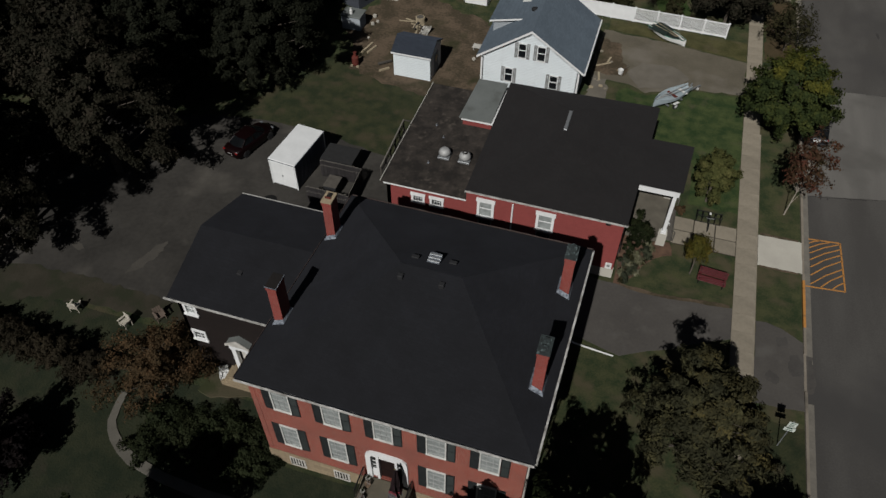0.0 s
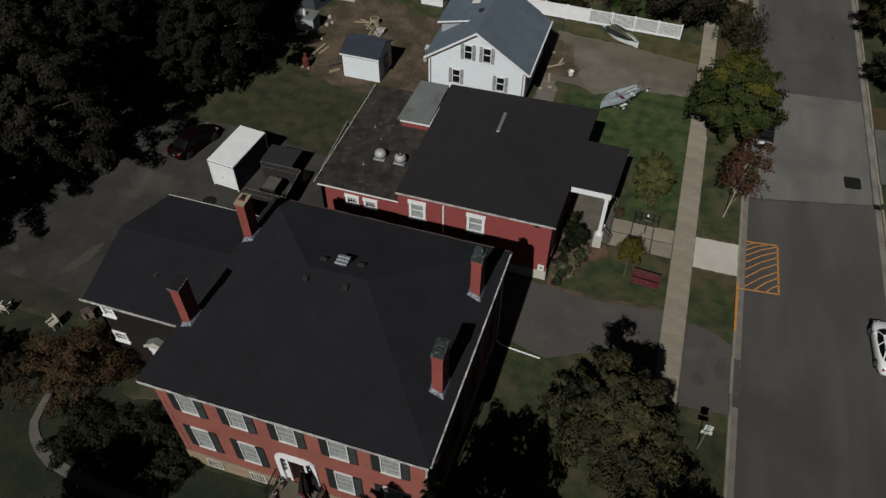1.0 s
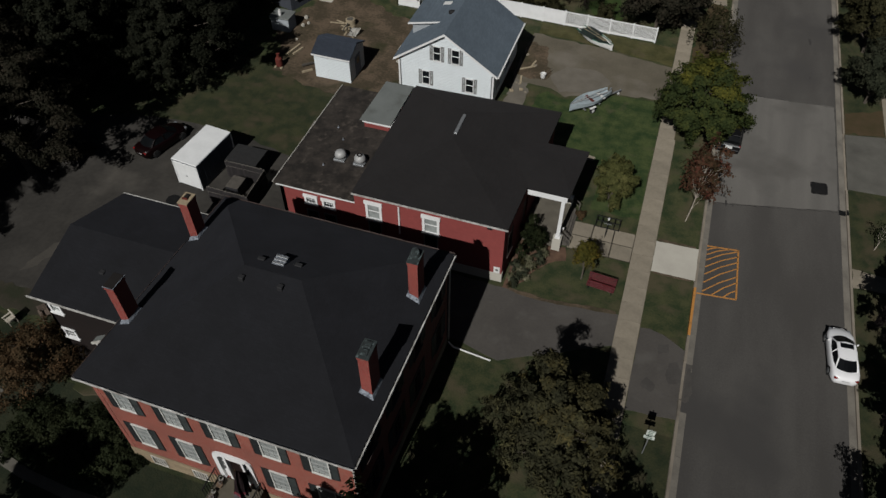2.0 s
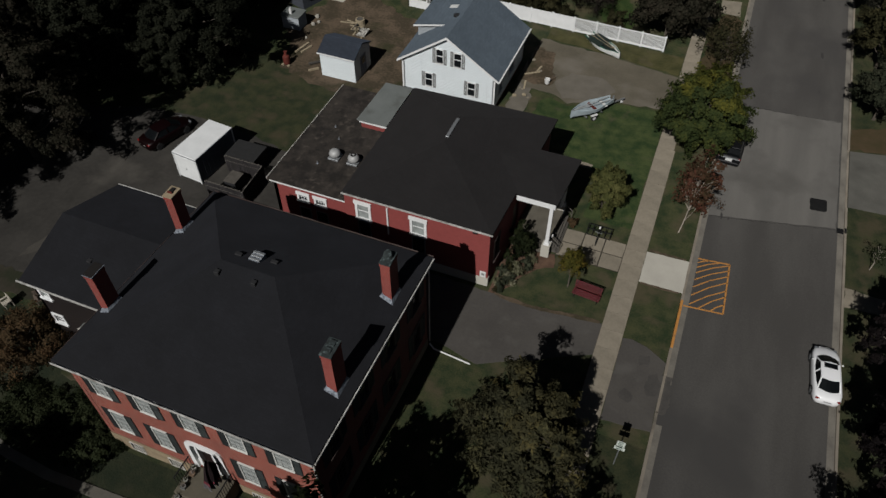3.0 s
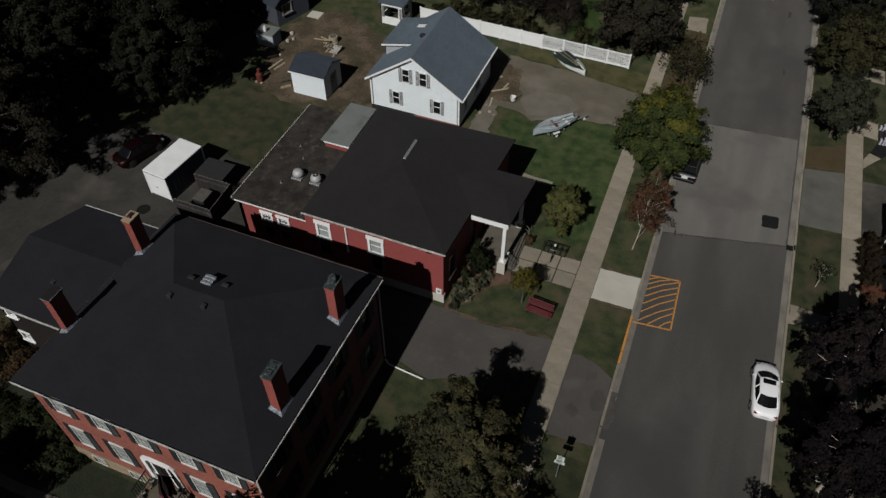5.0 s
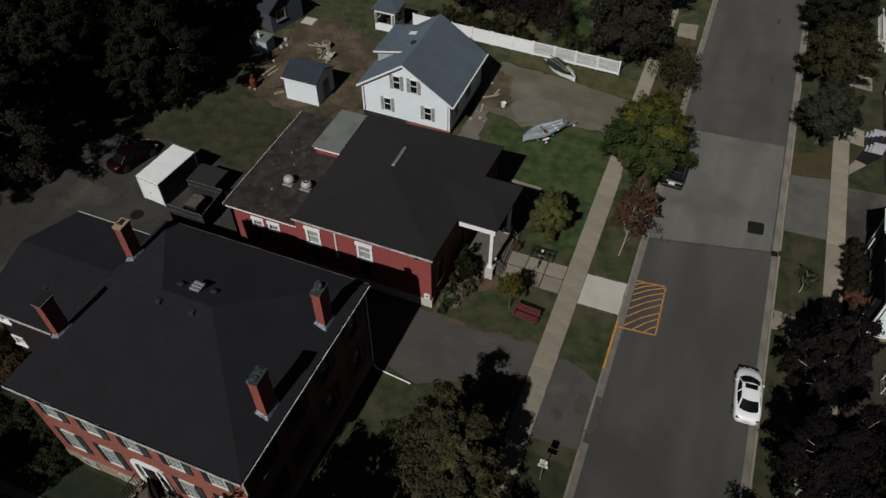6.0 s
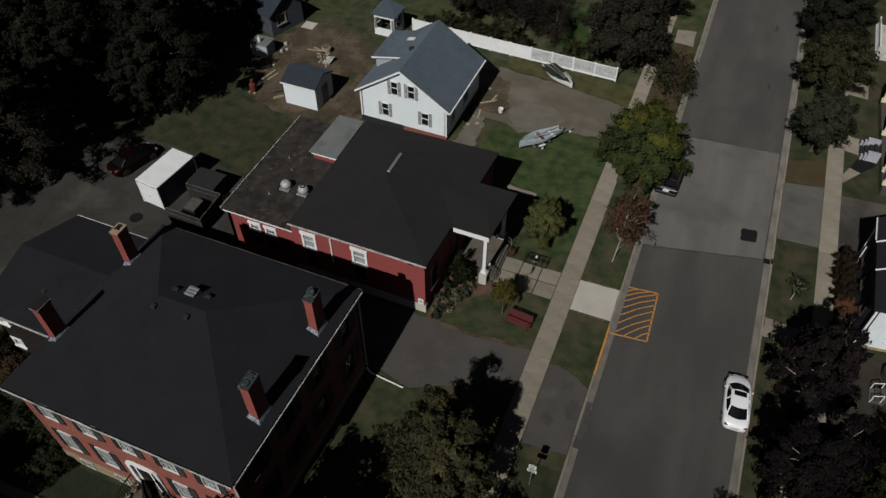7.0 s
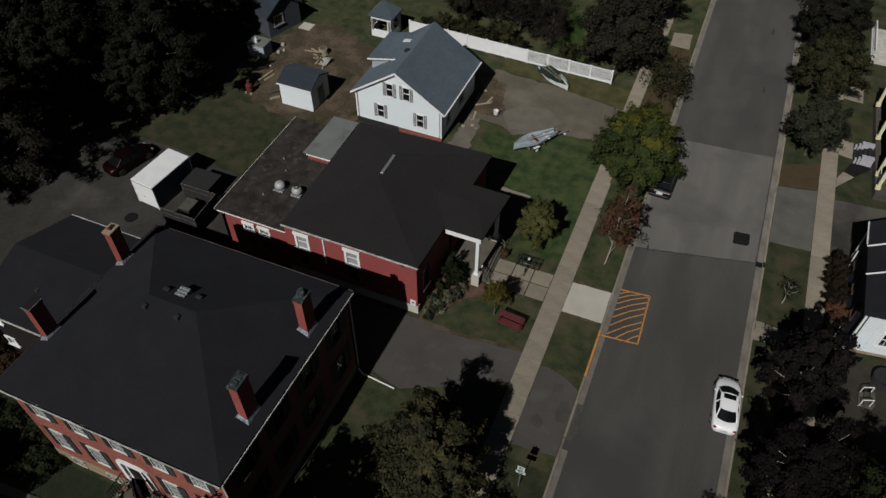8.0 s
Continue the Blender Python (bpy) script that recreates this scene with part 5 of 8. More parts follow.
for x, y, a, w in ((-2.6, 44.6, 35, 1.5), (-2.2, 45.4, 80, 1.1), (-2.7, 42.6, 100, 1.3)):
    lone("plank", boxes([(-w / 2, -0.08, 0.0, w / 2, 0.08, 0.06)], pose(x, y, 0.015, 0, 0, a)), PALEWOOD, "weathered pale plank lying on the bare earth", "plank", "loose planks by the cottage")


def crack(pts, z, w, seed, label):
    """A thin open crack that wanders from point to point."""
    rc = random.Random(seed)
    line = []
    for (x0, y0), (x1, y1) in zip(pts, pts[1:]):
        k = max(2, int(math.hypot(x1 - x0, y1 - y0) / 0.35))
        line += [(x0 + (x1 - x0) * i / k + rc.uniform(-0.07, 0.07), y0 + (y1 - y0) * i / k + rc.uniform(-0.07, 0.07), w * rc.uniform(0.3, 1.0)) for i in range(k)]
    line.append((*pts[-1], w * 0.3))
    rings = []
    for i, (x, y, r) in enumerate(line):
        a, b = line[max(0, i - 1)], line[min(len(line) - 1, i + 1)]
        d = Vector((b[0] - a[0], b[1] - a[1])).normalized() * r
        rings.append([(x - d.y, y + d.x, z), (x + d.y, y - d.x, z), (x + d.y, y - d.x, z - 0.06), (x - d.y, y + d.x, z - 0.06)])
    bm = bmesh.new()
    loft(bm, rings)
    lone("crack", bm, PATCHY, label, "crack", "cracks in the asphalt", kind="structure")


for i, pts in enumerate(([(15.2, 32.0), (19.0, 32.8), (24.2, 34.0)], [(15.2, 46.9), (20.0, 47.3), (24.2, 47.6)])):
    crack(pts, ROAD_Z + 0.0085, 0.014, 70 + i, "dark seam in the street asphalt")

# ---- the painted brick building ----
hall = thing("brick_hall", (-6, 25.5, 0), "red painted brick building with a dark hip roof and white porch", "building")
HX0, HX1, HY0, HY1 = -8.65, 1.95, 18.98, 31.6     # eaves of the hipped part
HZ = 5.4
pk = [(-3.3, 24.3, 7.3), (-3.3, 27.2, 7.3)]
r_ = [(HX0, HY0), (HX1 + 0.15, HY0), (2.75, HY1 + 0.35), (HX0, HY1)]
pts = [(x, y, HZ - 0.16) for x, y in r_] + [(x, y, HZ) for x, y in r_] + pk
part("roof", solid(pts, [(3, 2, 1, 0), (0, 1, 5, 4), (1, 2, 6, 5), (2, 3, 7, 6), (3, 0, 4, 7), (4, 5, 8), (5, 6, 9, 8), (6, 7, 9), (7, 4, 8, 9)]), SHINGLE_B, hall, "brown-black shingle hip roof")
part("ridge_vent", boxes([(-3.42, 24.75, 7.24, -3.18, 26.95, 7.37)], soft=0.03), STEEL, hall, "grey metal ridge vent")
part("gutter", boxes([(HX0, HY0 - 0.1, HZ - 0.1, HX1 + 0.2, HY0 - 0.004, HZ - 0.03)]), GUTTER, hall)
part("fascia", boxes([(HX0, HY0 + 0.1, HZ - 0.3, HX1, HY0 + 0.22, HZ - 0.16)]), WHITE, hall, "white fascia board")
hs = ((HX0 + 0.05, HY0 + 0.2), (HX1 - 0.05, HY0 + 0.2))
hu = lambda x: x - hs[0][0]
hh = [(hu(-7.68), hu(-6.76), 3.14, 4.54), (hu(-3.62), hu(-2.66), 3.14, 4.54)]
wall("wall", BRICK_PAINT, hall, *hs, 0.8, 5.24, hh)
wall("foundation", CONC, hall, (hs[0][0], hs[0][1] - 0.05), (hs[1][0] + 0.05, hs[1][1] - 0.05), -0.4, 0.8, (), 0.34, "grey concrete foundation")
for h in hh:
    window(hall, *hs, h, 1, 2, casing=0.13, head=0.12, behind=BLIND)
lo_h = [(h[0] + 0.05, h[1] - 0.05, 1.5, 2.85) for h in hh]
for h in lo_h:
    mm = along(*hs)
    lw = part("lower_window", boxes([(h[0] - 0.08, -0.04, h[2] - 0.08, h[1] + 0.08, -0.004, h[3] + 0.08)], mm), SHUTTER_GREY, hall)
    part("pane", boxes([(h[0], -0.05, h[2], h[1], -0.042, h[3])], mm), GLASS, lw)
part("pipe", rods([((-5.38, HY0 + 0.14, 2.4), (-5.38, HY0 + 0.14, 4.9), 0.06)]), WHITE, hall, "white downpipe")
part("bird_box", boxes([(0.75, HY0 + 0.02, 5.0, 1.05, HY0 + 0.2, 5.22)]), BLACKMETAL, hall)
plate = part("wall_plate", boxes([(1.35, HY0 + 0.15, 0.85, 1.78, HY0 + 0.197, 1.4)]), PLASTIC, hall, "white sign plate")
part("symbol", boxes([(1.47, HY0 + 0.138, 1.05, 1.66, HY0 + 0.148, 1.24)]), SHUTTER_GREY, plate)
wall("wall", BRICK_PAINT, hall, hs[1], (2.45, 31.6), -0.4, 5.24, [(1.0, 1.9, 1.6, 3.6), (4.6, 5.8, 0.8, 3.4), (9.6, 10.6, 1.6, 3.6)])
window(hall, hs[1], (2.45, 31.6), (1.0, 1.9, 1.6, 3.6), 2, 4, frame_mat=TRIM_DIM)
window(hall, hs[1], (2.45, 31.6), (9.6, 10.6, 1.6, 3.6), 2, 4)
part("door", boxes([(4.6, 0.12, 0.8, 5.8, 0.17, 3.4)], along(hs[1], (2.45, 31.6))), DOORWOOD, hall)
wall("wall", BRICK_PAINT, hall, (2.45, 31.4), (HX0 + 0.05, 31.4), -0.4, 5.24)
part("wall_upper", boxes([(HX0 + 0.05, 19.7, 3.9, HX0 + 0.3, 31.1, 5.24)]), BRICK_PAINT, hall)
# porch on the east side
pz = 5.2
pp = [(2.35, 23.3), (5.15, 23.3), (5.55, 28.2), (2.75, 28.2)]
porch_pts = [(2.1, 23.25, pz), (5.2, 23.25, pz), (5.55, 28.2, pz), (2.4, 28.2, pz), (0.3, 25.75, 6.15), (3.9, 25.75, 6.05), (2.1, 23.25, pz + 0.14), (5.2, 23.25, pz + 0.14), (5.55, 28.2, pz + 0.14), (2.4, 28.2, pz + 0.14)]
part("porch_roof", solid(porch_pts, [(3, 2, 1, 0), (0, 1, 7, 6), (1, 2, 8, 7), (2, 3, 9, 8), (6, 7, 5, 4), (7, 8, 5), (8, 9, 4, 5), (9, 6, 4), (0, 6, 9, 3)]), SHINGLE_B, hall)
beam = part("porch_beam", boxes([(2.3, 23.36, pz - 0.55, 5.05, 23.62, pz - 0.004), (4.85, 23.62, pz - 0.55, 5.05, 27.9, pz - 0.004)]), WHITE, hall, "white porch beam")
part("soffit", boxes([(2.4, 23.63, pz - 0.1, 4.84, 27.9, pz - 0.02)]), WHITE, hall)
for y in (23.5, 27.75):
    col = part("column", boxes([(4.68, y - 0.13, 1.25, 4.94, y + 0.13, pz - 0.55)], soft=0.02), WHITE, hall, "square white porch column")
    part("base", boxes([(4.62, y - 0.19, 1.1, 5.0, y + 0.19, 1.25)]), WHITE, col)
    part("pedestal", boxes([(4.5, y - 0.3, -0.1, 5.1, y + 0.3, 1.1)], soft=0.02), CONC, col, "grey concrete pedestal")
# Floor colour lowered to hold the shade under the porch roof.
part("porch_floor", boxes([(2.3, 23.5, -0.2, 5.1, 27.9, 0.75)]), PORCHBOARD, hall, "grey-brown porch floor darkened for the shade under its roof")
for i in range(3):
    part("step", boxes([(5.1 + i * 0.17, 23.9, -0.1, 5.27 + i * 0.17, 27.5, 0.75 - (i + 1) * 0.19)]), OLDWOOD, hall, "weathered wooden step")
for y0, y1 in ((23.85, 24.1), (27.1, 27.55)):
    part("top_rail", boxes([(5.0, y0, 1.5, 5.1, y1, 1.58)]), WHITE, hall)
    part("bottom_rail", boxes([(5.02, y0, 0.85, 5.08, y1, 0.92)]), WHITE, hall)
for y in (23.86, 27.5):
    part("stair_rail", rods([((4.95, y, 1.65), (5.65, y, 0.95), 0.035), ((5.65, y, 0.0), (5.65, y, 0.95), 0.03), ((4.95, y, 1.25), (5.65, y, 0.55), 0.025)]), OLDWOOD, hall, "weathered wooden stair rail")
# White block for a short piece of post below the porch beam.
part("white_post_piece", boxes([(5.06, 25.0, 3.4, 5.2, 25.16, 3.8)], soft=0.02), WHITE, hall)

# flat-roofed annex on the west side
annex = thing("flat_roof_annex", (-11.6, 25, 0), "red painted brick annex with a flat gravelled roof", "building")
AX0, AX1, AY0, AY1, AZ = -14.45, -8.62, 19.4, 31.1, 4.3
part("roof", slab([(AX0 - 0.34, AY0 - 0.12), (AX1, AY0 - 0.12), (AX1, AY1 + 0.1), (AX0 - 0.34, AY1 + 0.1)], AZ - 0.22, AZ), TAR, annex, "flat tar and gravel roof with lichen stains")
part("roof_edge", boxes([(AX0 - 0.38, AY0 - 0.12, AZ - 0.08, AX0 - 0.335, AY1 + 0.1, AZ + 0.05)]), WHITE_WORN, annex)
part("fascia", boxes([(AX0 - 0.12, AY0 - 0.155, AZ - 0.17, AX1, AY0 - 0.124, AZ - 0.07)]), WHITE, annex, "white fascia board")
part("parapet", boxes([(AX0 - 0.1, AY0 - 0.1, AZ, AX1, AY0 - 0.02, AZ + 0.05)]), TAR, annex)
af = ((AX0, AY0 + 0.1), (AX1 - 0.02, AY0 + 0.1))
ah = [(1.92, 2.7, 2.8, 3.44), (3.27, 4.07, 2.8, 3.44)]
wall("wall", BRICK_PAINT, annex, *af, -0.4, AZ - 0.22, ah)
for h in ah:
    window(annex, *af, h, 4, 2, casing=0.1, head=0.1, meeting=False)
    mm = along(*af)
    lw = part("lower_window", boxes([(h[0] - 0.08, -0.04, 1.2, h[1] + 0.08, -0.004, 2.2)], mm), SHUTTER_GREY, annex)
    part("pane", boxes([(h[0], -0.05, 1.28, h[1], -0.042, 2.12)], mm), GLASS, lw)
wall("wall", BRICK_PAINT, annex, (AX0, AY1), (AX0, AY0 + 0.1), -0.4, AZ - 0.22)
wall("wall", BRICK_PAINT, annex, (AX1, AY1), (AX0, AY1), -0.4, AZ - 0.22)
pent = part("roof_hatch_house", boxes([(-11.1, 26.95, AZ - 0.02, -8.9, 31.0, AZ + 0.45)]), BRICK_PAINT, annex, "low red stair head with a grey roof")
part("eaves_board", boxes([(-11.2, 26.86, AZ + 0.45, -8.75, 31.1, AZ + 0.68)]), WHITE, pent)
part("hatch_roof", solid([(-11.35, 26.75, AZ + 0.68), (-8.9, 26.75, AZ + 0.72), (-8.8, 31.5, AZ + 0.95), (-11.1, 31.5, AZ + 0.92), (-11.35, 26.75, AZ + 0.76), (-8.9, 26.75, AZ + 0.8), (-8.8, 31.5, AZ + 1.03), (-11.1, 31.5, AZ + 1.0)], [(3, 2, 1, 0), (4, 5, 6, 7), (0, 1, 5, 4), (1, 2, 6, 5), (2, 3, 7, 6), (3, 0, 4, 7)]), GREYROOF, pent, "grey sheet-metal roof")
for x, y in ((-11.3, 23.05), (-9.8, 23.05)):
    f_ = thing("roof_fan", (x, y, AZ), "spun aluminium mushroom exhaust fan on a kerb", "roof vent", "exhaust fans on the flat roof")
    part("curb", boxes([(x - 0.42, y - 0.42, AZ - 0.01, x + 0.42, y + 0.42, AZ + 0.14)], soft=0.02), STEEL, f_)
    part("neck", turned([(0.26, 0.14), (0.26, 0.3)], 18, (x, y, AZ)), STEEL, f_)
    d = turned([(0.36, 0.26), (0.42, 0.3), (0.42, 0.42), (0.36, 0.58), (0.24, 0.68), (0.1, 0.72)], 22, (x, y, AZ))
    for face in d.faces:
        face.smooth = True
    part("dome", d, ALU, f_)
    if x > -10:
        part("throat", turned([(0.2, 0.705), (0.2, 0.725), (0.1, 0.735), (0.1, 0.715)], 18, (x, y, AZ)), DARK, f_, "dark open throat")
for x, y in ((-12.9, 26.2), (-12.2, 22.0), (-12.0, 25.0)):
    pv = thing("vent_pipe", (x, y, AZ), "small grey vent pipe on the flat roof", "vent pipe", "vent pipes on the flat roof")
    part("pipe", rods([((x, y, AZ - 0.01), (x, y, AZ + 0.16), 0.04)]), STEEL, pv)
    part("collar", turned([(0.09, 0.0), (0.06, 0.04)], 12, (x, y, AZ)), LEAD, pv)
# ramp and rail along the west wall
ramp = thing("side_ramp", (-15.7, 27.5, 0), "grey concrete ramp with a weathered rail", "ramp")
part("deck", solid([(-16.7, 24.0, 0.0), (-14.5, 24.0, 0.0), (-14.5, 29.4, 0.0), (-16.7, 29.4, 0.0), (-16.7, 24.0, 0.06), (-14.5, 24.0, 0.06), (-14.5, 29.4, 0.6), (-16.7, 29.4, 0.6)], [(3, 2, 1, 0), (4, 5, 6, 7), (0, 1, 5, 4), (1, 2, 6, 5), (2, 3, 7, 6), (3, 0, 4, 7)]), LOT, ramp)
part("top_rail", rods([((-16.75, 24.0, 0.99), (-16.75, 29.4, 1.54), 0.06)]), OLDWOOD_PALE, ramp, "bleached top rail")
part("rail", rods([((-16.75, 24.0, 0.75), (-16.75, 29.4, 1.3), 0.03), ((-16.75, 24.0, 0.5), (-16.75, 29.4, 1.0), 0.04), ((-16.75, 29.4, 1.5), (-15.9, 29.4, 1.5), 0.05)]), OLDWOOD, ramp)
for i in range(6):
    y = 24.05 + i * 1.06
    part("post", boxes([(-16.8, y - 0.05, 0, -16.7, y + 0.05, 1.0 + 0.086 * (y - 24.0))]), OLDWOOD, ramp)

# ---- the white house ----
cott = thing("white_cottage", (-8.3, 42, 0), "white clapboard cottage with a blue-grey shingle gable roof", "house")
CX0, CX1, CY0, CY1, CR = -12.55, -4.05, 37.75, 46.1, -8.35
CE, CP, t = 3.4, 6.52, 0.16


def gable_roof(parent, x0, x1, xr, y0, y1, ze, zp, material, label="", name="roof", thick=0.16):
    prof = [(x0, ze), (xr, zp), (x1, ze), (x1, ze - thick), (xr, zp - thick), (x0, ze - thick)]
    bm = bmesh.new()
    loft(bm, [[(x, y, z) for x, z in prof] for y in (y0, y1)])
    return part(name, bm, material, parent, label)


def rake(parent, x0, x1, xr, y, ze, zp, material, width=0.2, d=0.05):
    for a, b in ((x0, xr), (x1, xr)):
        bm = solid([(a, y - d, ze), (b, y - d, zp), (b, y - d, zp - width), (a, y - d, ze - width), (a, y, ze), (b, y, zp), (b, y, zp - width), (a, y, ze - width)], [(0, 1, 2, 3), (4, 5, 6, 7), (0, 1, 5, 4), (1, 2, 6, 5), (2, 3, 7, 6), (3, 0, 4, 7)])
        part("rake_board", bm, material, parent)


gable_roof(cott, -12.92, -3.65, CR, 37.45, 46.4, CE, CP, SHINGLE_BLUE, "blue-grey shingle roof")
rake(cott, -12.92, -3.65, CR, 37.446, CE - 0.01, CP - 0.01, WHITE, 0.2)
cf = ((CX0, CY0), (CX1, CY0))
cu = lambda x: x - CX0
chh = [(cu(-9.38), cu(-8.74), 3.7, 5.05), (cu(-7.76), cu(-7.1), 3.7, 5.05), (cu(-10.4), cu(-9.74), 1.15, 2.5), (cu(-6.48), cu(-5.8), 1.15, 2.5)]
wall("wall", SIDING, cott, *cf, 0.35, 3.3, chh[2:], 0.2)
# gable triangle with two openings: strips between
gz = lambda x: CE - 0.1 + (CP - CE - 0.1) * (1 - abs(x - CR) / (CX1 - CR))
cuts = [CX0, -9.38, -8.74, CR, -7.76, -7.1, CX1]
bm = bmesh.new()
for a, b in zip(cuts, cuts[1:]):
    hole = (a, b) in ((-9.38, -8.74), (-7.76, -7.1))
    for z0, f0 in ((3.3, 3.7), (5.05, None)) if hole else ((3.3, None),):
        ta, tb = (f0, f0) if f0 else (max(z0 + 0.001, gz(a)), max(z0 + 0.001, gz(b)))
        q = [(a, z0), (b, z0), (b, tb), (a, ta)]
        lo, hi = [bm.verts.new((x, CY0, z)) for x, z in q], [bm.verts.new((x, CY0 + 0.2, z)) for x, z in q]
        bm.faces.new(lo)
        bm.faces.new(hi[::-1])
        for i in range(4):
            bm.faces.new((lo[i], lo[(i + 1) % 4], hi[(i + 1) % 4], hi[i]))
bmesh.ops.recalc_face_normals(bm, faces=bm.faces[:])
part("gable", bm, SIDING, cott)
for h in chh:
    window(cott, *cf, h, 1, 2, casing=0.03, slim=0.03, deep=-0.03)
    shutter(cott, *cf, h[0] - 0.06 - 0.26, h[0] - 0.06, h[2] - 0.04, h[3] + 0.04, SHUTTER_GREY)
    shutter(cott, *cf, h[1] + 0.06, h[1] + 0.32, h[2] - 0.04, h[3] + 0.04, SHUTTER_GREY)
wall("wall", SIDING, cott, (CX1, CY0), (CX1, CY1), 0.35, 3.15, [(1.2, 2.0, 1.2, 2.5), (4.0, 5.4, 1.2, 2.5)], 0.2)
window(cott, (CX1, CY0), (CX1, CY1), (1.2, 2.0, 1.2, 2.5), 2, 2)
window(cott, (CX1, CY0), (CX1, CY1), (4.0, 5.4, 1.2, 2.5), 3, 2)
wall("wall", SIDING, cott, (CX0, CY1), (CX0, CY0), 0.35, 3.15, (), 0.2)
wall("wall", SIDING, cott, (CX1, CY1), (CX0, CY1), 0.35, 3.15, (), 0.2)
bm = bmesh.new()
loft(bm, [[(CX0, y, 3.15), (CX1, y, 3.15), (CR, y, 6.2)] for y in (CY1 - 0.2, CY1)])
part("gable", bm, SIDING, cott)
part("skirting", boxes([(CX0 - 0.02, CY0 - 0.06, -0.1, -8.3, CY0 - 0.004, 0.5)]), TARP, cott, "dark board skirting")
part("brick_skirting", boxes([(-8.3, CY0 - 0.05, -0.1, CX1 + 0.02, CY0 - 0.004, 0.46)]), BRICK, cott, "exposed red brick footing")
part("foundation", slab([(CX0 + 0.05, CY0 + 0.05), (CX1 - 0.05, CY0 + 0.05), (CX1 - 0.05, CY1 - 0.05), (CX0 + 0.05, CY1 - 0.05)], -0.3, 0.35), BRICK, cott, "red brick footing")
for x in (CX0 - 0.03, CX1 - 0.12):
    part("corner_board", boxes([(x, CY0 - 0.03, 0.35, x + 0.15, CY0 - 0.004, 3.1)]), WHITE, cott)
part("gutter", boxes([(-3.64, 37.45, CE - 0.14, -3.52, 46.4, CE - 0.01)]), WHITE, cott, "white gutter")
dorm = part("dormer", solid([(-12.4, 41.0, 3.5), (-9.4, 41.0, 3.5), (-9.4, 45.2, 3.5), (-12.4, 45.2, 3.5), (-12.4, 41.0, 4.84), (-9.4, 41.0, 5.5), (-9.4, 45.2, 5.5), (-12.4, 45.2, 4.84)], [(3, 2, 1, 0), (4, 5, 6, 7), (0, 1, 5, 4), (1, 2, 6, 5), (2, 3, 7, 6), (3, 0, 4, 7)]), SIDING_GREY, cott, "pale grey sided shed dormer")
part("dormer_roof", solid([(-12.7, 40.75, 4.8), (-8.8, 40.75, 5.66), (-8.8, 45.5, 5.66), (-12.7, 45.5, 4.8), (-12.7, 40.75, 4.92), (-8.8, 40.75, 5.78), (-8.8, 45.5, 5.78), (-12.7, 45.5, 4.92)], [(3, 2, 1, 0), (4, 5, 6, 7), (0, 1, 5, 4), (1, 2, 6, 5), (2, 3, 7, 6), (3, 0, 4, 7)]), SHINGLE_BLUE, dorm)
part("dormer_trim", solid([(-12.72, 40.7, 4.76), (-8.8, 40.7, 5.62), (-8.8, 40.7, 5.75), (-12.72, 40.7, 4.9), (-12.72, 40.746, 4.76), (-8.8, 40.746, 5.62), (-8.8, 40.746, 5.75), (-12.72, 40.746, 4.9)], [(0, 1, 2, 3), (7, 6, 5, 4), (0, 4, 5, 1), (1, 5, 6, 2), (2, 6, 7, 3), (3, 7, 4, 0)]), WHITE, dorm)
part("roof_vent", turned([(0.18, -0.2), (0.18, 0.22), (0.3, 0.24), (0.3, 0.38), (0.12, 0.46)], 14, (-9.0, 41.6, 5.8)), TARP, cott)
part("skylight", solid([(-10.5, 43.7, 5.2), (-9.75, 43.7, 5.38), (-9.75, 44.2, 5.38), (-10.5, 44.2, 5.2), (-10.5, 43.7, 5.44), (-9.75, 43.7, 5.61), (-9.75, 44.2, 5.61), (-10.5, 44.2, 5.44)], [(3, 2, 1, 0), (4, 5, 6, 7), (0, 1, 5, 4), (1, 2, 6, 5), (2, 3, 7, 6), (3, 0, 4, 7)]), PLASTIC, cott)

# ---- yard buildings ----
shed = thing("garden_shed", (-18.8, 38.8, 0), "small white shed with a slate-blue shingle roof", "shed")
sx0, sx1, sy0, sy1, sr = -20.45, -17.02, 37.15, 40.3, 38.75
wall("wall", SIDING, shed, (sx0, sy0), (sx1, sy0), -0.1, 2.4, (), 0.1)
wall("wall", SIDING, shed, (sx1, sy1), (sx0, sy1), -0.1, 2.4, (), 0.1)
for x in (sx0, sx1 - 0.1):
    bm = bmesh.new()
    loft(bm, [[(u, sy0 + 0.1, -0.1), (u, sy1 - 0.1, -0.1), (u, sy1 - 0.1, 2.4), (u, sr, 3.1), (u, sy0 + 0.1, 2.4)] for u in (x, x + 0.1)])
    part("wall", bm, SIDING, shed)
prof = [(sy0 - 0.15, 2.45), (sr, 3.25), (sy1 + 0.15, 2.45), (sy1 + 0.15, 2.33), (sr, 3.13), (sy0 - 0.15, 2.33)]
bm = bmesh.new()
loft(bm, [[(x, y, z) for y, z in prof] for x in (sx0 - 0.15, sx1 + 0.15)])
part("roof", bm, SHINGLE_SHED, shed)
part("eaves_board", boxes([(sx0 - 0.15, sy0 - 0.2, 2.31, sx1 + 0.15, sy0 - 0.154, 2.44)]), WHITE, shed)
sd = part("door", boxes([(sx1 + 0.004, 38.3, 0.0, sx1 + 0.04, 39.4, 1.95)]), SIDING_GREY, shed)
part("door_pane", boxes([(sx1 + 0.042, 38.55, 1.1, sx1 + 0.05, 39.15, 1.75)]), GLASS, sd)

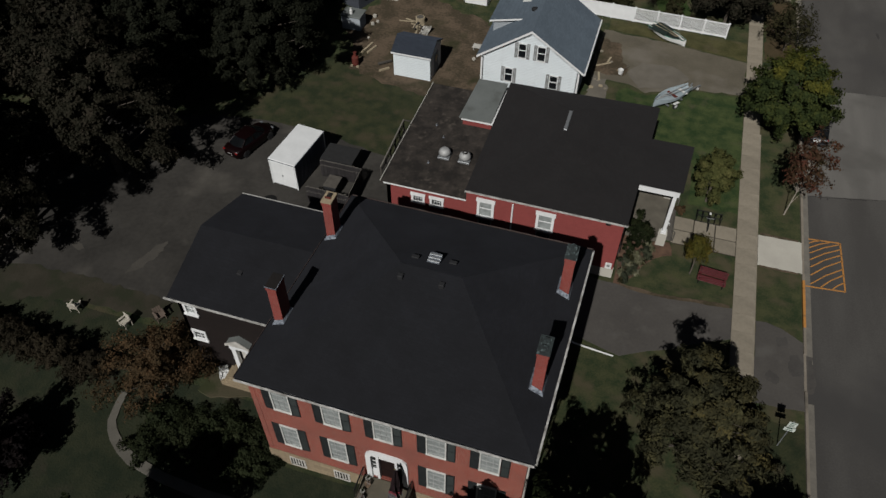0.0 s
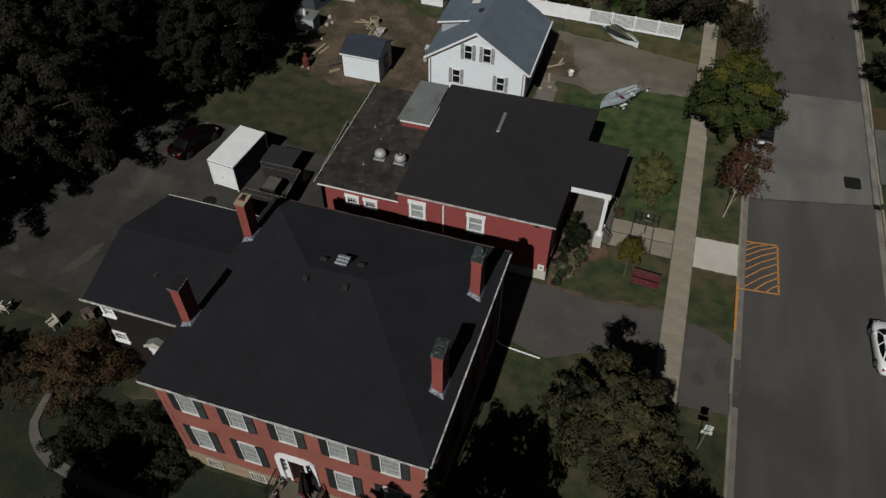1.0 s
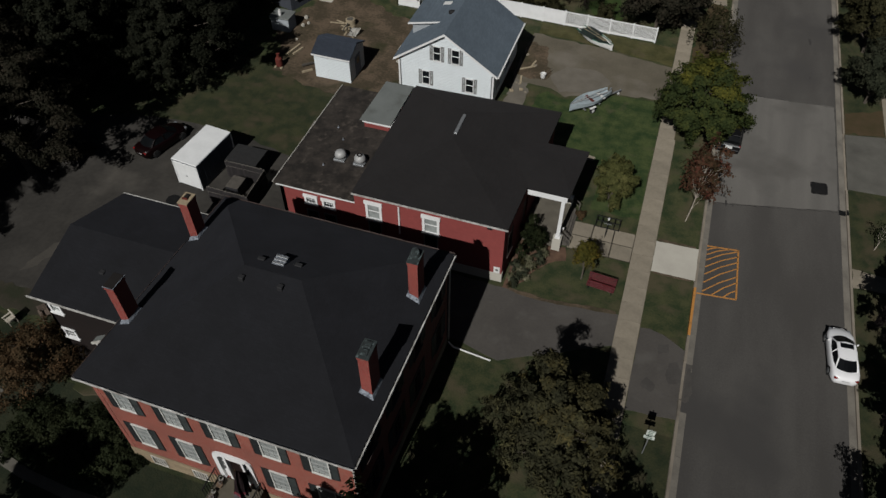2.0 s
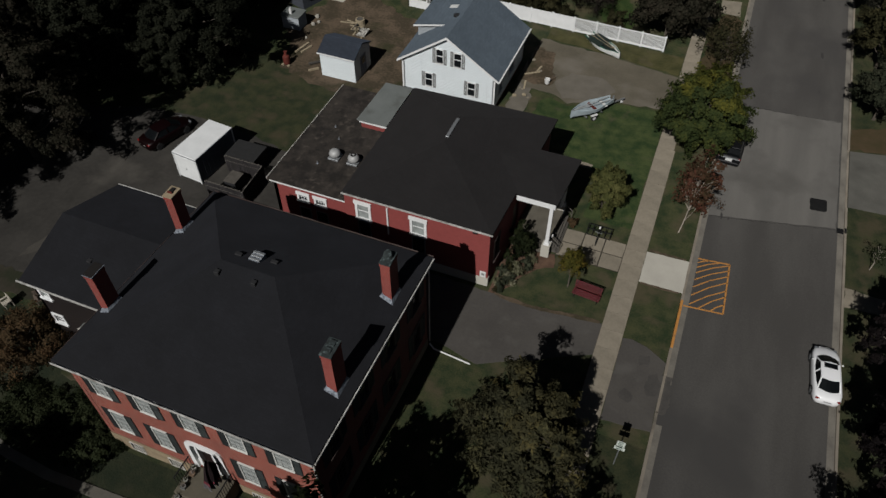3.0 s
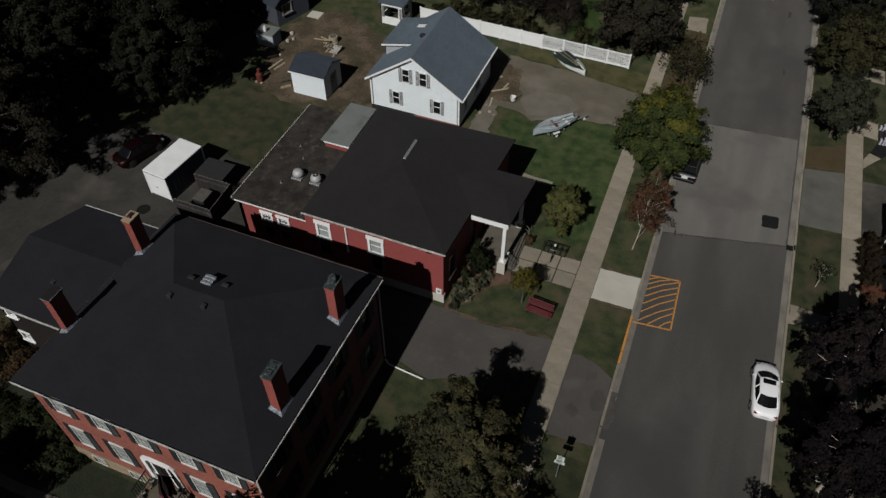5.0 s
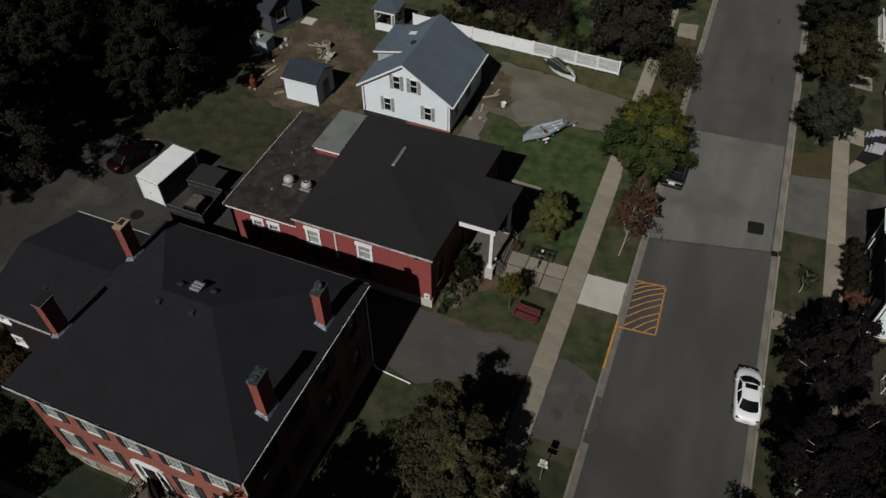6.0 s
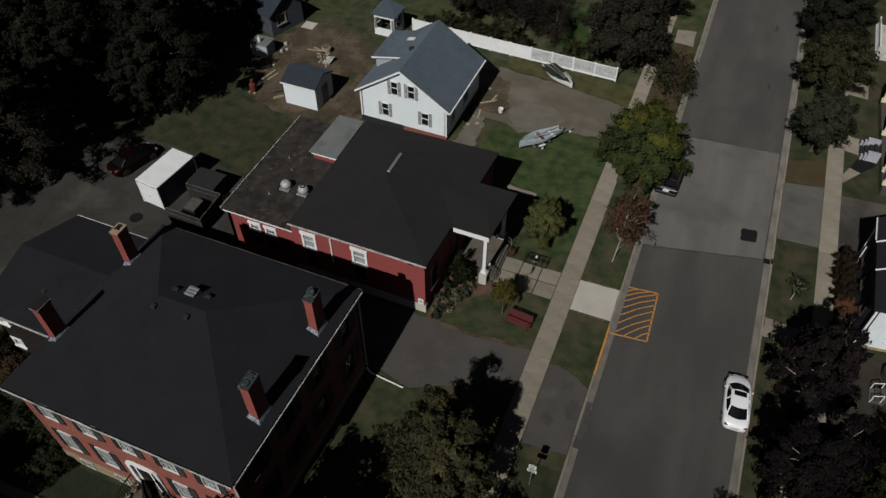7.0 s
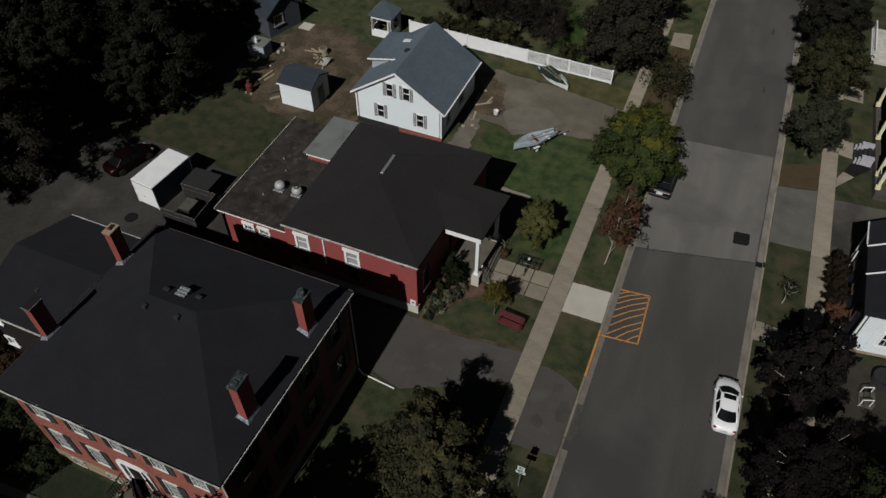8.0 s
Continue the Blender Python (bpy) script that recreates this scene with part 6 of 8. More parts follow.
gaz = thing("garden_kiosk", (-16.6, 52.6, 0), "small white garden kiosk with open windows and grey roof", "garden house")
g0, g1, h0, h1 = -17.98, -15.45, 51.3, 53.6
wall("wall", WHITE, gaz, (g0, h0), (g1, h0), 0, 2.35, [(0.35, 2.0, 0.85, 2.05)], 0.1)
wall("wall", WHITE, gaz, (g1, h0), (g1, h1), 0, 2.35, [(0.4, 1.9, 0.85, 2.05)], 0.1)
wall("wall", WHITE, gaz, (g1, h1), (g0, h1), 0, 2.35, [(0.4, 1.9, 0.85, 2.05)], 0.1)
wall("wall", WHITE, gaz, (g0, h1), (g0, h0), 0, 2.35, [(0.4, 1.9, 0.85, 2.05)], 0.1)
for u in (g0 + 0.2, g1 - 0.35):
    part("shutter", boxes([(u - 0.05, h0 - 0.04, 0.8, u + 0.2, h0 - 0.004, 2.05)]), SHUTTER_GREY, gaz)
gp = [(g0 - 0.15, h0 - 0.15), (g1 + 0.15, h0 - 0.15), (g1 + 0.15, h1 + 0.15), (g0 - 0.15, h1 + 0.15)]
part("roof", solid([(x, y, 2.35) for x, y in gp] + [(x, y, 2.45) for x, y in gp] + [(-16.8, 52.45, 3.75), (-16.65, 52.45, 3.75)], [(3, 2, 1, 0), (0, 1, 5, 4), (1, 2, 6, 5), (2, 3, 7, 6), (3, 0, 4, 7), (4, 5, 9, 8), (5, 6, 9), (6, 7, 8, 9), (7, 4, 8)]), SHINGLE_BLUE, gaz)
part("bench", boxes([(g0 + 0.2, h1 - 0.6, 0.4, g1 - 0.2, h1 - 0.15, 0.48)]), OLDWOOD, gaz)

# Tree shade is put into the dark siding, roof and window trim here.
grey = thing("grey_outbuilding", (-29.7, 49.6, 0), "gabled outbuilding under the trees, siding and roof darkened for their shade", "outbuilding")
gA, gB, gC, gD = (-27.6, 46.6), (-26.2, 50.6), (-31.9, 52.6), (-33.3, 48.6)
ghole = (0.75, 1.95, 1.0, 2.1)
wall("wall", SIDING_SHADED, grey, gD, gA, -0.1, 2.5, (), 0.12)
wall("wall", SIDING_SHADED, grey, gA, gB, -0.1, 2.5, [ghole], 0.12)
window(grey, gA, gB, ghole, 2, 1, frame_mat=SHUTTER_GREY, casing=0.06)
wall("wall", SIDING_SHADED, grey, gB, gC, -0.1, 2.5, (), 0.12)
wall("wall", SIDING_SHADED, grey, gC, gD, -0.1, 2.5, (), 0.12)
gm_ = along(gA, gB)
for v in (0.0, 5.92):
    bm = bmesh.new()
    loft(bm, [[gm_ @ Vector((0.0, w, 2.5)), gm_ @ Vector((4.24, w, 2.5)), gm_ @ Vector((2.12, w, 4.0))] for w in (v, v + 0.12)])
    part("gable", bm, SIDING_SHADED, grey)
bm = bmesh.new()
loft(bm, [[gm_ @ Vector((u, w, z)) for u, z in ((-0.35, 2.42), (2.12, 4.17), (4.59, 2.42), (4.59, 2.28), (2.12, 4.03), (-0.35, 2.28))] for w in (-0.3, 6.3)])
part("roof", bm, SHINGLE_SHED, grey, "shingle roof in a dark slate-grey that stands for tree shade")
lone("step_slab", boxes([(-25.9, 49.4, -0.05, -24.5, 50.7, 0.06)], soft=0.02), CONC, "pale concrete slab before the outbuilding", "slab")
grey2 = thing("storage_locker", (-26.8, 43.6, 0), "grey garden storage box with a pale lid", "storage box")
part("body", boxes([(-27.9, 42.9, 0, -26.0, 44.4, 1.35)], soft=0.03), SIDING_GREY, grey2)
part("lid", boxes([(-28.0, 42.8, 1.35, -25.9, 44.5, 1.47)], soft=0.03), GREYROOF, grey2)
gb = thing("gas_bottle", (-27.0, 43.3, 1.47), "small white gas bottle standing on a storage box", "gas bottle")
part("bottle", turned([(0.12, 0), (0.15, 0.05), (0.15, 0.42), (0.09, 0.52), (0.04, 0.54)], 14, (-27.0, 43.3, 1.47)), PLASTIC, gb)
part("collar", turned([(0.08, 0.54), (0.08, 0.64)], 12, (-27.0, 43.3, 1.47)), PLASTIC, gb)

# fence of white vinyl panels
fence = thing("white_fence", (-3, 53, 0), "tall white vinyl fence with posts and caps", "fence")
fy = lambda x: 53.3 - 0.028 * (x + 14.3)
k = 10
for i in range(k):
    x0, x1 = -14.3 + 2.225 * i, -14.3 + 2.225 * (i + 1)
    y0, y1 = fy(x0), fy(x1)
    mm = along((x0, y0), (x1, y1))
    if i < 6:
        p_ = part("panel", boxes([(0.06, -0.02, 0.12, 2.165, 0.02, 1.42)], mm), WHITE, fence)
    else:
        p_ = part("kick_rail", boxes([(0.06, -0.03, 0.161, 2.165, 0.03, 0.24)], mm), WHITE, fence)
        for j in range(20):
            part("picket", boxes([(0.08 + j * 0.104, -0.012, 0.12, 0.14 + j * 0.104, 0.012, 1.42)], mm), WHITE, fence)
    part("rail", boxes([(0.06, -0.04, 0.06, 2.165, 0.04, 0.16)], mm), WHITE, p_)
    part("rail", boxes([(0.06, -0.04, 1.42, 2.165, 0.04, 1.5)], mm), WHITE, p_)
for i in range(k + 1):
    x = -14.3 + 2.225 * i
    p_ = part("post", boxes([(x - 0.065, fy(x) - 0.065, -0.1, x + 0.065, fy(x) + 0.065, 1.54)]), WHITE, fence)
    part("cap", solid([(x - 0.09, fy(x) - 0.09, 1.54), (x + 0.09, fy(x) - 0.09, 1.54), (x + 0.09, fy(x) + 0.09, 1.54), (x - 0.09, fy(x) + 0.09, 1.54), (x, fy(x), 1.64)], [(3, 2, 1, 0), (0, 1, 4), (1, 2, 4), (2, 3, 4), (3, 0, 4)]), WHITE, p_)

# ---- lot: storage container, bin enclosure ----
con = thing("storage_container", (0, 0, 0), "white sheet-metal storage container on the asphalt", "container")
c0, c1, d0, d1 = 0.0, 2.3, 0.0, 4.47
part("body", boxes([(c0 + 0.05, d0 + 0.05, 0.06, c1 - 0.06, d1 - 0.05, 2.38)]), CAN, con)
part("roof", boxes([(c0, d0, 2.38, c1, d1, 2.5)], soft=0.03), CAN, con, "white roof panel")
for x, y in ((c0 + 0.01, d0 + 0.01), (c1 - 0.11, d0 + 0.01), (c0 + 0.01, d1 - 0.11), (c1 - 0.11, d1 - 0.11)):
    part("corner_post", boxes([(x, y, 0.0, x + 0.1, y + 0.1, 2.38)]), CAN, con)
part("door", boxes([(c0 + 0.14, d0 + 0.02, 0.15, c0 + 1.042, d0 + 0.046, 2.22)]), CAN, con)
part("door", boxes([(c0 + 1.048, d0 + 0.02, 0.15, c1 - 0.14, d0 + 0.046, 2.22)]), CAN, con)
part("latch", boxes([(c0 + 1.0, d0 + 0.0, 1.0, c0 + 1.1, d0 + 0.019, 1.1)]), STEEL, con)
# Ribs and panel are blue-grey to hold the shade of the east side.
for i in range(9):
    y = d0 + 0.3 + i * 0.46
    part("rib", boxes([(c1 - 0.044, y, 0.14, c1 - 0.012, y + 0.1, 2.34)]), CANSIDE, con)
part("side_panel", boxes([(c1 - 0.049, d0 + 0.13, 0.1, c1 - 0.03, d1 - 0.13, 2.37)]), CANSIDE, con, "side panel in a blue-grey that stands for shade")
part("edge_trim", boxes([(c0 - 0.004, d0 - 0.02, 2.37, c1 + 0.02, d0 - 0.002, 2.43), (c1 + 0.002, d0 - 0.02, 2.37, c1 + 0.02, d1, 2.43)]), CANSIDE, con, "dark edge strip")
part("skid", boxes([(c0 + 0.1, d0 + 0.1, -0.02, c0 + 0.25, d1 - 0.1, 0.06), (c1 - 0.25, d0 + 0.1, -0.02, c1 - 0.1, d1 - 0.1, 0.06)]), BLACKMETAL, con)
con.location, con.rotation_euler = (-24.48, 20.77, 0.0), (0, 0, radians(-5.5))

enc = thing("bin_enclosure", (-19.3, 21, 0), "dark stained board fence round a waste bin", "fence")
rr = random.Random(8)


def board_run(p0, p1, h, parent, material):
    mm, w = along(p0, p1), math.dist(p0, p1)
    n = int(w / 0.16)
    for i in range(n):
        u = w * i / n
        hh_ = h + 0.09 * abs(math.sin(i * math.pi / 2 * 0.9)) + rr.uniform(-0.01, 0.01)
        bm = boxes([(u + 0.01, -0.012, 0.02, u + w / n - 0.015, 0.012, hh_ - 0.06)], mm)
        part("board", bm, material, parent)
        part("board_tip", boxes([(u + 0.03, -0.014, hh_ - 0.07, u + w / n - 0.035, 0.014, hh_)], mm), OLDWOOD_PALE, parent)
        # Pale squares added for a row of light dots below the tips.
        part("pale_dot", boxes([(u + 0.05, -0.03, hh_ - 0.55, u + w / n - 0.055, -0.013, hh_ - 0.47)], mm), OLDWOOD_PALE, parent)
    for z in (0.4, h - 0.35):
        part("rail", boxes([(0, 0.012, z, w, 0.05, z + 0.09)], mm), material, parent)
    for u in (0, w / 2, w - 0.09):
        part("post", boxes([(u, 0.012, -0.05, u + 0.09, 0.1, h - 0.02)], mm), material, parent)


board_run((-21.0, 19.65), (-17.6, 19.6), 1.62, enc, DARKWOOD)
board_run((-17.6, 19.6), (-17.75, 22.65), 1.62, enc, DARKWOOD)
board_run((-21.2, 22.65), (-17.8, 22.67), 1.62, enc, DARKWOOD)
binn = thing("waste_bin", (-19.5, 21.1, 0), "dark steel waste bin with a grey lid", "waste bin")
part("body", boxes([(-20.1, 20.65, 0.1, -19.1, 21.95, 1.0)], soft=0.03), TARP, binn)
part("lid", boxes([(-20.12, 20.63, 1.0, -19.08, 21.97, 1.06)], soft=0.02), OLDWOOD, binn)
for x in (-20.05, -19.23):
    for y in (20.75, 21.8):
        part("wheel", rods([((x, y, 0.06), (x + 0.08, y, 0.06), 0.06)], 10), RUBBER, binn)
cov = thing("covered_bin", (-20.0, 23.9, 0), "large dark bin with a rounded cover", "waste bin")
part("body", boxes([(-21.2, 22.9, 0.05, -18.8, 25.0, 1.25)], soft=0.05), RUBBER, cov)
bm = bmesh.new()
loft(bm, [[(x, 23.95 + 1.1 * math.cos(a), 1.2 + 0.32 * min(1.0, 2.4 * math.sin(a))) for a in [math.pi * i / 10 for i in range(11)]] for x in (-21.3, -18.7)])
part("cover", bm, RUBBER, cov)
lone("manhole_ring", slab([(-23.85 + 0.55 * math.cos(i * math.pi / 10) * (1 + 0.06 * math.sin(i * 2.3)), 18.95 + 0.55 * math.sin(i * math.pi / 10)) for i in range(20)], -0.05, 0.02), PATCHY, "dark round oil-stained cover in the asphalt", "cover")


# ---- vehicles ----
def ringat(y, hw, z0, z1, r=0.14, tuck=0.06):
    return [(-hw + tuck, y, z0), (-hw, y, z0 + 0.2), (-hw, y, z1 - r), (-hw + r * 0.5, y, z1 - r * 0.25), (-hw + r * 1.5, y, z1), (0, y, z1 + 0.02), (hw - r * 1.5, y, z1), (hw - r * 0.5, y, z1 - r * 0.25), (hw, y, z1 - r), (hw, y, z0 + 0.2), (hw - tuck, y, z0)]


def sedan(at, rz, paint, label, tall=0.0, name="car", sunroof=True, size=1.0, rims=None):
    """A four-door car with its nose along +y; parts: body, glasshouse, roof, lamps, wheels."""
    root = thing(name, (0, 0, 0), label, "car")
    bm = bmesh.new()
    loft(bm, [ringat(-2.3, 0.5, 0.4, 0.74), ringat(-2.24, 0.68, 0.32, 0.86), ringat(-2.08, 0.8, 0.25, 0.95), ringat(-1.7, 0.87, 0.2, 1.0), ringat(-1.0, 0.9, 0.18, 0.98), ringat(0.0, 0.9, 0.18, 0.96), ringat(0.9, 0.89, 0.18, 0.94), ringat(1.4, 0.87, 0.2, 0.88), ringat(1.75, 0.8, 0.23, 0.8), ringat(2.0, 0.69, 0.27, 0.71), ringat(2.18, 0.52, 0.32, 0.62), ringat(2.28, 0.3, 0.38, 0.54)])
    for f in bm.faces:
        f.smooth = True
    body = part("body", bm, paint, root)
    gz0, top = 0.93, 1.44 + tall
    # the glass is bowed: its middle runs ahead of its sides at the front and behind them at the back
    sec = [(-1.6, 0.68, 0.64, gz0, gz0 + 0.03, -0.2), (-0.95, 0.78, 0.57, gz0, top - 0.05, -0.12), (-0.2, 0.8, 0.58, gz0, top, 0.0), (0.3, 0.79, 0.57, gz0, top - 0.04, 0.12), (1.08, 0.72, 0.68, gz0 - 0.04, gz0 - 0.01, 0.26)]
    bm = bmesh.new()
    loft(bm, [[(-b, y, z0)] + [(t_ * f, y + bow * (1 - f * f), z1 + 0.02 * (1 - f * f)) for f in (-1, -0.75, -0.4, 0, 0.4, 0.75, 1)] + [(b, y, z0)] for y, b, t_, z0, z1, bow in sec])
    part("glasshouse", bm, CARGLASS, root, "dark tinted windows")
    bm = bmesh.new()
    loft(bm, [[(-w, y, z)] + [(w * f, y + bow * (1 - f * f), z + 0.035 + 0.018 * (1 - f * f)) for f in (-0.9, -0.5, 0, 0.5, 0.9)] + [(w, y, z)] for y, w, z, bow in ((-0.97, 0.58, top - 0.06, -0.12), (-0.6, 0.59, top - 0.02, 0.0), (-0.2, 0.6, top - 0.005, 0.0), (0.31, 0.58, top - 0.045, 0.12))])
    roof = part("roof", bm, paint, root)
    if sunroof:
        part("sunroof", boxes([(-0.42, -0.12, top + 0.036, 0.42, 0.28, top + 0.05)], soft=0.005), CARGLASS, roof)
    for s in (-1, 1):
        pil = rods([((s * 0.57, -0.95, top - 0.06), (s * 0.7, -1.58, gz0 + 0.01), 0.05), ((s * 0.57, 0.3, top - 0.05), (s * 0.71, 1.06, gz0 - 0.03), 0.045), ((s * 0.6, -0.25, top - 0.02), (s * 0.8, -0.25, gz0), 0.04), ((s * 0.57, 0.34, top - 0.04), (s * 0.57, -1.0, top - 0.05), 0.045)])
        part("pillar", pil, paint, roof)
        part("mirror", boxes([(s * 0.88 if s > 0 else -1.0, 0.68, 0.93, 1.0 if s > 0 else -0.88, 0.78, 1.03)], soft=0.025), paint, root)
        part("headlight", boxes([(s * 0.58 - 0.15, 1.9, 0.6, s * 0.58 + 0.13, 2.1, 0.73)], soft=0.03), LAMP_CLEAR, root)
        part("tail_light", boxes([(s * 0.62 - 0.14, -2.25, 0.72, s * 0.62 + 0.12, -2.08, 0.87)], soft=0.03), LAMP_RED, root)
        for y in (-1.36, 1.36):
            wh = part("tyre", rods([((s * 0.72, y, 0.33), (s * 0.92, y, 0.33), 0.33)], 20), RUBBER, root)
            part("rim", rods([((s * 0.8, y, 0.33), (s * 0.93, y, 0.33), 0.21)], 14), rims or STEEL, wh)
    part("plate", boxes([(-0.25, -2.3, 0.6, 0.25, -2.27, 0.72)]), PLASTIC, root)
    root.location, root.rotation_euler, root.scale = at, (0, 0, radians(rz)), (size, size, size)
    return root


sedan((23.88, 20.0, ROAD_Z), 3.6, CAR_WHITE, "white four-door saloon with a sunroof parked at the kerb", size=0.93)
sedan((-28.2, 24.4, 0.0), -16.0, CAR_MAROON, "dark maroon saloon car parked under trees on the lot", sunroof=False, rims=TARP)
truck = thing("black_suv", (0, 0, 0), "black sport utility car with bright rear lamps parked at the kerb", "car")
bm = bmesh.new()
loft(bm, [ringat(-2.3, 0.8, 0.4, 1.0), ringat(-2.2, 0.9, 0.3, 1.1), ringat(-1.0, 0.94, 0.25, 1.12), ringat(0.9, 0.94, 0.25, 1.1), ringat(1.7, 0.9, 0.28, 1.02), ringat(2.2, 0.82, 0.34, 0.92), ringat(2.32, 0.6, 0.4, 0.8)])
part("body", bm, CAR_BLACK, truck)
bm = bmesh.new()
loft(bm, [[(-b, y, 1.06), (-t_, y, z), (0, y, z + 0.03), (t_, y, z), (b, y, 1.06)] for y, b, t_, z in ((-2.2, 0.8, 0.7, 1.4), (-2.0, 0.84, 0.66, 1.74), (0.2, 0.85, 0.66, 1.78), (0.5, 0.84, 0.65, 1.74), (1.2, 0.78, 0.7, 1.1))])
part("glasshouse", bm, CARGLASS, truck)
part("roof", boxes([(-0.64, -1.95, 1.77, 0.64, 0.4, 1.83)], soft=0.02), CAR_BLACK, truck)
part("bumper", boxes([(-0.85, -2.42, 0.45, 0.85, -2.25, 0.7)], soft=0.04), CAR_BLACK, truck)
part("trim_strip", boxes([(-0.82, -2.36, 1.0, 0.82, -2.29, 1.06)], soft=0.01), STEEL, truck, "bright trim strip")
part("plate", boxes([(-0.26, -2.44, 0.82, 0.26, -2.3, 0.98)]), PLASTIC, truck)
for s in (-1, 1):
    part("tail_light", boxes([(s * 0.8 - 0.07, -2.33, 0.98, s * 0.8 + 0.07, -2.22, 1.12)], soft=0.02), LAMP_RED, truck)
    for y in (-1.4, 1.45):
        wh = part("tyre", rods([((s * 0.74, y, 0.37), (s * 0.95, y, 0.37), 0.37)], 18), RUBBER, truck)
        part("rim", rods([((s * 0.82, y, 0.37), (s * 0.96, y, 0.37), 0.24)], 14), STEEL, wh)
truck.location, truck.rotation_euler = (15.75, 40.35, ROAD_Z), (0, 0, radians(-2))


# ---- boats ----
def hull(length, beam, depth, sheer=0.15):
    rings = []
    for i in range(13):
        f = i / 12
        y = -length / 2 + length * f
        w = beam / 2 * max(0.02, (1 - abs(2 * f - 0.85) ** 2.4 / 1.6)) if f > 0.0 else beam * 0.3
        w = beam / 2 * max(0.03, min(0.42 + 1.35 * f, 1.0) * (1 - max(0, (f - 0.45) / 0.55) ** 2.2))
        zt = depth + sheer * (2 * f - 0.8) ** 2
        rings.append([(-w, y, zt), (-w * 0.92, y, depth * 0.45), (-w * 0.5, y, depth * 0.08), (0, y, 0.0), (w * 0.5, y, depth * 0.08), (w * 0.92, y, depth * 0.45), (w, y, zt), (w * 0.86, y, zt), (w * 0.7, y, zt - depth * 0.5), (0, y, zt - depth * 0.62), (-w * 0.7, y, zt - depth * 0.5), (-w * 0.86, y, zt)])
    bm = bmesh.new()
    return loft(bm, rings)


boat = thing("sailing_dinghy", (0, 0, 0), "pale blue-grey sailing dinghy resting on a road trailer", "boat")
bm = hull(4.4, 1.45, 0.55)
bmesh.ops.translate(bm, vec=(0, 0, 0.42), verts=bm.verts[:])
part("hull", bm, BOATPAINT, boat)
part("foredeck", solid([(-0.55, 0.6, 0.94), (0.55, 0.6, 0.94), (0, 2.15, 1.1), (-0.5, 0.6, 0.99), (0.5, 0.6, 0.99), (0, 2.1, 1.15)], [(2, 1, 0), (3, 4, 5), (0, 1, 4, 3), (1, 2, 5, 4), (2, 0, 3, 5)]), BOATPAINT, boat)
part("thwart", boxes([(-0.66, -0.2, 0.8, 0.66, 0.05, 0.85)]), RUST, boat)
part("spar", rods([((-0.25, -2.0, 1.02), (-0.05, 2.1, 1.2), 0.04), ((0.2, -2.0, 1.0), (0.1, 1.4, 1.12), 0.035)]), ALU, boat)
part("thwart", boxes([(-0.6, -1.3, 0.78, 0.6, -1.05, 0.83)]), BOATWHITE, boat)
boat.location, boat.rotation_euler = (3.85, 40.6, 0.0), (0, 0, radians(-39 + 180))
trailer = thing("boat_trailer", (0, 0, 0), "galvanised boat trailer with small wheels", "trailer")
part("beam", boxes([(-0.05, -1.6, 0.32, 0.05, 3.7, 0.42), (-0.6, -0.9, 0.3, 0.6, -0.8, 0.4), (-0.6, 0.7, 0.3, 0.6, 0.8, 0.42)]), STEEL, trailer)
part("winch_post", boxes([(-0.05, 2.3, 0.4, 0.05, 2.42, 1.1)]), STEEL, trailer)
part("jockey_wheel", rods([((0.0, 3.4, 0.12), (0.08, 3.4, 0.12), 0.12)], 12), PLASTIC, trailer)
part("axle", rods([((-0.8, -0.3, 0.27), (0.8, -0.3, 0.27), 0.03)]), STEEL, trailer)
for s in (-1, 1):
    wh = part("tyre", rods([((s * 0.78, -0.3, 0.27), (s * 0.93, -0.3, 0.27), 0.27)], 16), RUBBER, trailer)
    part("rim", rods([((s * 0.8, -0.3, 0.27), (s * 0.94, -0.3, 0.27), 0.15)], 12), PLASTIC, wh)
    part("mudguard", boxes([(s * 0.86 - 0.12, -0.62, 0.56, s * 0.86 + 0.12, 0.02, 0.6)], soft=0.015), BOATWHITE, trailer)
trailer.location, trailer.rotation_euler = (3.85, 40.6, 0.0), (0, 0, radians(-39))
b2 = thing("rowing_boat", (0, 0, 0), "white rowing boat with green gunwales lying by the fence", "boat")
part("hull", hull(4.2, 1.6, 0.5), BOATWHITE, b2)
part("floor", solid([(-0.42, -1.95, 0.3), (0.42, -1.95, 0.3), (0.5, 0.3, 0.3), (0.1, 1.6, 0.32), (-0.1, 1.6, 0.32), (-0.5, 0.3, 0.3), (-0.5, -1.95, 0.47), (0.5, -1.95, 0.47), (0.56, 0.3, 0.45), (0.12, 1.6, 0.47), (-0.12, 1.6, 0.47), (-0.56, 0.3, 0.45)], [(6, 7, 8, 9, 10, 11), (5, 4, 3, 2, 1, 0), (0, 1, 7, 6), (1, 2, 8, 7), (2, 3, 9, 8), (3, 4, 10, 9), (4, 5, 11, 10), (5, 0, 6, 11)]), BOATDARK, b2, "dark green boat floor")
for s in (-1, 1):
    part("gunwale", rods([((s * 0.5, -2.1, 0.58), (s * 0.66, -0.5, 0.53), 0.05), ((s * 0.66, -0.5, 0.53), (s * 0.56, 0.9, 0.53), 0.05), ((s * 0.56, 0.9, 0.53), (s * 0.1, 2.0, 0.66), 0.045)]), BOATGREEN, b2, "green gunwale")
for y in (-1.5, -0.5):
    part("thwart", boxes([(-0.58, y, 0.46, 0.58, y + 0.28, 0.52)]), BOATGREEN, b2)
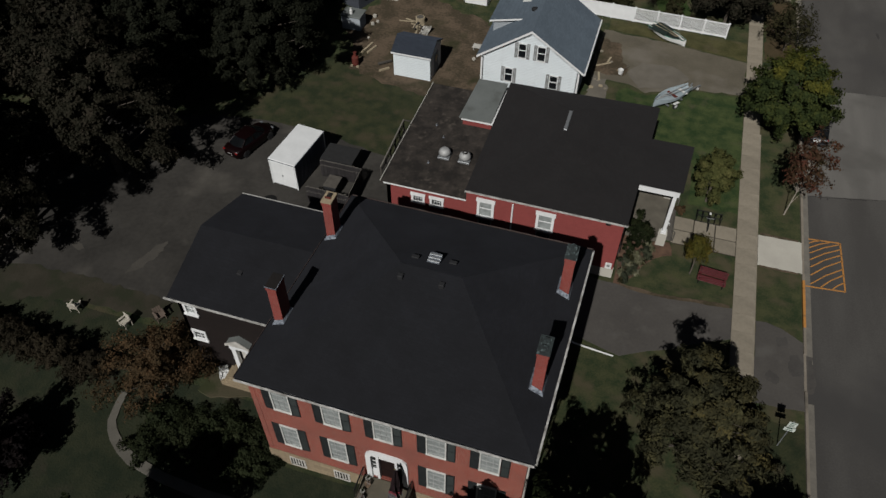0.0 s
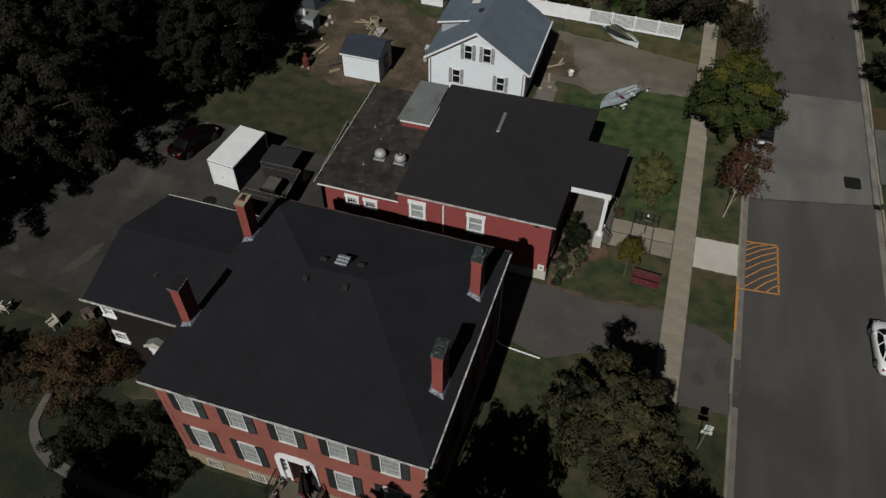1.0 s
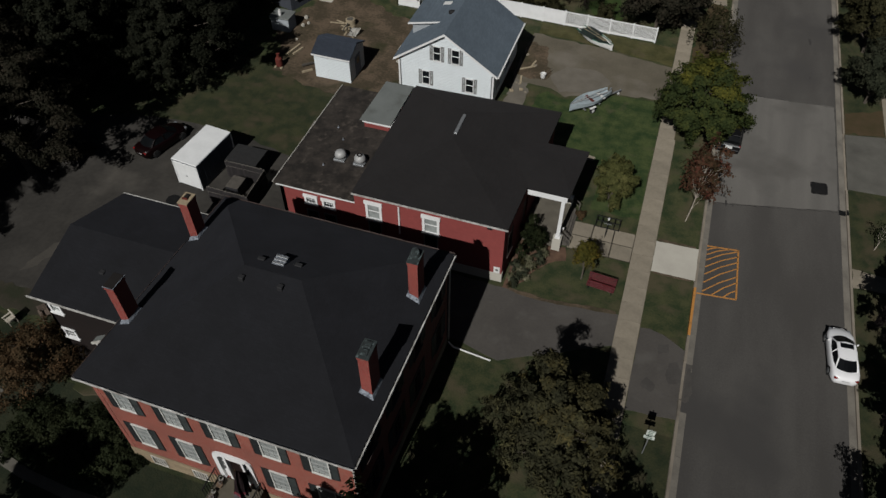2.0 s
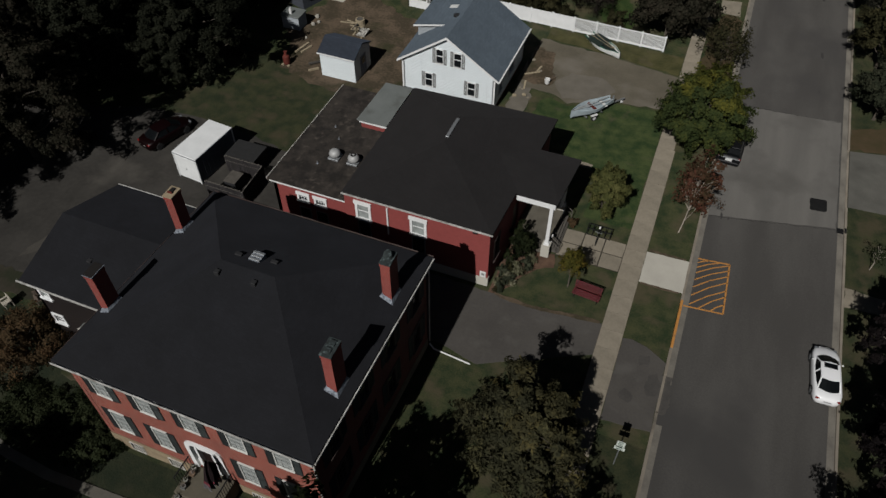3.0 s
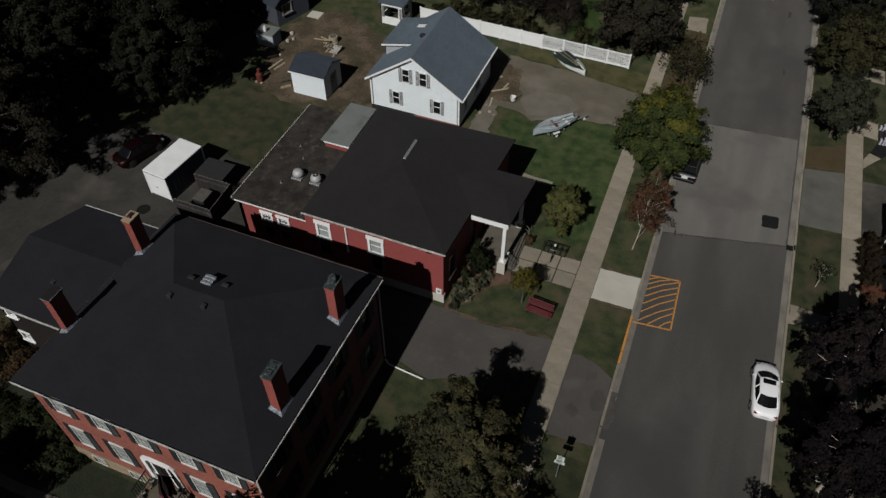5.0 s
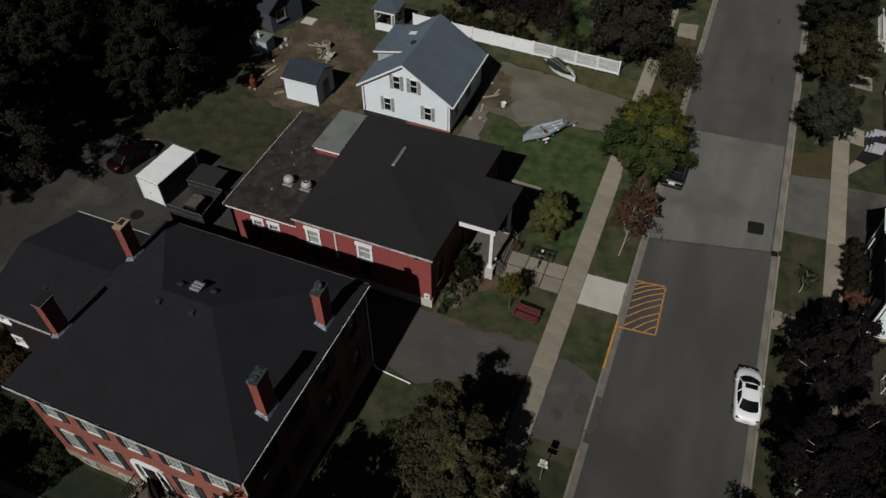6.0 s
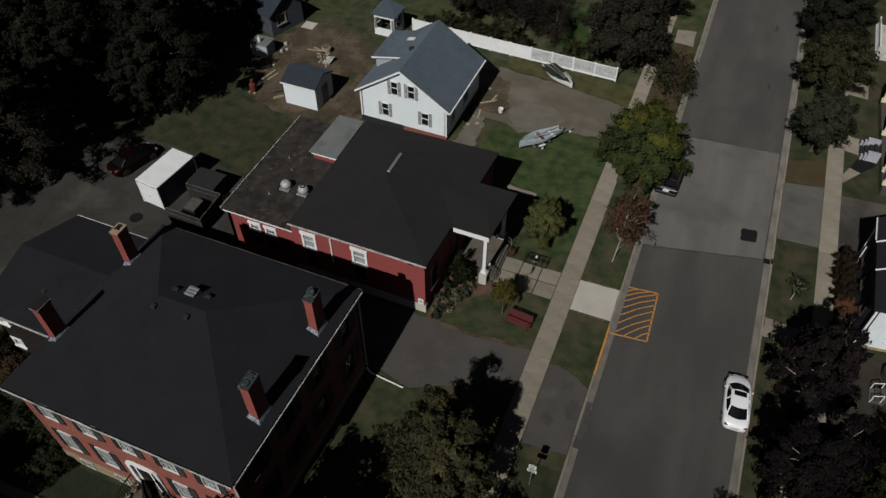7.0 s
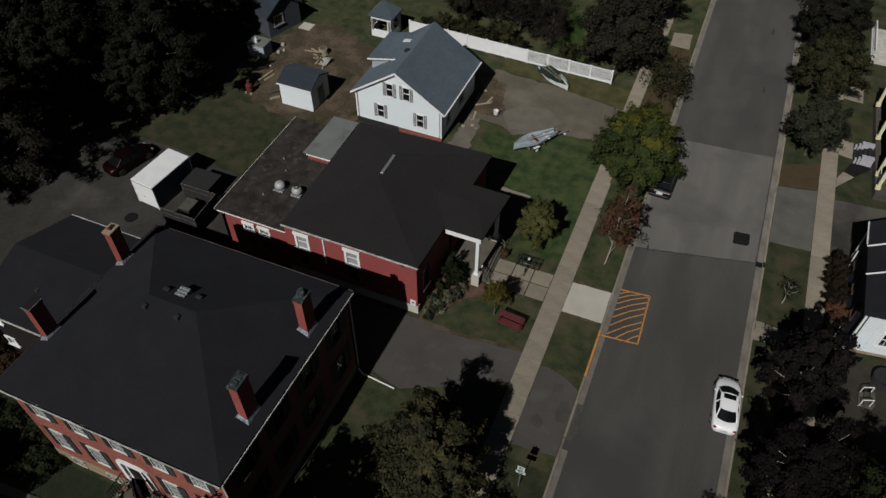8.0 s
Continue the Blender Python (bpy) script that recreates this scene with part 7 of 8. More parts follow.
part("oar", rods([((-0.3, -1.6, 0.78), (-0.05, 1.0, 0.72), 0.03), ((0.2, -1.5, 0.78), (0.15, 1.1, 0.7), 0.03)]), PALEWOOD, b2)
part("thwart", boxes([(-0.5, 0.75, 0.42, 0.5, 0.95, 0.46)]), PALEWOOD, b2)
bm = bmesh.new()
loft(bm, [[(x, y, 0.66 + 0.12 * math.cos(x * 1.9) - dz) for x in (-0.8, -0.5, -0.15, 0.2, 0.55, 0.85)] + [(x, y, 0.63 + 0.12 * math.cos(x * 1.9) - dz) for x in (0.85, 0.55, 0.2, -0.15, -0.5, -0.8)] for y, dz in ((-1.5, 0.02), (-0.7, 0.0), (0.2, 0.03))])
part("cover", bm, BOATDARK, b2, "dark green folded cover")
b2.location, b2.rotation_euler = (2.55, 51.0, 0.02), (0, 0, radians(-123))

# ---- street furniture ----
bench = thing("garden_bench", (0, 0, 0), "dark red painted slatted bench on the lawn", "bench")
for i in range(4):
    part("seat_slat", boxes([(-0.95, -0.4 + i * 0.14, 0.44, 0.95, -0.275 + i * 0.14, 0.475)], soft=0.008), BENCHRED, bench)
for i in range(5):
    part("back_slat", boxes([(-0.95, 0.2 + i * 0.035, 0.5 + i * 0.115, 0.95, 0.23 + i * 0.035, 0.61 + i * 0.115)], soft=0.008), BENCHRED, bench)
for x in (-0.8, 0.8):
    part("leg", rods([((x, -0.25, 0), (x, -0.25, 0.44), 0.03), ((x, 0.2, 0), (x, 0.24, 0.5), 0.03), ((x, 0.24, 0.5), (x, 0.34, 1.0), 0.03), ((x, -0.25, 0.42), (x, 0.22, 0.42), 0.03)]), BLACKMETAL, bench)
    part("armrest", boxes([(x - 0.04, -0.3, 0.66, x + 0.04, 0.26, 0.7)], soft=0.008), BENCHRED, bench)
    part("arm_post", rods([((x, -0.26, 0.44), (x, -0.26, 0.66), 0.02)]), BLACKMETAL, bench)
bench.location, bench.rotation_euler = (8.52, 20.72, -0.02), (0, 0, radians(-5))
rack = thing("bicycle_rack", (7.95, 26.55, 0), "black iron bicycle rack on the path edge", "bicycle rack")
for x in (7.1, 7.5, 8.4, 8.8):
    part("hoop", rods([((x, 26.5, 0), (x, 26.5, 0.75), 0.025), ((x, 26.5, 0.75), (x, 27.0, 0.75), 0.025), ((x, 27.0, 0.75), (x, 27.0, 0), 0.025)]), BLACKMETAL, rack)
part("rail", rods([((7.05, 26.5, 0.7), (8.85, 26.5, 0.7), 0.03), ((7.05, 27.0, 0.7), (8.85, 27.0, 0.7), 0.03), ((7.05, 26.5, 0.08), (8.85, 26.5, 0.08), 0.03)]), BLACKMETAL, rack)
bike = thing("bicycle", (7.95, 26.2, 0.03), "black bicycle standing in the rack", "bicycle")


def ring(cx, cy, cz, r, tube=0.025, n=20):
    bm = bmesh.new()
    loft(bm, [[(cx + (tube * math.cos(b)), cy + (r + tube * math.sin(b)) * math.cos(a), cz + (r + tube * math.sin(b)) * math.sin(a)) for b in [2 * math.pi * j / 6 for j in range(6)]] for a in [2 * math.pi * i / n for i in range(n + 1)]], caps=False)
    return bm


part("wheel", ring(7.95, 25.75, 0.36, 0.33), RUBBER, bike)
part("wheel", ring(7.95, 26.8, 0.36, 0.33), RUBBER, bike)
part("frame", rods([((7.95, 25.75, 0.36), (7.95, 26.1, 0.85), 0.022), ((7.95, 26.1, 0.85), (7.95, 26.55, 0.82), 0.022), ((7.95, 26.1, 0.8), (7.95, 26.35, 0.33), 0.022), ((7.95, 26.35, 0.33), (7.95, 26.6, 0.9), 0.022), ((7.95, 26.35, 0.33), (7.95, 26.8, 0.36), 0.02)]), BLACKMETAL, bike)
part("handlebar", rods([((7.68, 26.02, 1.0), (8.22, 26.02, 1.0), 0.02), ((7.95, 26.05, 0.85), (7.95, 26.02, 1.0), 0.02)]), STEEL, bike)
part("saddle", boxes([(7.88, 26.5, 0.9, 8.02, 26.75, 0.95)], soft=0.02), PLASTIC, bike)

sign = thing("street_sign", (12.98, 9.5, 0), "pale street sign with two plates on a steel post", "sign")
part("post", rods([((12.98, 9.5, -0.1), (12.98, 9.5, 2.75), 0.03)]), STEEL, sign)
for z0, z1, w in ((2.2, 2.72, 0.23), (1.82, 2.12, 0.3)):
    pl = part("plate", boxes([(12.98 - w, 9.44, z0, 12.98 + w, 9.465, z1)], soft=0.006), SIGNFACE, sign, "pale sign plate with dark bars")
    for i in range(2 if z0 < 2 else 3):
        z = z0 + 0.08 + i * 0.17
        part("bar", boxes([(12.98 - w * 0.65, 9.434, z, 12.98 + w * (0.6 - 0.2 * (i % 2)), 9.438, z + 0.07)]), SIGNINK, pl)

# ---- yard clutter ----
bar_ = thing("rusty_stove", (-24.3, 37.45, 0), "rusty red cylindrical garden stove on bricks", "stove")
part("drum", turned([(0.3, 0.12), (0.32, 0.2), (0.32, 0.85), (0.26, 0.95), (0.14, 1.0), (0.12, 1.35), (0.16, 1.37)], 18, (-24.3, 37.45, 0)), RUST, bar_)
for dx, dy in ((-0.3, -0.25), (0.3, -0.25), (0.0, 0.3)):
    part("brick", boxes([(-24.3 + dx - 0.12, 37.45 + dy - 0.1, -0.03, -24.3 + dx + 0.12, 37.45 + dy + 0.1, 0.13)]), PALEWOOD, bar_)
for (x, y), (u, v), z in (((-24.5, 39.4), (-24.1, 41.3), 0.17), ((-24.0, 39.6), (-23.6, 40.9), 0.15), ((-22.3, 38.0), (-21.3, 38.9), 0.3), ((-21.9, 37.2), (-21.2, 37.9), 0.16)):
    mm = along((x, y), (u, v))
    lone("plank", boxes([(0, -0.09, z - 0.16, math.dist((x, y), (u, v)), 0.09, z)], mm, 0.01), PALEWOOD if z < 0.2 else OLDWOOD, "weathered pale plank lying on the bare earth", "plank", "loose planks in the yard")
rr = random.Random(21)
pile = thing("lumber_pile", (-20.7, 44.9, 0), "heap of broken pale boards and scrap", "lumber pile")
for i in range(15):
    x, y, a, L = -20.75 + rr.uniform(-0.4, 0.4), 44.9 + rr.uniform(-0.5, 0.6), rr.choice((95, 110, 60, 20)) + rr.uniform(-15, 15), rr.uniform(0.5, 1.25)
    bm = boxes([(-L / 2, -0.08, 0, L / 2, 0.08, 0.05)], pose(x, y, 0.03 + 0.06 * (i % 7), rr.uniform(-10, 10), rr.uniform(-12, 12), a), 0.008)
    part("board", bm, PALEWOOD if i % 3 else OLDWOOD, pile)
for u, v, a, L in ((-22.3, 46.0, 8, 1.5), (-22.0, 46.3, -14, 1.2), (-19.85, 44.1, 105, 1.0)):
    lone("plank", boxes([(-L / 2, -0.08, 0, L / 2, 0.08, 0.06)], pose(u, v, 0.02, 0, 0, a), 0.008), PALEWOOD, "weathered pale plank lying on the bare earth", "plank", "loose planks in the yard")
sheet = bmesh.new()
rows_ = [[sheet.verts.new((-20.45 + 0.85 * u / 6 + 0.25 * v / 6, 44.1 + 1.0 * v / 6, 0.12 + 0.4 * ease(0, 6, v) + 0.12 * noise.noise((u * 0.7, v * 0.6, 3.0)))) for v in range(7)] for u in range(7)]
for ra, rb in zip(rows_, rows_[1:]):
    for v in range(6):
        sheet.faces.new((ra[v], rb[v], rb[v + 1], ra[v + 1]))
bmesh.ops.solidify(sheet, geom=sheet.faces[:], thickness=0.03)
part("crumpled_sheet", sheet, WHITE_WORN, pile, "crumpled dirty white sheet")
stump = thing("log_round", (-20.95, 46.15, 0), "short thick sawn log with pale bark", "log")
part("trunk", turned([(0.5, -0.04), (0.46, 0.2), (0.47, 0.62), (0.42, 0.68)], 14, (-20.95, 46.15, 0)), PALEWOOD, stump)
part("cut_face", turned([(0.36, 0.0), (0.33, 0.015)], 14, (-20.95, 46.15, 0.68)), OLDWOOD, stump)
for x, y, s in ((-25.3, 44.4, 0.2), (-25.0, 45.0, 0.16), (-25.6, 45.8, 0.22), (-24.8, 42.0, 0.13), (-14.2, 41.6, 0.18)):
    bm = bmesh.new()
    bmesh.ops.create_icosphere(bm, subdivisions=2, radius=s)
    for vv in bm.verts:
        vv.co *= 1 + 0.25 * noise.noise(vv.co * 6 + Vector((x, y, 0)))
        vv.co += Vector((x, y, s * 0.6))
    lone("rubble_stone", bm, CONC, "pale lump of broken concrete on the ground", "stone", "rubble in the yard")
rest = thing("garden_table", (-14.3, 43.5, 0), "low white garden table in the yard", "table")
part("top", boxes([(-14.8, 43.1, 0.3, -13.8, 43.8, 0.35)], soft=0.01), WHITE_WORN, rest)
for x in (-14.7, -13.95):
    for y in (43.15, 43.7):
        part("leg", boxes([(x, y, 0, x + 0.06, y + 0.06, 0.3)]), WHITE_WORN, rest)
bk = thing("white_bucket", (-0.9, 43.6, 0), "white plastic bucket with a pole beside the drive", "bucket")
part("pail", turned([(0.2, 0.0), (0.25, 0.42), (0.27, 0.44), (0.25, 0.44), (0.23, 0.4), (0.19, 0.05)], 16, (-0.9, 43.6, 0.0)), PLASTIC, bk)
part("pole", rods([((-0.9, 43.6, 0.1), (-0.3, 44.3, 0.7), 0.025)]), OLDWOOD, bk)
for x, y in ((-27.44, 5.55), (-31.29, 5.73), (-25.6, 6.7)):
    ch = thing("garden_chair", (x, y, 0), "weathered pale garden chair on the grass", "chair", "chairs on the grass")
    z = level(x, y)
    mm = pose(x, y, z, 0, 0, x * 40)
    for i in range(4):
        part("seat_slat", boxes([(-0.28, -0.25 + i * 0.13, 0.36, 0.28, -0.14 + i * 0.13, 0.39)], mm), CHAIRWOOD if x < -26 else CHAIR_TAN, ch)
        part("back_slat", boxes([(-0.27 + i * 0.14, 0.26, 0.36, -0.15 + i * 0.14, 0.3, 0.95)], mm), CHAIRWOOD if x < -26 else CHAIR_TAN, ch)
    for u in (-0.3, 0.25):
        for v in (-0.25, 0.25):
            part("leg", boxes([(u, v, -0.03, u + 0.05, v + 0.05, 0.58)], mm), CHAIRWOOD if x < -26 else CHAIR_TAN, ch)
        part("arm", boxes([(u - 0.03, -0.3, 0.58, u + 0.09, 0.3, 0.61)], mm), CHAIRWOOD if x < -26 else CHAIR_TAN, ch)

# ---- houses across the street ----
h3 = thing("blue_house", (34.5, 32.5, 0), "house with dark blue and white siding and a black shingle roof", "house")
f3 = ((30.85, 27.9), (38.5, 29.0))
wall("wall", SIDING, h3, *f3, 0.35, 4.25, [(1.75, 2.55, 1.2, 2.6)], 0.2, "white sided end wall")
window(h3, *f3, (1.75, 2.55, 1.2, 2.6), 2, 2)
wall("footing", STONE, h3, (30.88, 27.95), (38.5, 29.05), -0.2, 0.35, (), 0.2)
w3 = ((30.95, 36.8), (30.85, 27.9))
wall("wall", SIDING_NAVY, h3, *w3, -0.2, 4.25, [(1.2, 2.0, 1.3, 2.8), (3.6, 4.4, 1.3, 2.8), (6.2, 7.0, 1.3, 2.8)], 0.2)
for a in (1.2, 3.6, 6.2):
    window(h3, *w3, (a, a + 0.8, 1.3, 2.8), 2, 2, casing=0.07, frame_mat=TRIM_DIM)
wall("wall", SIDING_NAVY, h3, (38.5, 36.8), (30.95, 36.8), -0.2, 4.25, (), 0.2)
part("corner_board", boxes([(30.78, 27.83, 0.0, 30.92, 27.896, 4.2)]), WHITE, h3)
part("corner_board", boxes([(30.86, 36.8, 0.0, 31.0, 36.87, 4.2)]), WHITE, h3)
part("downspout", rods([((30.86, 36.2, 0.1), (30.86, 36.2, 2.0), 0.05)]), WHITE, h3)
bm = bmesh.new()
loft(bm, [[(x, v, z) for x, z in ((30.9, 4.25), (38.4, 4.25), (34.7, 6.7))] for y, v in ((27.9, 28.25), (29.0, 28.45))])
part("gable", bm, SIDING, h3)
pts = [(30.6, 27.7, 4.2), (39, 28.7, 4.2), (39, 37.0, 4.2), (30.7, 37.0, 4.2), (30.6, 27.7, 4.34), (39, 28.7, 4.34), (39, 37.0, 4.34), (30.7, 37.0, 4.34), (34.8, 28.15, 7.1), (34.8, 37.0, 7.1)]
part("roof", solid(pts, [(3, 2, 1, 0), (0, 1, 5, 4), (1, 2, 6, 5), (2, 3, 7, 6), (3, 0, 4, 7), (4, 8, 9, 7), (5, 6, 9, 8), (4, 5, 8), (6, 7, 9)]), SHINGLE, h3, "black shingle roof")
part("gutter", rods([((30.6, 34.6, 4.3), (30.66, 37.0, 4.3), 0.055)], 6), WHITE, h3, "white gutter")
for y, x1 in ((31.45, 33.6), (34.3, 32.6)):
    part("roof_trim", rods([((30.58, y, 4.36), (x1, y, 4.36 + 0.657 * (x1 - 30.58)), 0.06)], 6), WHITE, h3, "white trim across the roof")
h4 = thing("cream_house", (36, 52, 0), "cream house with a columned porch and white steps", "house")
wall("wall", SIDING_CREAM, h4, (34.2, 60), (34.2, 45.0), -0.2, 6.2, [(2.0, 3.0, 1.4, 3.2), (6.0, 7.0, 1.4, 3.2), (11.0, 12.0, 1.4, 3.2)], 0.2)
for a in (2.0, 6.0, 11.0):
    window(h4, (34.2, 60), (34.2, 45.0), (a, a + 1.0, 1.4, 3.2), 2, 2)
wall("wall", SIDING_CREAM, h4, (34.2, 45.0), (44, 45.0), -0.2, 6.2, (), 0.2)
wall("wall", SIDING_CREAM, h4, (44, 60.0), (34.2, 60.0), -0.2, 6.2, (), 0.2)
part("roof", solid([(33.7, 44.5, 6.2), (44.5, 44.5, 6.2), (44.5, 60.5, 6.2), (33.7, 60.5, 6.2), (39, 49, 9.4), (39, 56, 9.4)], [(3, 2, 1, 0), (0, 1, 4), (1, 2, 5, 4), (2, 3, 5), (3, 0, 4, 5)]), SHINGLE, h4)
px_ = lambda y: 32.55 - (y - 45.4) * 0.015      # the porch front
part("porch_floor", slab([(px_(45.2) - 0.15, 45.2), (34.2, 45.2), (34.2, 58.5), (px_(58.5) - 0.15, 58.5)], 0.0, 0.7), OLDWOOD, h4, "grey porch floor")
part("porch_roof", slab([(px_(45.0), 45.0), (34.3, 45.0), (34.3, 58.8), (px_(58.8), 58.8)], 3.3, 3.5), SHINGLE, h4)
for y in (45.85, 47.65, 52.95, 58.2):
    col = part("column", boxes([(px_(y) - 0.13, y - 0.13, 0.7, px_(y) + 0.13, y + 0.13, 3.3)], soft=0.02), SIDING_CREAM, h4, "cream porch column")
    part("column_base", boxes([(px_(y) - 0.2, y - 0.2, 0.7, px_(y) + 0.2, y + 0.2, 1.0)], soft=0.02), SIDING_CREAM, col)
y0, y1 = 46.05, 47.45
rail_ = part("handrail", slab([(px_(y0) - 0.06, y0), (px_(y0) + 0.06, y0), (px_(y1) + 0.06, y1), (px_(y1) - 0.06, y1)], 1.5, 1.58), WHITE, h4)
for i in range(8):
    y = y0 + (y1 - y0) * (i + 0.5) / 8
    part("baluster", boxes([(px_(y) - 0.02, y - 0.025, 0.7, px_(y) + 0.02, y + 0.025, 1.5)]), WHITE, rail_)
# Near-black steps: the shadow between the cheeks is put into their colour.
for i in range(4):
    part("step", boxes([(32.1 - 0.34 * (i + 1), 49.78, -0.05, 32.1 - 0.34 * i, 51.37, 0.7 - 0.16 * (i + 1) + 0.08)]), TARP, h4)
# stepped cheek walls of pale blocks beside the steps
for y in (49.42, 51.4):
    cheek = part("cheek_wall", boxes([(31.2, y + 0.02, -0.05, 32.2, y + 0.34, 0.82)]), CHEEK, h4, "pale lilac-white stair cheek")
    part("coping", boxes([(31.17, y - 0.02, 0.82, 32.22, y + 0.38, 0.9)], soft=0.02), CHEEK, cheek)
    for x, z in ((30.98, 0.66), (30.72, 0.46)):
        part("block", boxes([(x, y + 0.01, -0.05, x + 0.18, y + 0.35, z)], soft=0.02), CHEEK, cheek)
h5 = thing("white_house", (36, 74, 0), "white house with a bright porch far up the street", "house")
wall("wall", SIDING, h5, (33.6, 80), (33.6, 66.5), -0.2, 5.5, [(3, 4, 1.2, 2.8), (8, 9, 1.2, 2.8)], 0.2)
wall("wall", SIDING, h5, (33.6, 66.5), (43, 66.5), -0.2, 5.5, (), 0.2)
gable_roof(h5, 33.1, 43.5, 38.3, 66.1, 80.4, 5.5, 8.6, SHINGLE, "dark shingle roof")
part("porch_rail", boxes([(31.7, y, 0.5, 31.76, y + 0.06, 1.4) for y in [67 + i * 0.2 for i in range(30)]] + [(31.68, 66.9, 1.4, 31.8, 73, 1.5)]), WHITE, h5)
part("porch_floor", boxes([(31.6, 66.8, 0, 33.6, 73.2, 0.5)]), WHITE_WORN, h5)
st = thing("side_steps", (32.5, 24, 0), "small grey wooden steps with white railings", "steps")
for i in range(3):
    part("step", boxes([(32.0 + i * 0.3, 23.6, -0.03, 32.3 + i * 0.3, 24.7, 0.18 * (i + 1))]), OLDWOOD, st)
for y in (23.6, 24.65):
    part("rail", rods([((32.1, y, 0.75), (32.65, y, 1.05), 0.03), ((32.1, y, 0), (32.1, y, 0.75), 0.03), ((32.65, y, 0.3), (32.65, y, 1.05), 0.03)]), WHITE, st)
tub = turned([(0.75, 0.0), (0.85, 0.1), (0.85, 0.55), (0.75, 0.62), (0.68, 0.55), (0.66, 0.2)], 24, (33.6, 26.2, 0.0))
lone("black_tub", tub, RUBBER, "large round black tub beside the house", "tub")
far_house = thing("far_house", (2, 84, 0), "grey house behind the back fence among trees", "house")
wall("wall", SIDING_GREY, far_house, (-4, 78), (6, 78), -0.2, 3.2, [(2, 3, 1, 2.4), (6, 7, 1, 2.4)], 0.2)
wall("wall", SIDING_GREY, far_house, (6, 78), (6, 86), -0.2, 3.2, (), 0.2)
wall("wall", SIDING_GREY, far_house, (-4, 86), (-4, 78), -0.2, 3.2, (), 0.2)
wall("wall", SIDING_GREY, far_house, (6, 86), (-4, 86), -0.2, 3.2, (), 0.2)
gable_roof(far_house, -4.4, 6.4, 1, 77.6, 86.4, 3.2, 6.0, GREYROOF, "grey roof")

# ---- trees and shrubs ----


def leaf_mesh(name, centres, normals, size, rnd_, droop=0.0, slim=0.42):
    """Small pointed leaves at the given places, each facing roughly along its normal, as one mesh."""
    n = len(centres)
    nrm = normals + rnd_.normal(size=(n, 3)) * 0.5
    a = np.cross(nrm, rnd_.normal(size=(n, 3))) + np.array((0, 0, -droop))
    a /= np.linalg.norm(a, axis=1)[:, None] + 1e-6
    b = np.cross(nrm, a)
    b /= np.linalg.norm(b, axis=1)[:, None] + 1e-6
    s = size * rnd_.uniform(0.6, 1.35, (n, 1))
    up = np.cross(a, b) * s * 0.18
    v = np.stack([centres - a * s * 0.6, centres + b * s * slim + up, centres + a * s * 0.75, centres - b * s * slim + up], 1).reshape(-1, 3)
    mesh = bpy.data.meshes.new(name)
    mesh.vertices.add(4 * n)
    mesh.vertices.foreach_set("co", v.astype(np.float32).ravel())
    mesh.loops.add(4 * n)
    mesh.loops.foreach_set("vertex_index", np.arange(4 * n, dtype=np.int32))
    mesh.polygons.add(n)
    mesh.polygons.foreach_set("loop_start", np.arange(0, 4 * n, 4, dtype=np.int32))
    mesh.update(calc_edges=True)
    return mesh


def clumps_in(rnd_, count, radius, z0, z1, taper=0.1, rough=0.14, puff=0.26):
    """Centres, outward ways and radii of the leaf clumps that make up an uneven egg-shaped crown."""
    zc, rz = (z0 + z1) / 2, (z1 - z0) / 2
    i = np.arange(count)
    h = -0.85 + 1.83 * (i + 0.5) / count
    az = 2.39996 * i + rnd_.uniform(-0.35, 0.35, count)
    w = np.sqrt(np.maximum(0.02, 1 - h * h)) * (1 - taper * np.maximum(-0.4, h))
    way = np.stack([w * np.cos(az), w * np.sin(az), h], 1)
    lobes = 1 + rough * np.sin(2 * az + rnd_.uniform(0, 6)) * 0.6 + rough * np.sin(3 * az + 2.5 * h + rnd_.uniform(0, 6)) * 0.6
    deep = np.where(rnd_.random(count) < 0.22, rnd_.uniform(0.4, 0.65, count), rnd_.uniform(0.72, 1.14, count))
    pr = puff * radius * rnd_.uniform(0.62, 1.25, count)
    c = way * (lobes * deep)[:, None] * (np.array((radius, radius, rz)) - 0.75 * puff * radius)
    c[:, 2] += zc
    return c, way, pr


def leaves_on(rnd_, c, way, pr, per, flat=0.8):
    """Leaf places and facings over the outer sides of the clumps."""
    k = len(c)
    m = np.maximum(6, (per * (pr / pr.mean()) ** 2)).astype(int)
    ids = np.repeat(np.arange(k), m)
    d = rnd_.normal(size=(len(ids), 3)) + way[ids] * 0.75 + np.array((0, 0, 0.35))
    d /= np.linalg.norm(d, axis=1)[:, None]
    f = rnd_.uniform(0.35, 1.08, (len(ids), 1)) ** 0.6
    along_ = (d * way[ids]).sum(1)[:, None]
    d = d * 0.82 + way[ids] * np.maximum(0, along_) * 0.75
    lump = 1 + 0.22 * np.sin(d[:, :1] * 5 + ids[:, None]) + 0.18 * np.sin(d[:, 1:2] * 7 + ids[:, None] * 1.7)
    return c[ids] + d * pr[ids, None] * f * lump * np.array((1, 1, flat)), d * 0.75 + way[ids] * 0.25 + np.array((0, 0, 0.25))


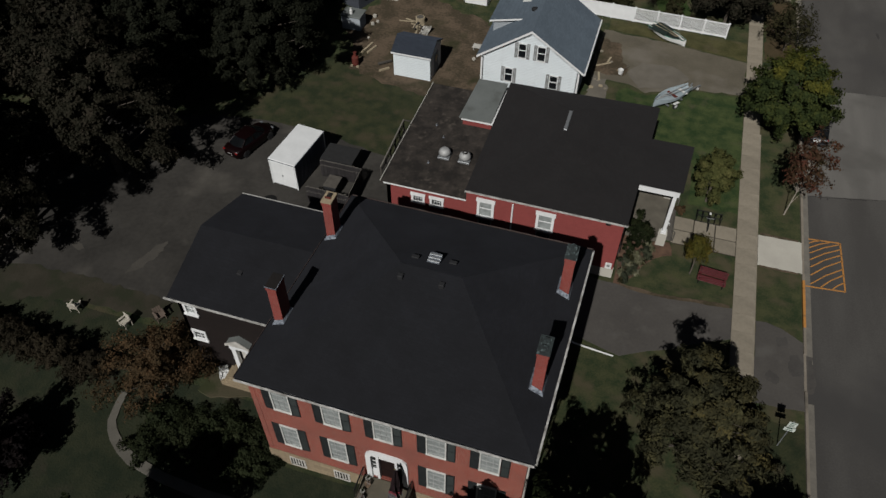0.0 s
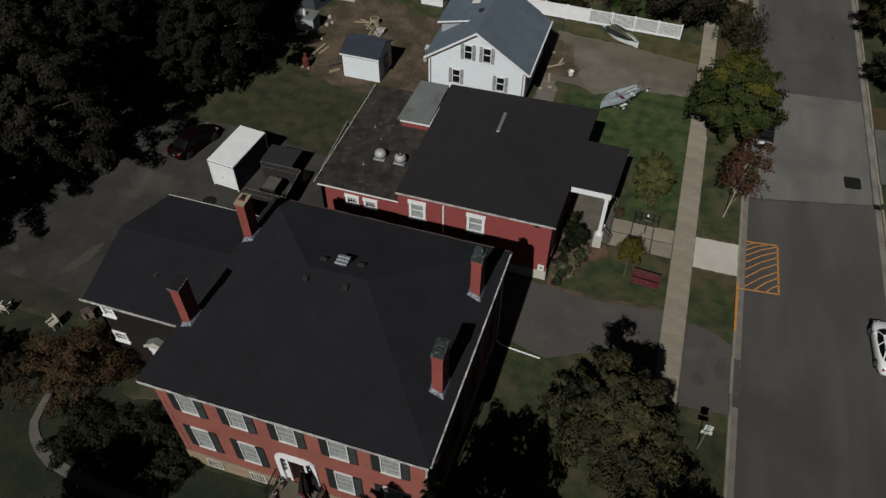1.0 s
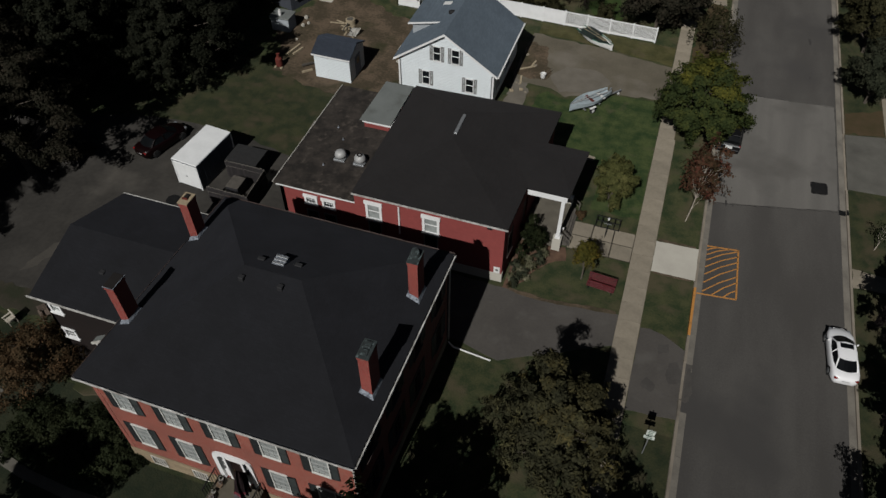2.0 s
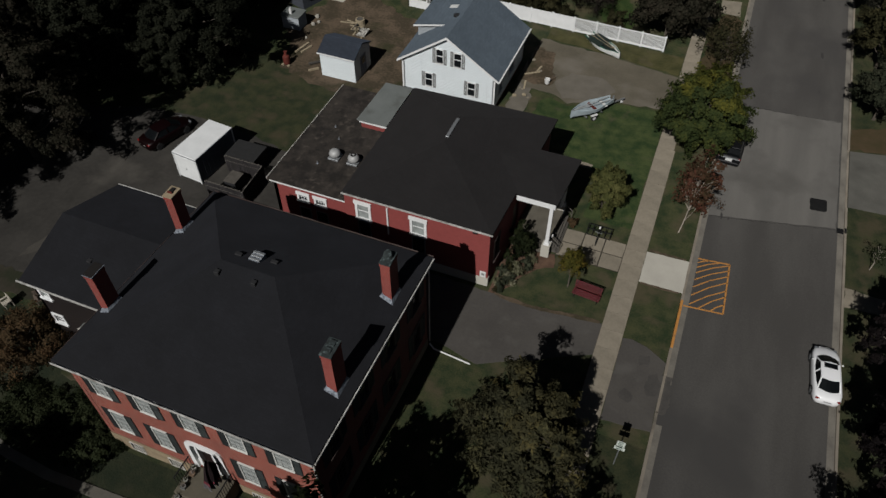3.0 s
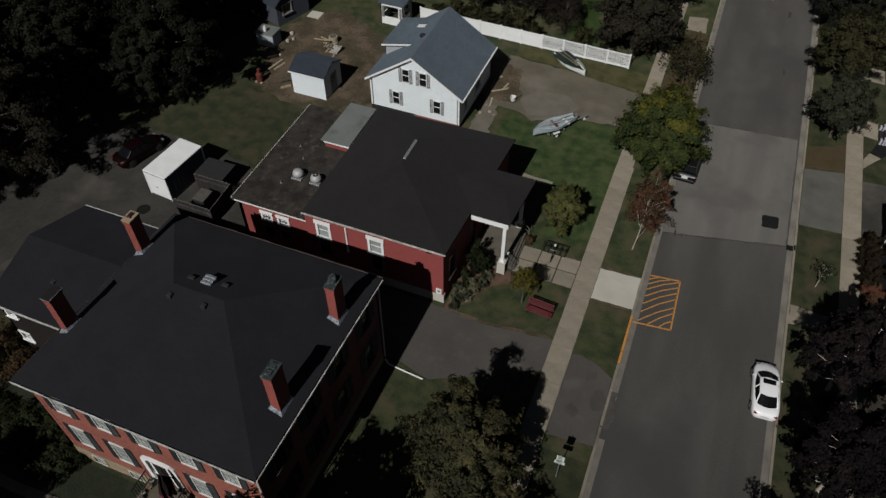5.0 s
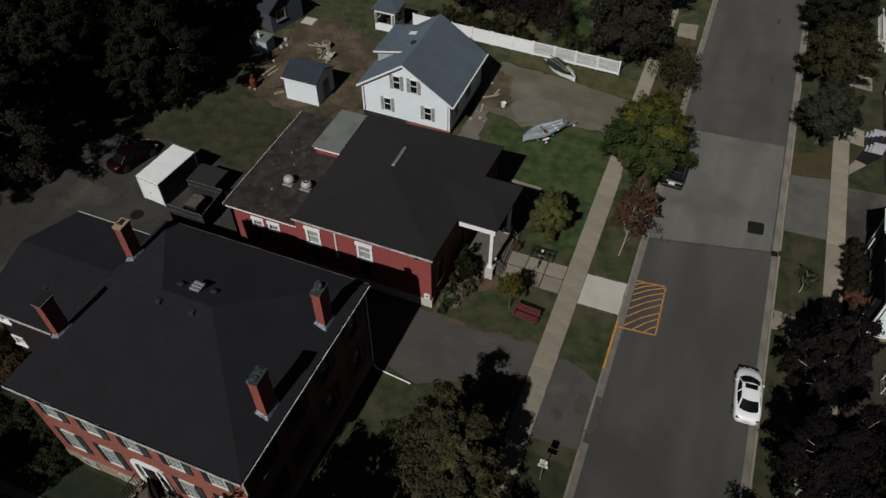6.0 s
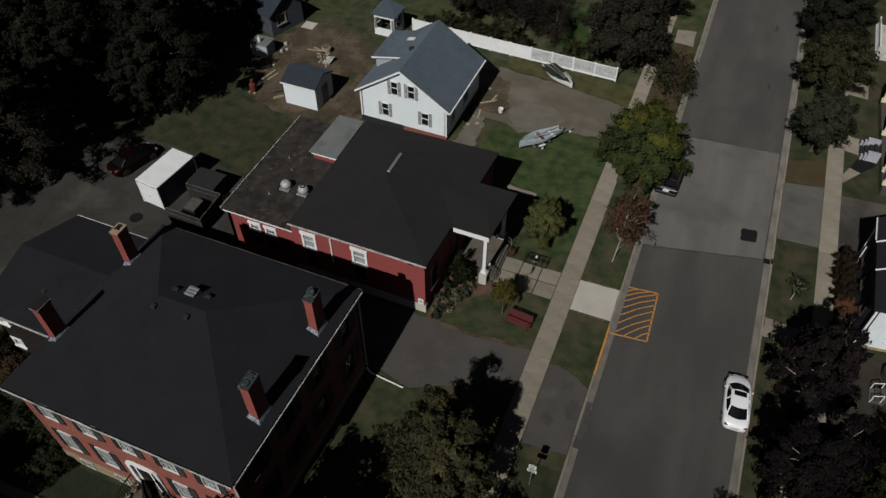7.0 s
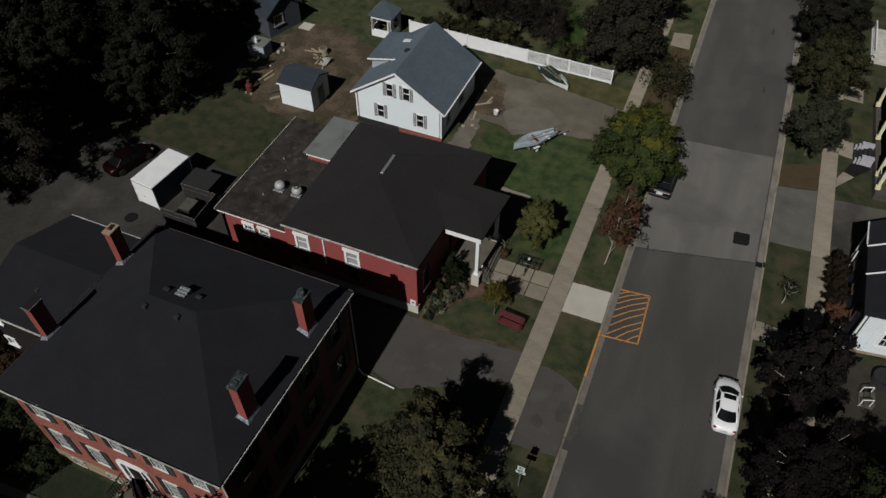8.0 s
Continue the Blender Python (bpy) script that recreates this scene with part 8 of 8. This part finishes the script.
def tree(seed, height, radius, leaf, bark=None, clear=0.25, clumps=60, per=300, size=0.16, trunk=0.16, lean=(0, 0), taper=0.15, puff=0.26, rough=0.14, turning=None, flat=0.8, slim=0.42, droop=0.0, name="tree", label="", category="tree", group=""):
    """A tree at the origin: a tapered trunk with forking limbs, and a crown of leaf clumps with gaps."""
    rnd_ = np.random.default_rng(seed)
    root = thing(name, (0, 0, 0), label, category, group)
    c, way, pr = clumps_in(rnd_, clumps, radius, height * clear, height, taper, rough, puff)
    c[:, 0] += lean[0] * c[:, 2]
    c[:, 1] += lean[1] * c[:, 2]
    bm = bmesh.new()
    forks = []
    k = 5
    prev = Vector((0, 0, -0.15))
    for i in range(1, k + 1):
        z = height * 0.8 * i / k
        p = Vector((lean[0] * z + rnd_.uniform(-0.04, 0.04) * height * 0.2, lean[1] * z + rnd_.uniform(-0.04, 0.04) * height * 0.2, z))
        rod(bm, prev, p, trunk * (1 - 0.8 * (i - 1) / k), trunk * (1 - 0.8 * i / k), 7, False)
        forks.append((p, trunk * (1 - 0.8 * i / k)))
        prev = p
    for t_ in c[:: max(1, len(c) // 40)]:
        f, r = min(forks, key=lambda q: abs(q[0].z - (t_[2] - 0.2 * height)))
        mid = f.lerp(Vector(t_), 0.5) + Vector((0, 0, -0.02 * height))
        rod(bm, f, mid, r * 0.45, r * 0.28, 5, False)
        rod(bm, mid, Vector(t_), r * 0.28, 0.012, 4, False)
    part("trunk", bm, bark or BARK, root)
    gold = np.zeros(len(c), bool)
    if turning:
        gold = (way @ np.array((0.65, 0.5, 0.6)) + rnd_.uniform(-0.75, 0.75, len(c))) > 0.3
        pg, ng = leaves_on(rnd_, c[gold], way[gold], pr[gold], per, flat)
        part("turning_leaves", leaf_mesh("turning_leaves", pg, ng, size, rnd_, droop, slim), turning, root, "yellowing upper leaves")
    pl, nl = leaves_on(rnd_, c[~gold], way[~gold], pr[~gold], per, flat)
    part("crown", leaf_mesh("crown", pl, nl, size, rnd_, droop, slim), leaf, root)
    return root


def put(proto, x, y, rz=0.0, s=1.0, label="", z=0.0):
    ob = copy_thing(proto, Matrix.Translation((x, y, level(x, y) - 0.02 + z)) @ Matrix.Rotation(radians(rz), 4, "Z") @ Matrix.Diagonal((s, s, s, 1)))
    return tagged(ob, label)


def first(proto, x, y):
    proto.location = (x, y, level(x, y) - 0.02)
    return proto


# street trees
first(tree(1, 6.8, 3.3, MAPLE_GREEN, clear=0.1, clumps=90, per=460, size=0.16, rough=0.06, puff=0.24, flat=0.7, turning=GOLD, label="broad green street maple turning yellow on top", group="street trees"), 12.9, 39.6)
first(tree(2, 7.0, 1.5, RED, BIRCH, clear=0.3, clumps=44, per=66, size=0.15, trunk=0.042, lean=(0.05, 0.1), puff=0.34, rough=0.3, label="slender young street tree with sparse red leaves", group="street trees"), 13.35, 29.2)
first(tree(3, 4.9, 1.33, OLIVE, clear=0.04, clumps=52, per=340, size=0.115, trunk=0.1, taper=0.1, puff=0.3, label="rounded olive-green ornamental tree on the lawn"), 7.7, 28.9)
first(tree(4, 3.5, 0.8, YELLOW, clear=0.45, clumps=26, per=110, size=0.1, trunk=0.06, puff=0.42, label="small ornamental tree with yellow-green leaves"), 7.1, 21.2)
first(tree(5, 7.4, 3.2, GREEN_BROWN, clear=0.06, clumps=150, per=200, size=0.21, trunk=0.2, lean=(0.12, 0.03), taper=0.3, puff=0.19, rough=0.3, flat=0.5, slim=0.24, turning=GREEN_GOLD, label="broad dense green tree on the side lawn with yellowing tips"), 7.55, 7.3)
maple = first(tree(6, 8.0, 3.1, GREEN_DARK, clear=0.16, clumps=80, per=330, size=0.16, label="dark green street maple on the grass verge", group="street trees"), 11.6, -1.4)
crimson = first(tree(7, 7.6, 2.4, PURPLE, BIRCH, clear=0.14, clumps=84, per=280, size=0.15, rough=0.4, puff=0.22, label="dark purple-leaved street maple", group="street trees"), 27.7, 21.8)
big = first(tree(8, 11.0, 3.3, GREEN_DARK, clear=0.2, clumps=70, per=240, size=0.24, trunk=0.24, label="tall green tree on the front lawn"), 2.2, -4.2)
first(tree(26, 7.6, 1.9, GREEN_DARK, clear=0.25, clumps=80, per=240, size=0.2, trunk=0.16, rough=0.3, puff=0.3, label="narrow green tree in front of the brick house"), -1.85, -4.4)
put(crimson, 27.5, 14.4, 130, 1.05)
first(tree(21, 6.0, 2.2, GREY_GREEN, clear=0.2, clumps=70, per=260, size=0.15, rough=0.2, label="rounded grey-green street tree across the road", group="street trees"), 26.7, 49.0)
deep_street = first(tree(27, 8.0, 3.1, PURPLE_GREEN, clear=0.14, clumps=90, per=300, size=0.15, rough=0.3, puff=0.22, label="dark dull-leaved street tree across the road", group="street trees"), 27.2, 5.6)
tan_tree = first(tree(22, 7.2, 2.65, OLIVE_BROWN, clear=0.18, clumps=80, per=300, size=0.16, rough=0.2, label="olive-brown street tree across the road", group="street trees"), 26.9, 57.4)
put(deep_street, 27.0, 66.5, 10, 0.95)
put(tan_tree, 26.8, 75.5, 200, 1.0)
put(maple, 27.0, 86.0, 20, 1.0)
first(tree(23, 4.8, 2.3, OLIVE_BROWN, clear=0.2, clumps=44, per=60, size=0.15, trunk=0.06, puff=0.3, rough=0.35, label="thin sparse street tree near the driveway", group="street trees"), 13.3, 52.0)
put(maple, 13.2, 75.0, 300, 0.85)
put(maple, 32.5, 15.0, 30, 0.8, "green tree in the yard across the street")
put(maple, 36.5, 22.0, 75, 0.7, "green tree in the yard across the street")
# Unseen tree added to throw shade on the yard to its north.
put(maple, 33.0, 8.6, 160, 0.95, "green tree in the yard across the street")
put(big, -18.4, -10.3, 40, 0.9)
first(tree(24, 3.4, 2.0, PURPLE, clear=0.06, clumps=70, per=240, size=0.14, rough=0.35, label="low dark reddish tree on the front lawn"), -28.8, -4.3)
first(tree(9, 2.6, 0.8, GREEN_DARK, BIRCH, clear=0.4, clumps=10, per=14, size=0.12, trunk=0.04, puff=0.4, label="thin sapling on the far verge"), 26.5, 30.6)

# back garden trees behind the fence
twiggy = first(tree(28, 6.6, 3.0, TWIG, BARK, clear=0.08, clumps=80, per=110, size=0.12, rough=0.35, puff=0.26, label="brownish twiggy tree behind the white fence", group="trees behind the fence"), -3.5, 58.5)
put(twiggy, -7.5, 59.3, 130, 0.95)
put(twiggy, 0.2, 57.6, 250, 0.75)
deep = first(tree(10, 8.3, 3.15, GREEN_WOODS, clear=0.08, clumps=80, per=230, size=0.22, rough=0.2, label="dense dark tree behind the white fence", group="trees behind the fence"), 7.7, 55.1)
for x, y, rz, s in ((-10.5, 59.0, 310, 0.75), (0.5, 73.0, 40, 1.1), (8.5, 65.5, 140, 0.9), (-3.0, 70.0, 60, 1.1), (-20.5, 61.5, 10, 0.9), (-15.0, 64.0, 100, 1.0), (-25.5, 60.5, 220, 1.1), (8.0, 75.0, 80, 1.1), (-10.0, 72.0, 300, 1.1)):
    put(deep, x, y, rz, s)

# woods on the west side
wood = first(tree(11, 13.5, 4.5, GREEN_WOODS, clear=0.08, clumps=150, per=420, size=0.16, trunk=0.3, puff=0.19, rough=0.3, flat=0.6, label="tall brownish green woodland tree at the edge of the lot", group="woodland edge"), -36.3, 18.2)
wood2 = first(tree(12, 11.0, 4.0, WOODS_GREEN, clear=0.06, clumps=140, per=400, size=0.16, trunk=0.26, puff=0.19, rough=0.3, flat=0.6, label="dense green woodland tree at the edge of the lot", group="woodland edge"), -30.7, 33.4)
wood3 = first(tree(13, 12.5, 4.2, GREEN_WOODS, clear=0.06, clumps=90, per=210, size=0.28, trunk=0.28, puff=0.25, rough=0.25, label="ragged dark woodland tree behind the lot", group="woodland edge"), -42.5, 24.5)
put(wood, -39.5, 9.0, 120, 0.95)
put(wood2, -38.3, 28.3, 200, 1.0)
put(wood2, -33.0, 40.6, 290, 0.95)
put(wood2, -31.9, 31.4, 150, 0.7)
put(wood2, -32.4, 46.4, 40, 0.8)
wood4 = first(tree(15, 12.0, 4.2, WOODS_GREEN, clear=0.06, clumps=90, per=200, size=0.28, trunk=0.28, puff=0.25, rough=0.25, label="dark woodland tree behind the lot", group="woodland edge"), -35.5, 39.5)
spots = [(-37.0, 46.5), (-41.0, 33.5), (-47.0, 32.0), (-46.5, 15.5), (-50.5, 26.0), (-43.5, 42.5), (-38.0, 53.5), (-50.5, 38.5), (-56.0, 31.0), (-55.5, 19.0), (-34.0, 58.5), (-48.5, 50.0), (-58.0, 44.0), (-51.5, 9.0), (-28.5, 64.0), (-40.0, 62.0), (-46.0, 4.0), (-58.0, 8.0), (-62.0, 24.0), (-64.0, 36.0), (-55.0, 56.0)]
for i, (x, y) in enumerate(spots):
    put((wood3, wood4)[i % 2], x, y, 57 * i, 0.85 + 0.3 * ((i * 7) % 5) / 5)

# garden shrubs at the front
first(tree(14, 4.7, 2.5, BROWN, clear=0.06, clumps=90, per=190, size=0.1, trunk=0.14, rough=0.35, puff=0.24, label="russet autumn tree beside the dark wing"), -22.7, 2.6)


def shrub_bed(name, seed, spots_, leaf, size, label, category="shrub", group="", per=150, droop=0.0):
    rnd_ = np.random.default_rng(seed)
    for x, y, r, h in spots_:
        root = thing(name, (x, y, level(x, y)), label, category, group)
        c, way, pr = clumps_in(rnd_, max(8, int(10 * r * h)), r, 0.05, h, 0.1, 0.25, 0.42)
        c += np.array((x, y, level(x, y)))
        bm = bmesh.new()
        for t_ in c[:9]:
            rod(bm, (x, y, level(x, y) - 0.05), Vector(t_), 0.03, 0.008, 5, False)
        part("stems", bm, BARK, root)
        pl, nl = leaves_on(rnd_, c, way, pr, per)
        part("foliage", leaf_mesh("foliage", pl, nl, size, rnd_, droop), leaf, root)


def spiky_plant(seed, x, y, r, h, leaf, label):
    """A tuft of long narrow blades that arch out from one crown."""
    rnd_ = random.Random(seed)
    bm = bmesh.new()
    for i in range(70):
        az, out, up = rnd_.uniform(0, 6.3), r * rnd_.uniform(0.25, 1.0), h * rnd_.uniform(0.5, 1.0)
        d, sd = Vector((math.cos(az), math.sin(az), 0)), Vector((-math.sin(az), math.cos(az), 0)) * 0.022
        o = Vector((x, y, -0.03)) + d * 0.05
        p, q = o + d * out * 0.45 + Vector((0, 0, up)), o + d * out + Vector((0, 0, up * rnd_.uniform(0.5, 1.0)))
        va, vb, vc, vd, ve = (bm.verts.new(v) for v in (o - sd, o + sd, p + sd * 1.3, p - sd * 1.3, q))
        bm.faces.new((va, vb, vc, vd))
        bm.faces.new((vd, vc, ve))
    lone("spiky_plant", bm, leaf, label, "plant", "plants in the bed")


shrub_bed("shrub", 31, [(-21.9 + i * 1.3 + 0.5 * (j % 2), -1.3 + 0.95 * j + 0.1 * i - 0.07 * max(0, i - 4) ** 2, 1.1, 0.7 + 0.18 * ((i + j) % 3)) for i in range(6) for j in range(3)], SHRUBLEAF, 0.1, "dense dark green shrub in front of the brick house", group="front shrubs", per=330)
shrub_bed("hedge_bush", 33, [(-41.2 + i * 1.1, 2.5 - 0.06 * i + 0.15 * (i % 2), 0.9, 2.1 + 0.2 * (i % 3)) for i in range(14)], HEDGE_DULL, 0.1, "brownish green hedge bush along the lawn", "hedge", "hedge row", per=200)
shrub_bed("shrub", 34, [(3.35, 22.6, 0.75, 2.6), (2.7, 21.5, 0.45, 1.6), (2.95, 23.2, 0.6, 2.9), (3.75, 22.9, 0.5, 2.2)], GREEN_DARK, 0.1, "tall dark shrub beside the porch", group="shrubs by the hall", per=120)
shrub_bed("shrub", 35, [(2.75, 19.3, 0.42, 0.7), (3.25, 20.15, 0.35, 0.6), (3.9, 21.9, 0.42, 0.8), (2.55, 20.4, 0.42, 1.2)], GREY_GREEN, 0.09, "low grey-green shrub in the bed", group="shrubs by the hall", per=120)
for i, (x, y, r, h, m_) in enumerate(((3.55, 20.9, 0.55, 0.8, PALE_STALK), (4.1, 21.5, 0.5, 0.7, GREY_GREEN), (3.0, 19.7, 0.5, 0.7, GREY_GREEN), (2.95, 20.9, 0.5, 0.9, OLIVE_BROWN), (4.25, 22.35, 0.4, 0.6, PALE_STALK), (2.6, 18.95, 0.35, 0.4, OLIVE_BROWN), (3.5, 19.9, 0.35, 0.5, PALE_STALK), (2.5, 19.5, 0.45, 0.8, PALE_STALK), (3.3, 21.3, 0.5, 0.9, PALE_STALK), (3.8, 21.0, 0.4, 0.6, OLIVE_BROWN), (2.9, 20.3, 0.4, 0.7, PALE_STALK), (4.0, 22.7, 0.45, 0.9, PALE_STALK), (3.15, 20.55, 0.35, 0.6, GREY_GREEN))):
    spiky_plant(50 + i, x, y, r, h, m_, "spiky pale green plant in the mulched bed")
shrub_bed("shrub", 36, [(5.8, 26.95, 0.4, 0.8)], BROWN, 0.1, "small dry shrub beside the porch steps", per=90)
shrub_bed("hedge_bush", 37, [(30.05, 31.9 + i * 0.8, 0.78, 1.45) for i in range(6)], BRONZE, 0.09, "brown clipped bush along the blue house", "hedge", "bushes along the blue house", per=260)
shrub_bed("hedge_bush", 38, [(30.15, 30.2, 0.6, 1.2), (30.15, 31.0, 0.7, 1.4)], RED, 0.13, "red-leaved bush along the blue house", "hedge", "bushes along the blue house")
shrub_bed("hedge_bush", 41, [(-12.6 + i * 1.7, 54.6 + 0.5 * (i % 3), 0.95, 1.6 + 0.5 * (i % 2)) for i in range(10) if i not in (7, 8)], OLIVE_BROWN, 0.15, "twiggy brownish bush behind the white fence", "hedge", "bushes behind the fence", per=110)
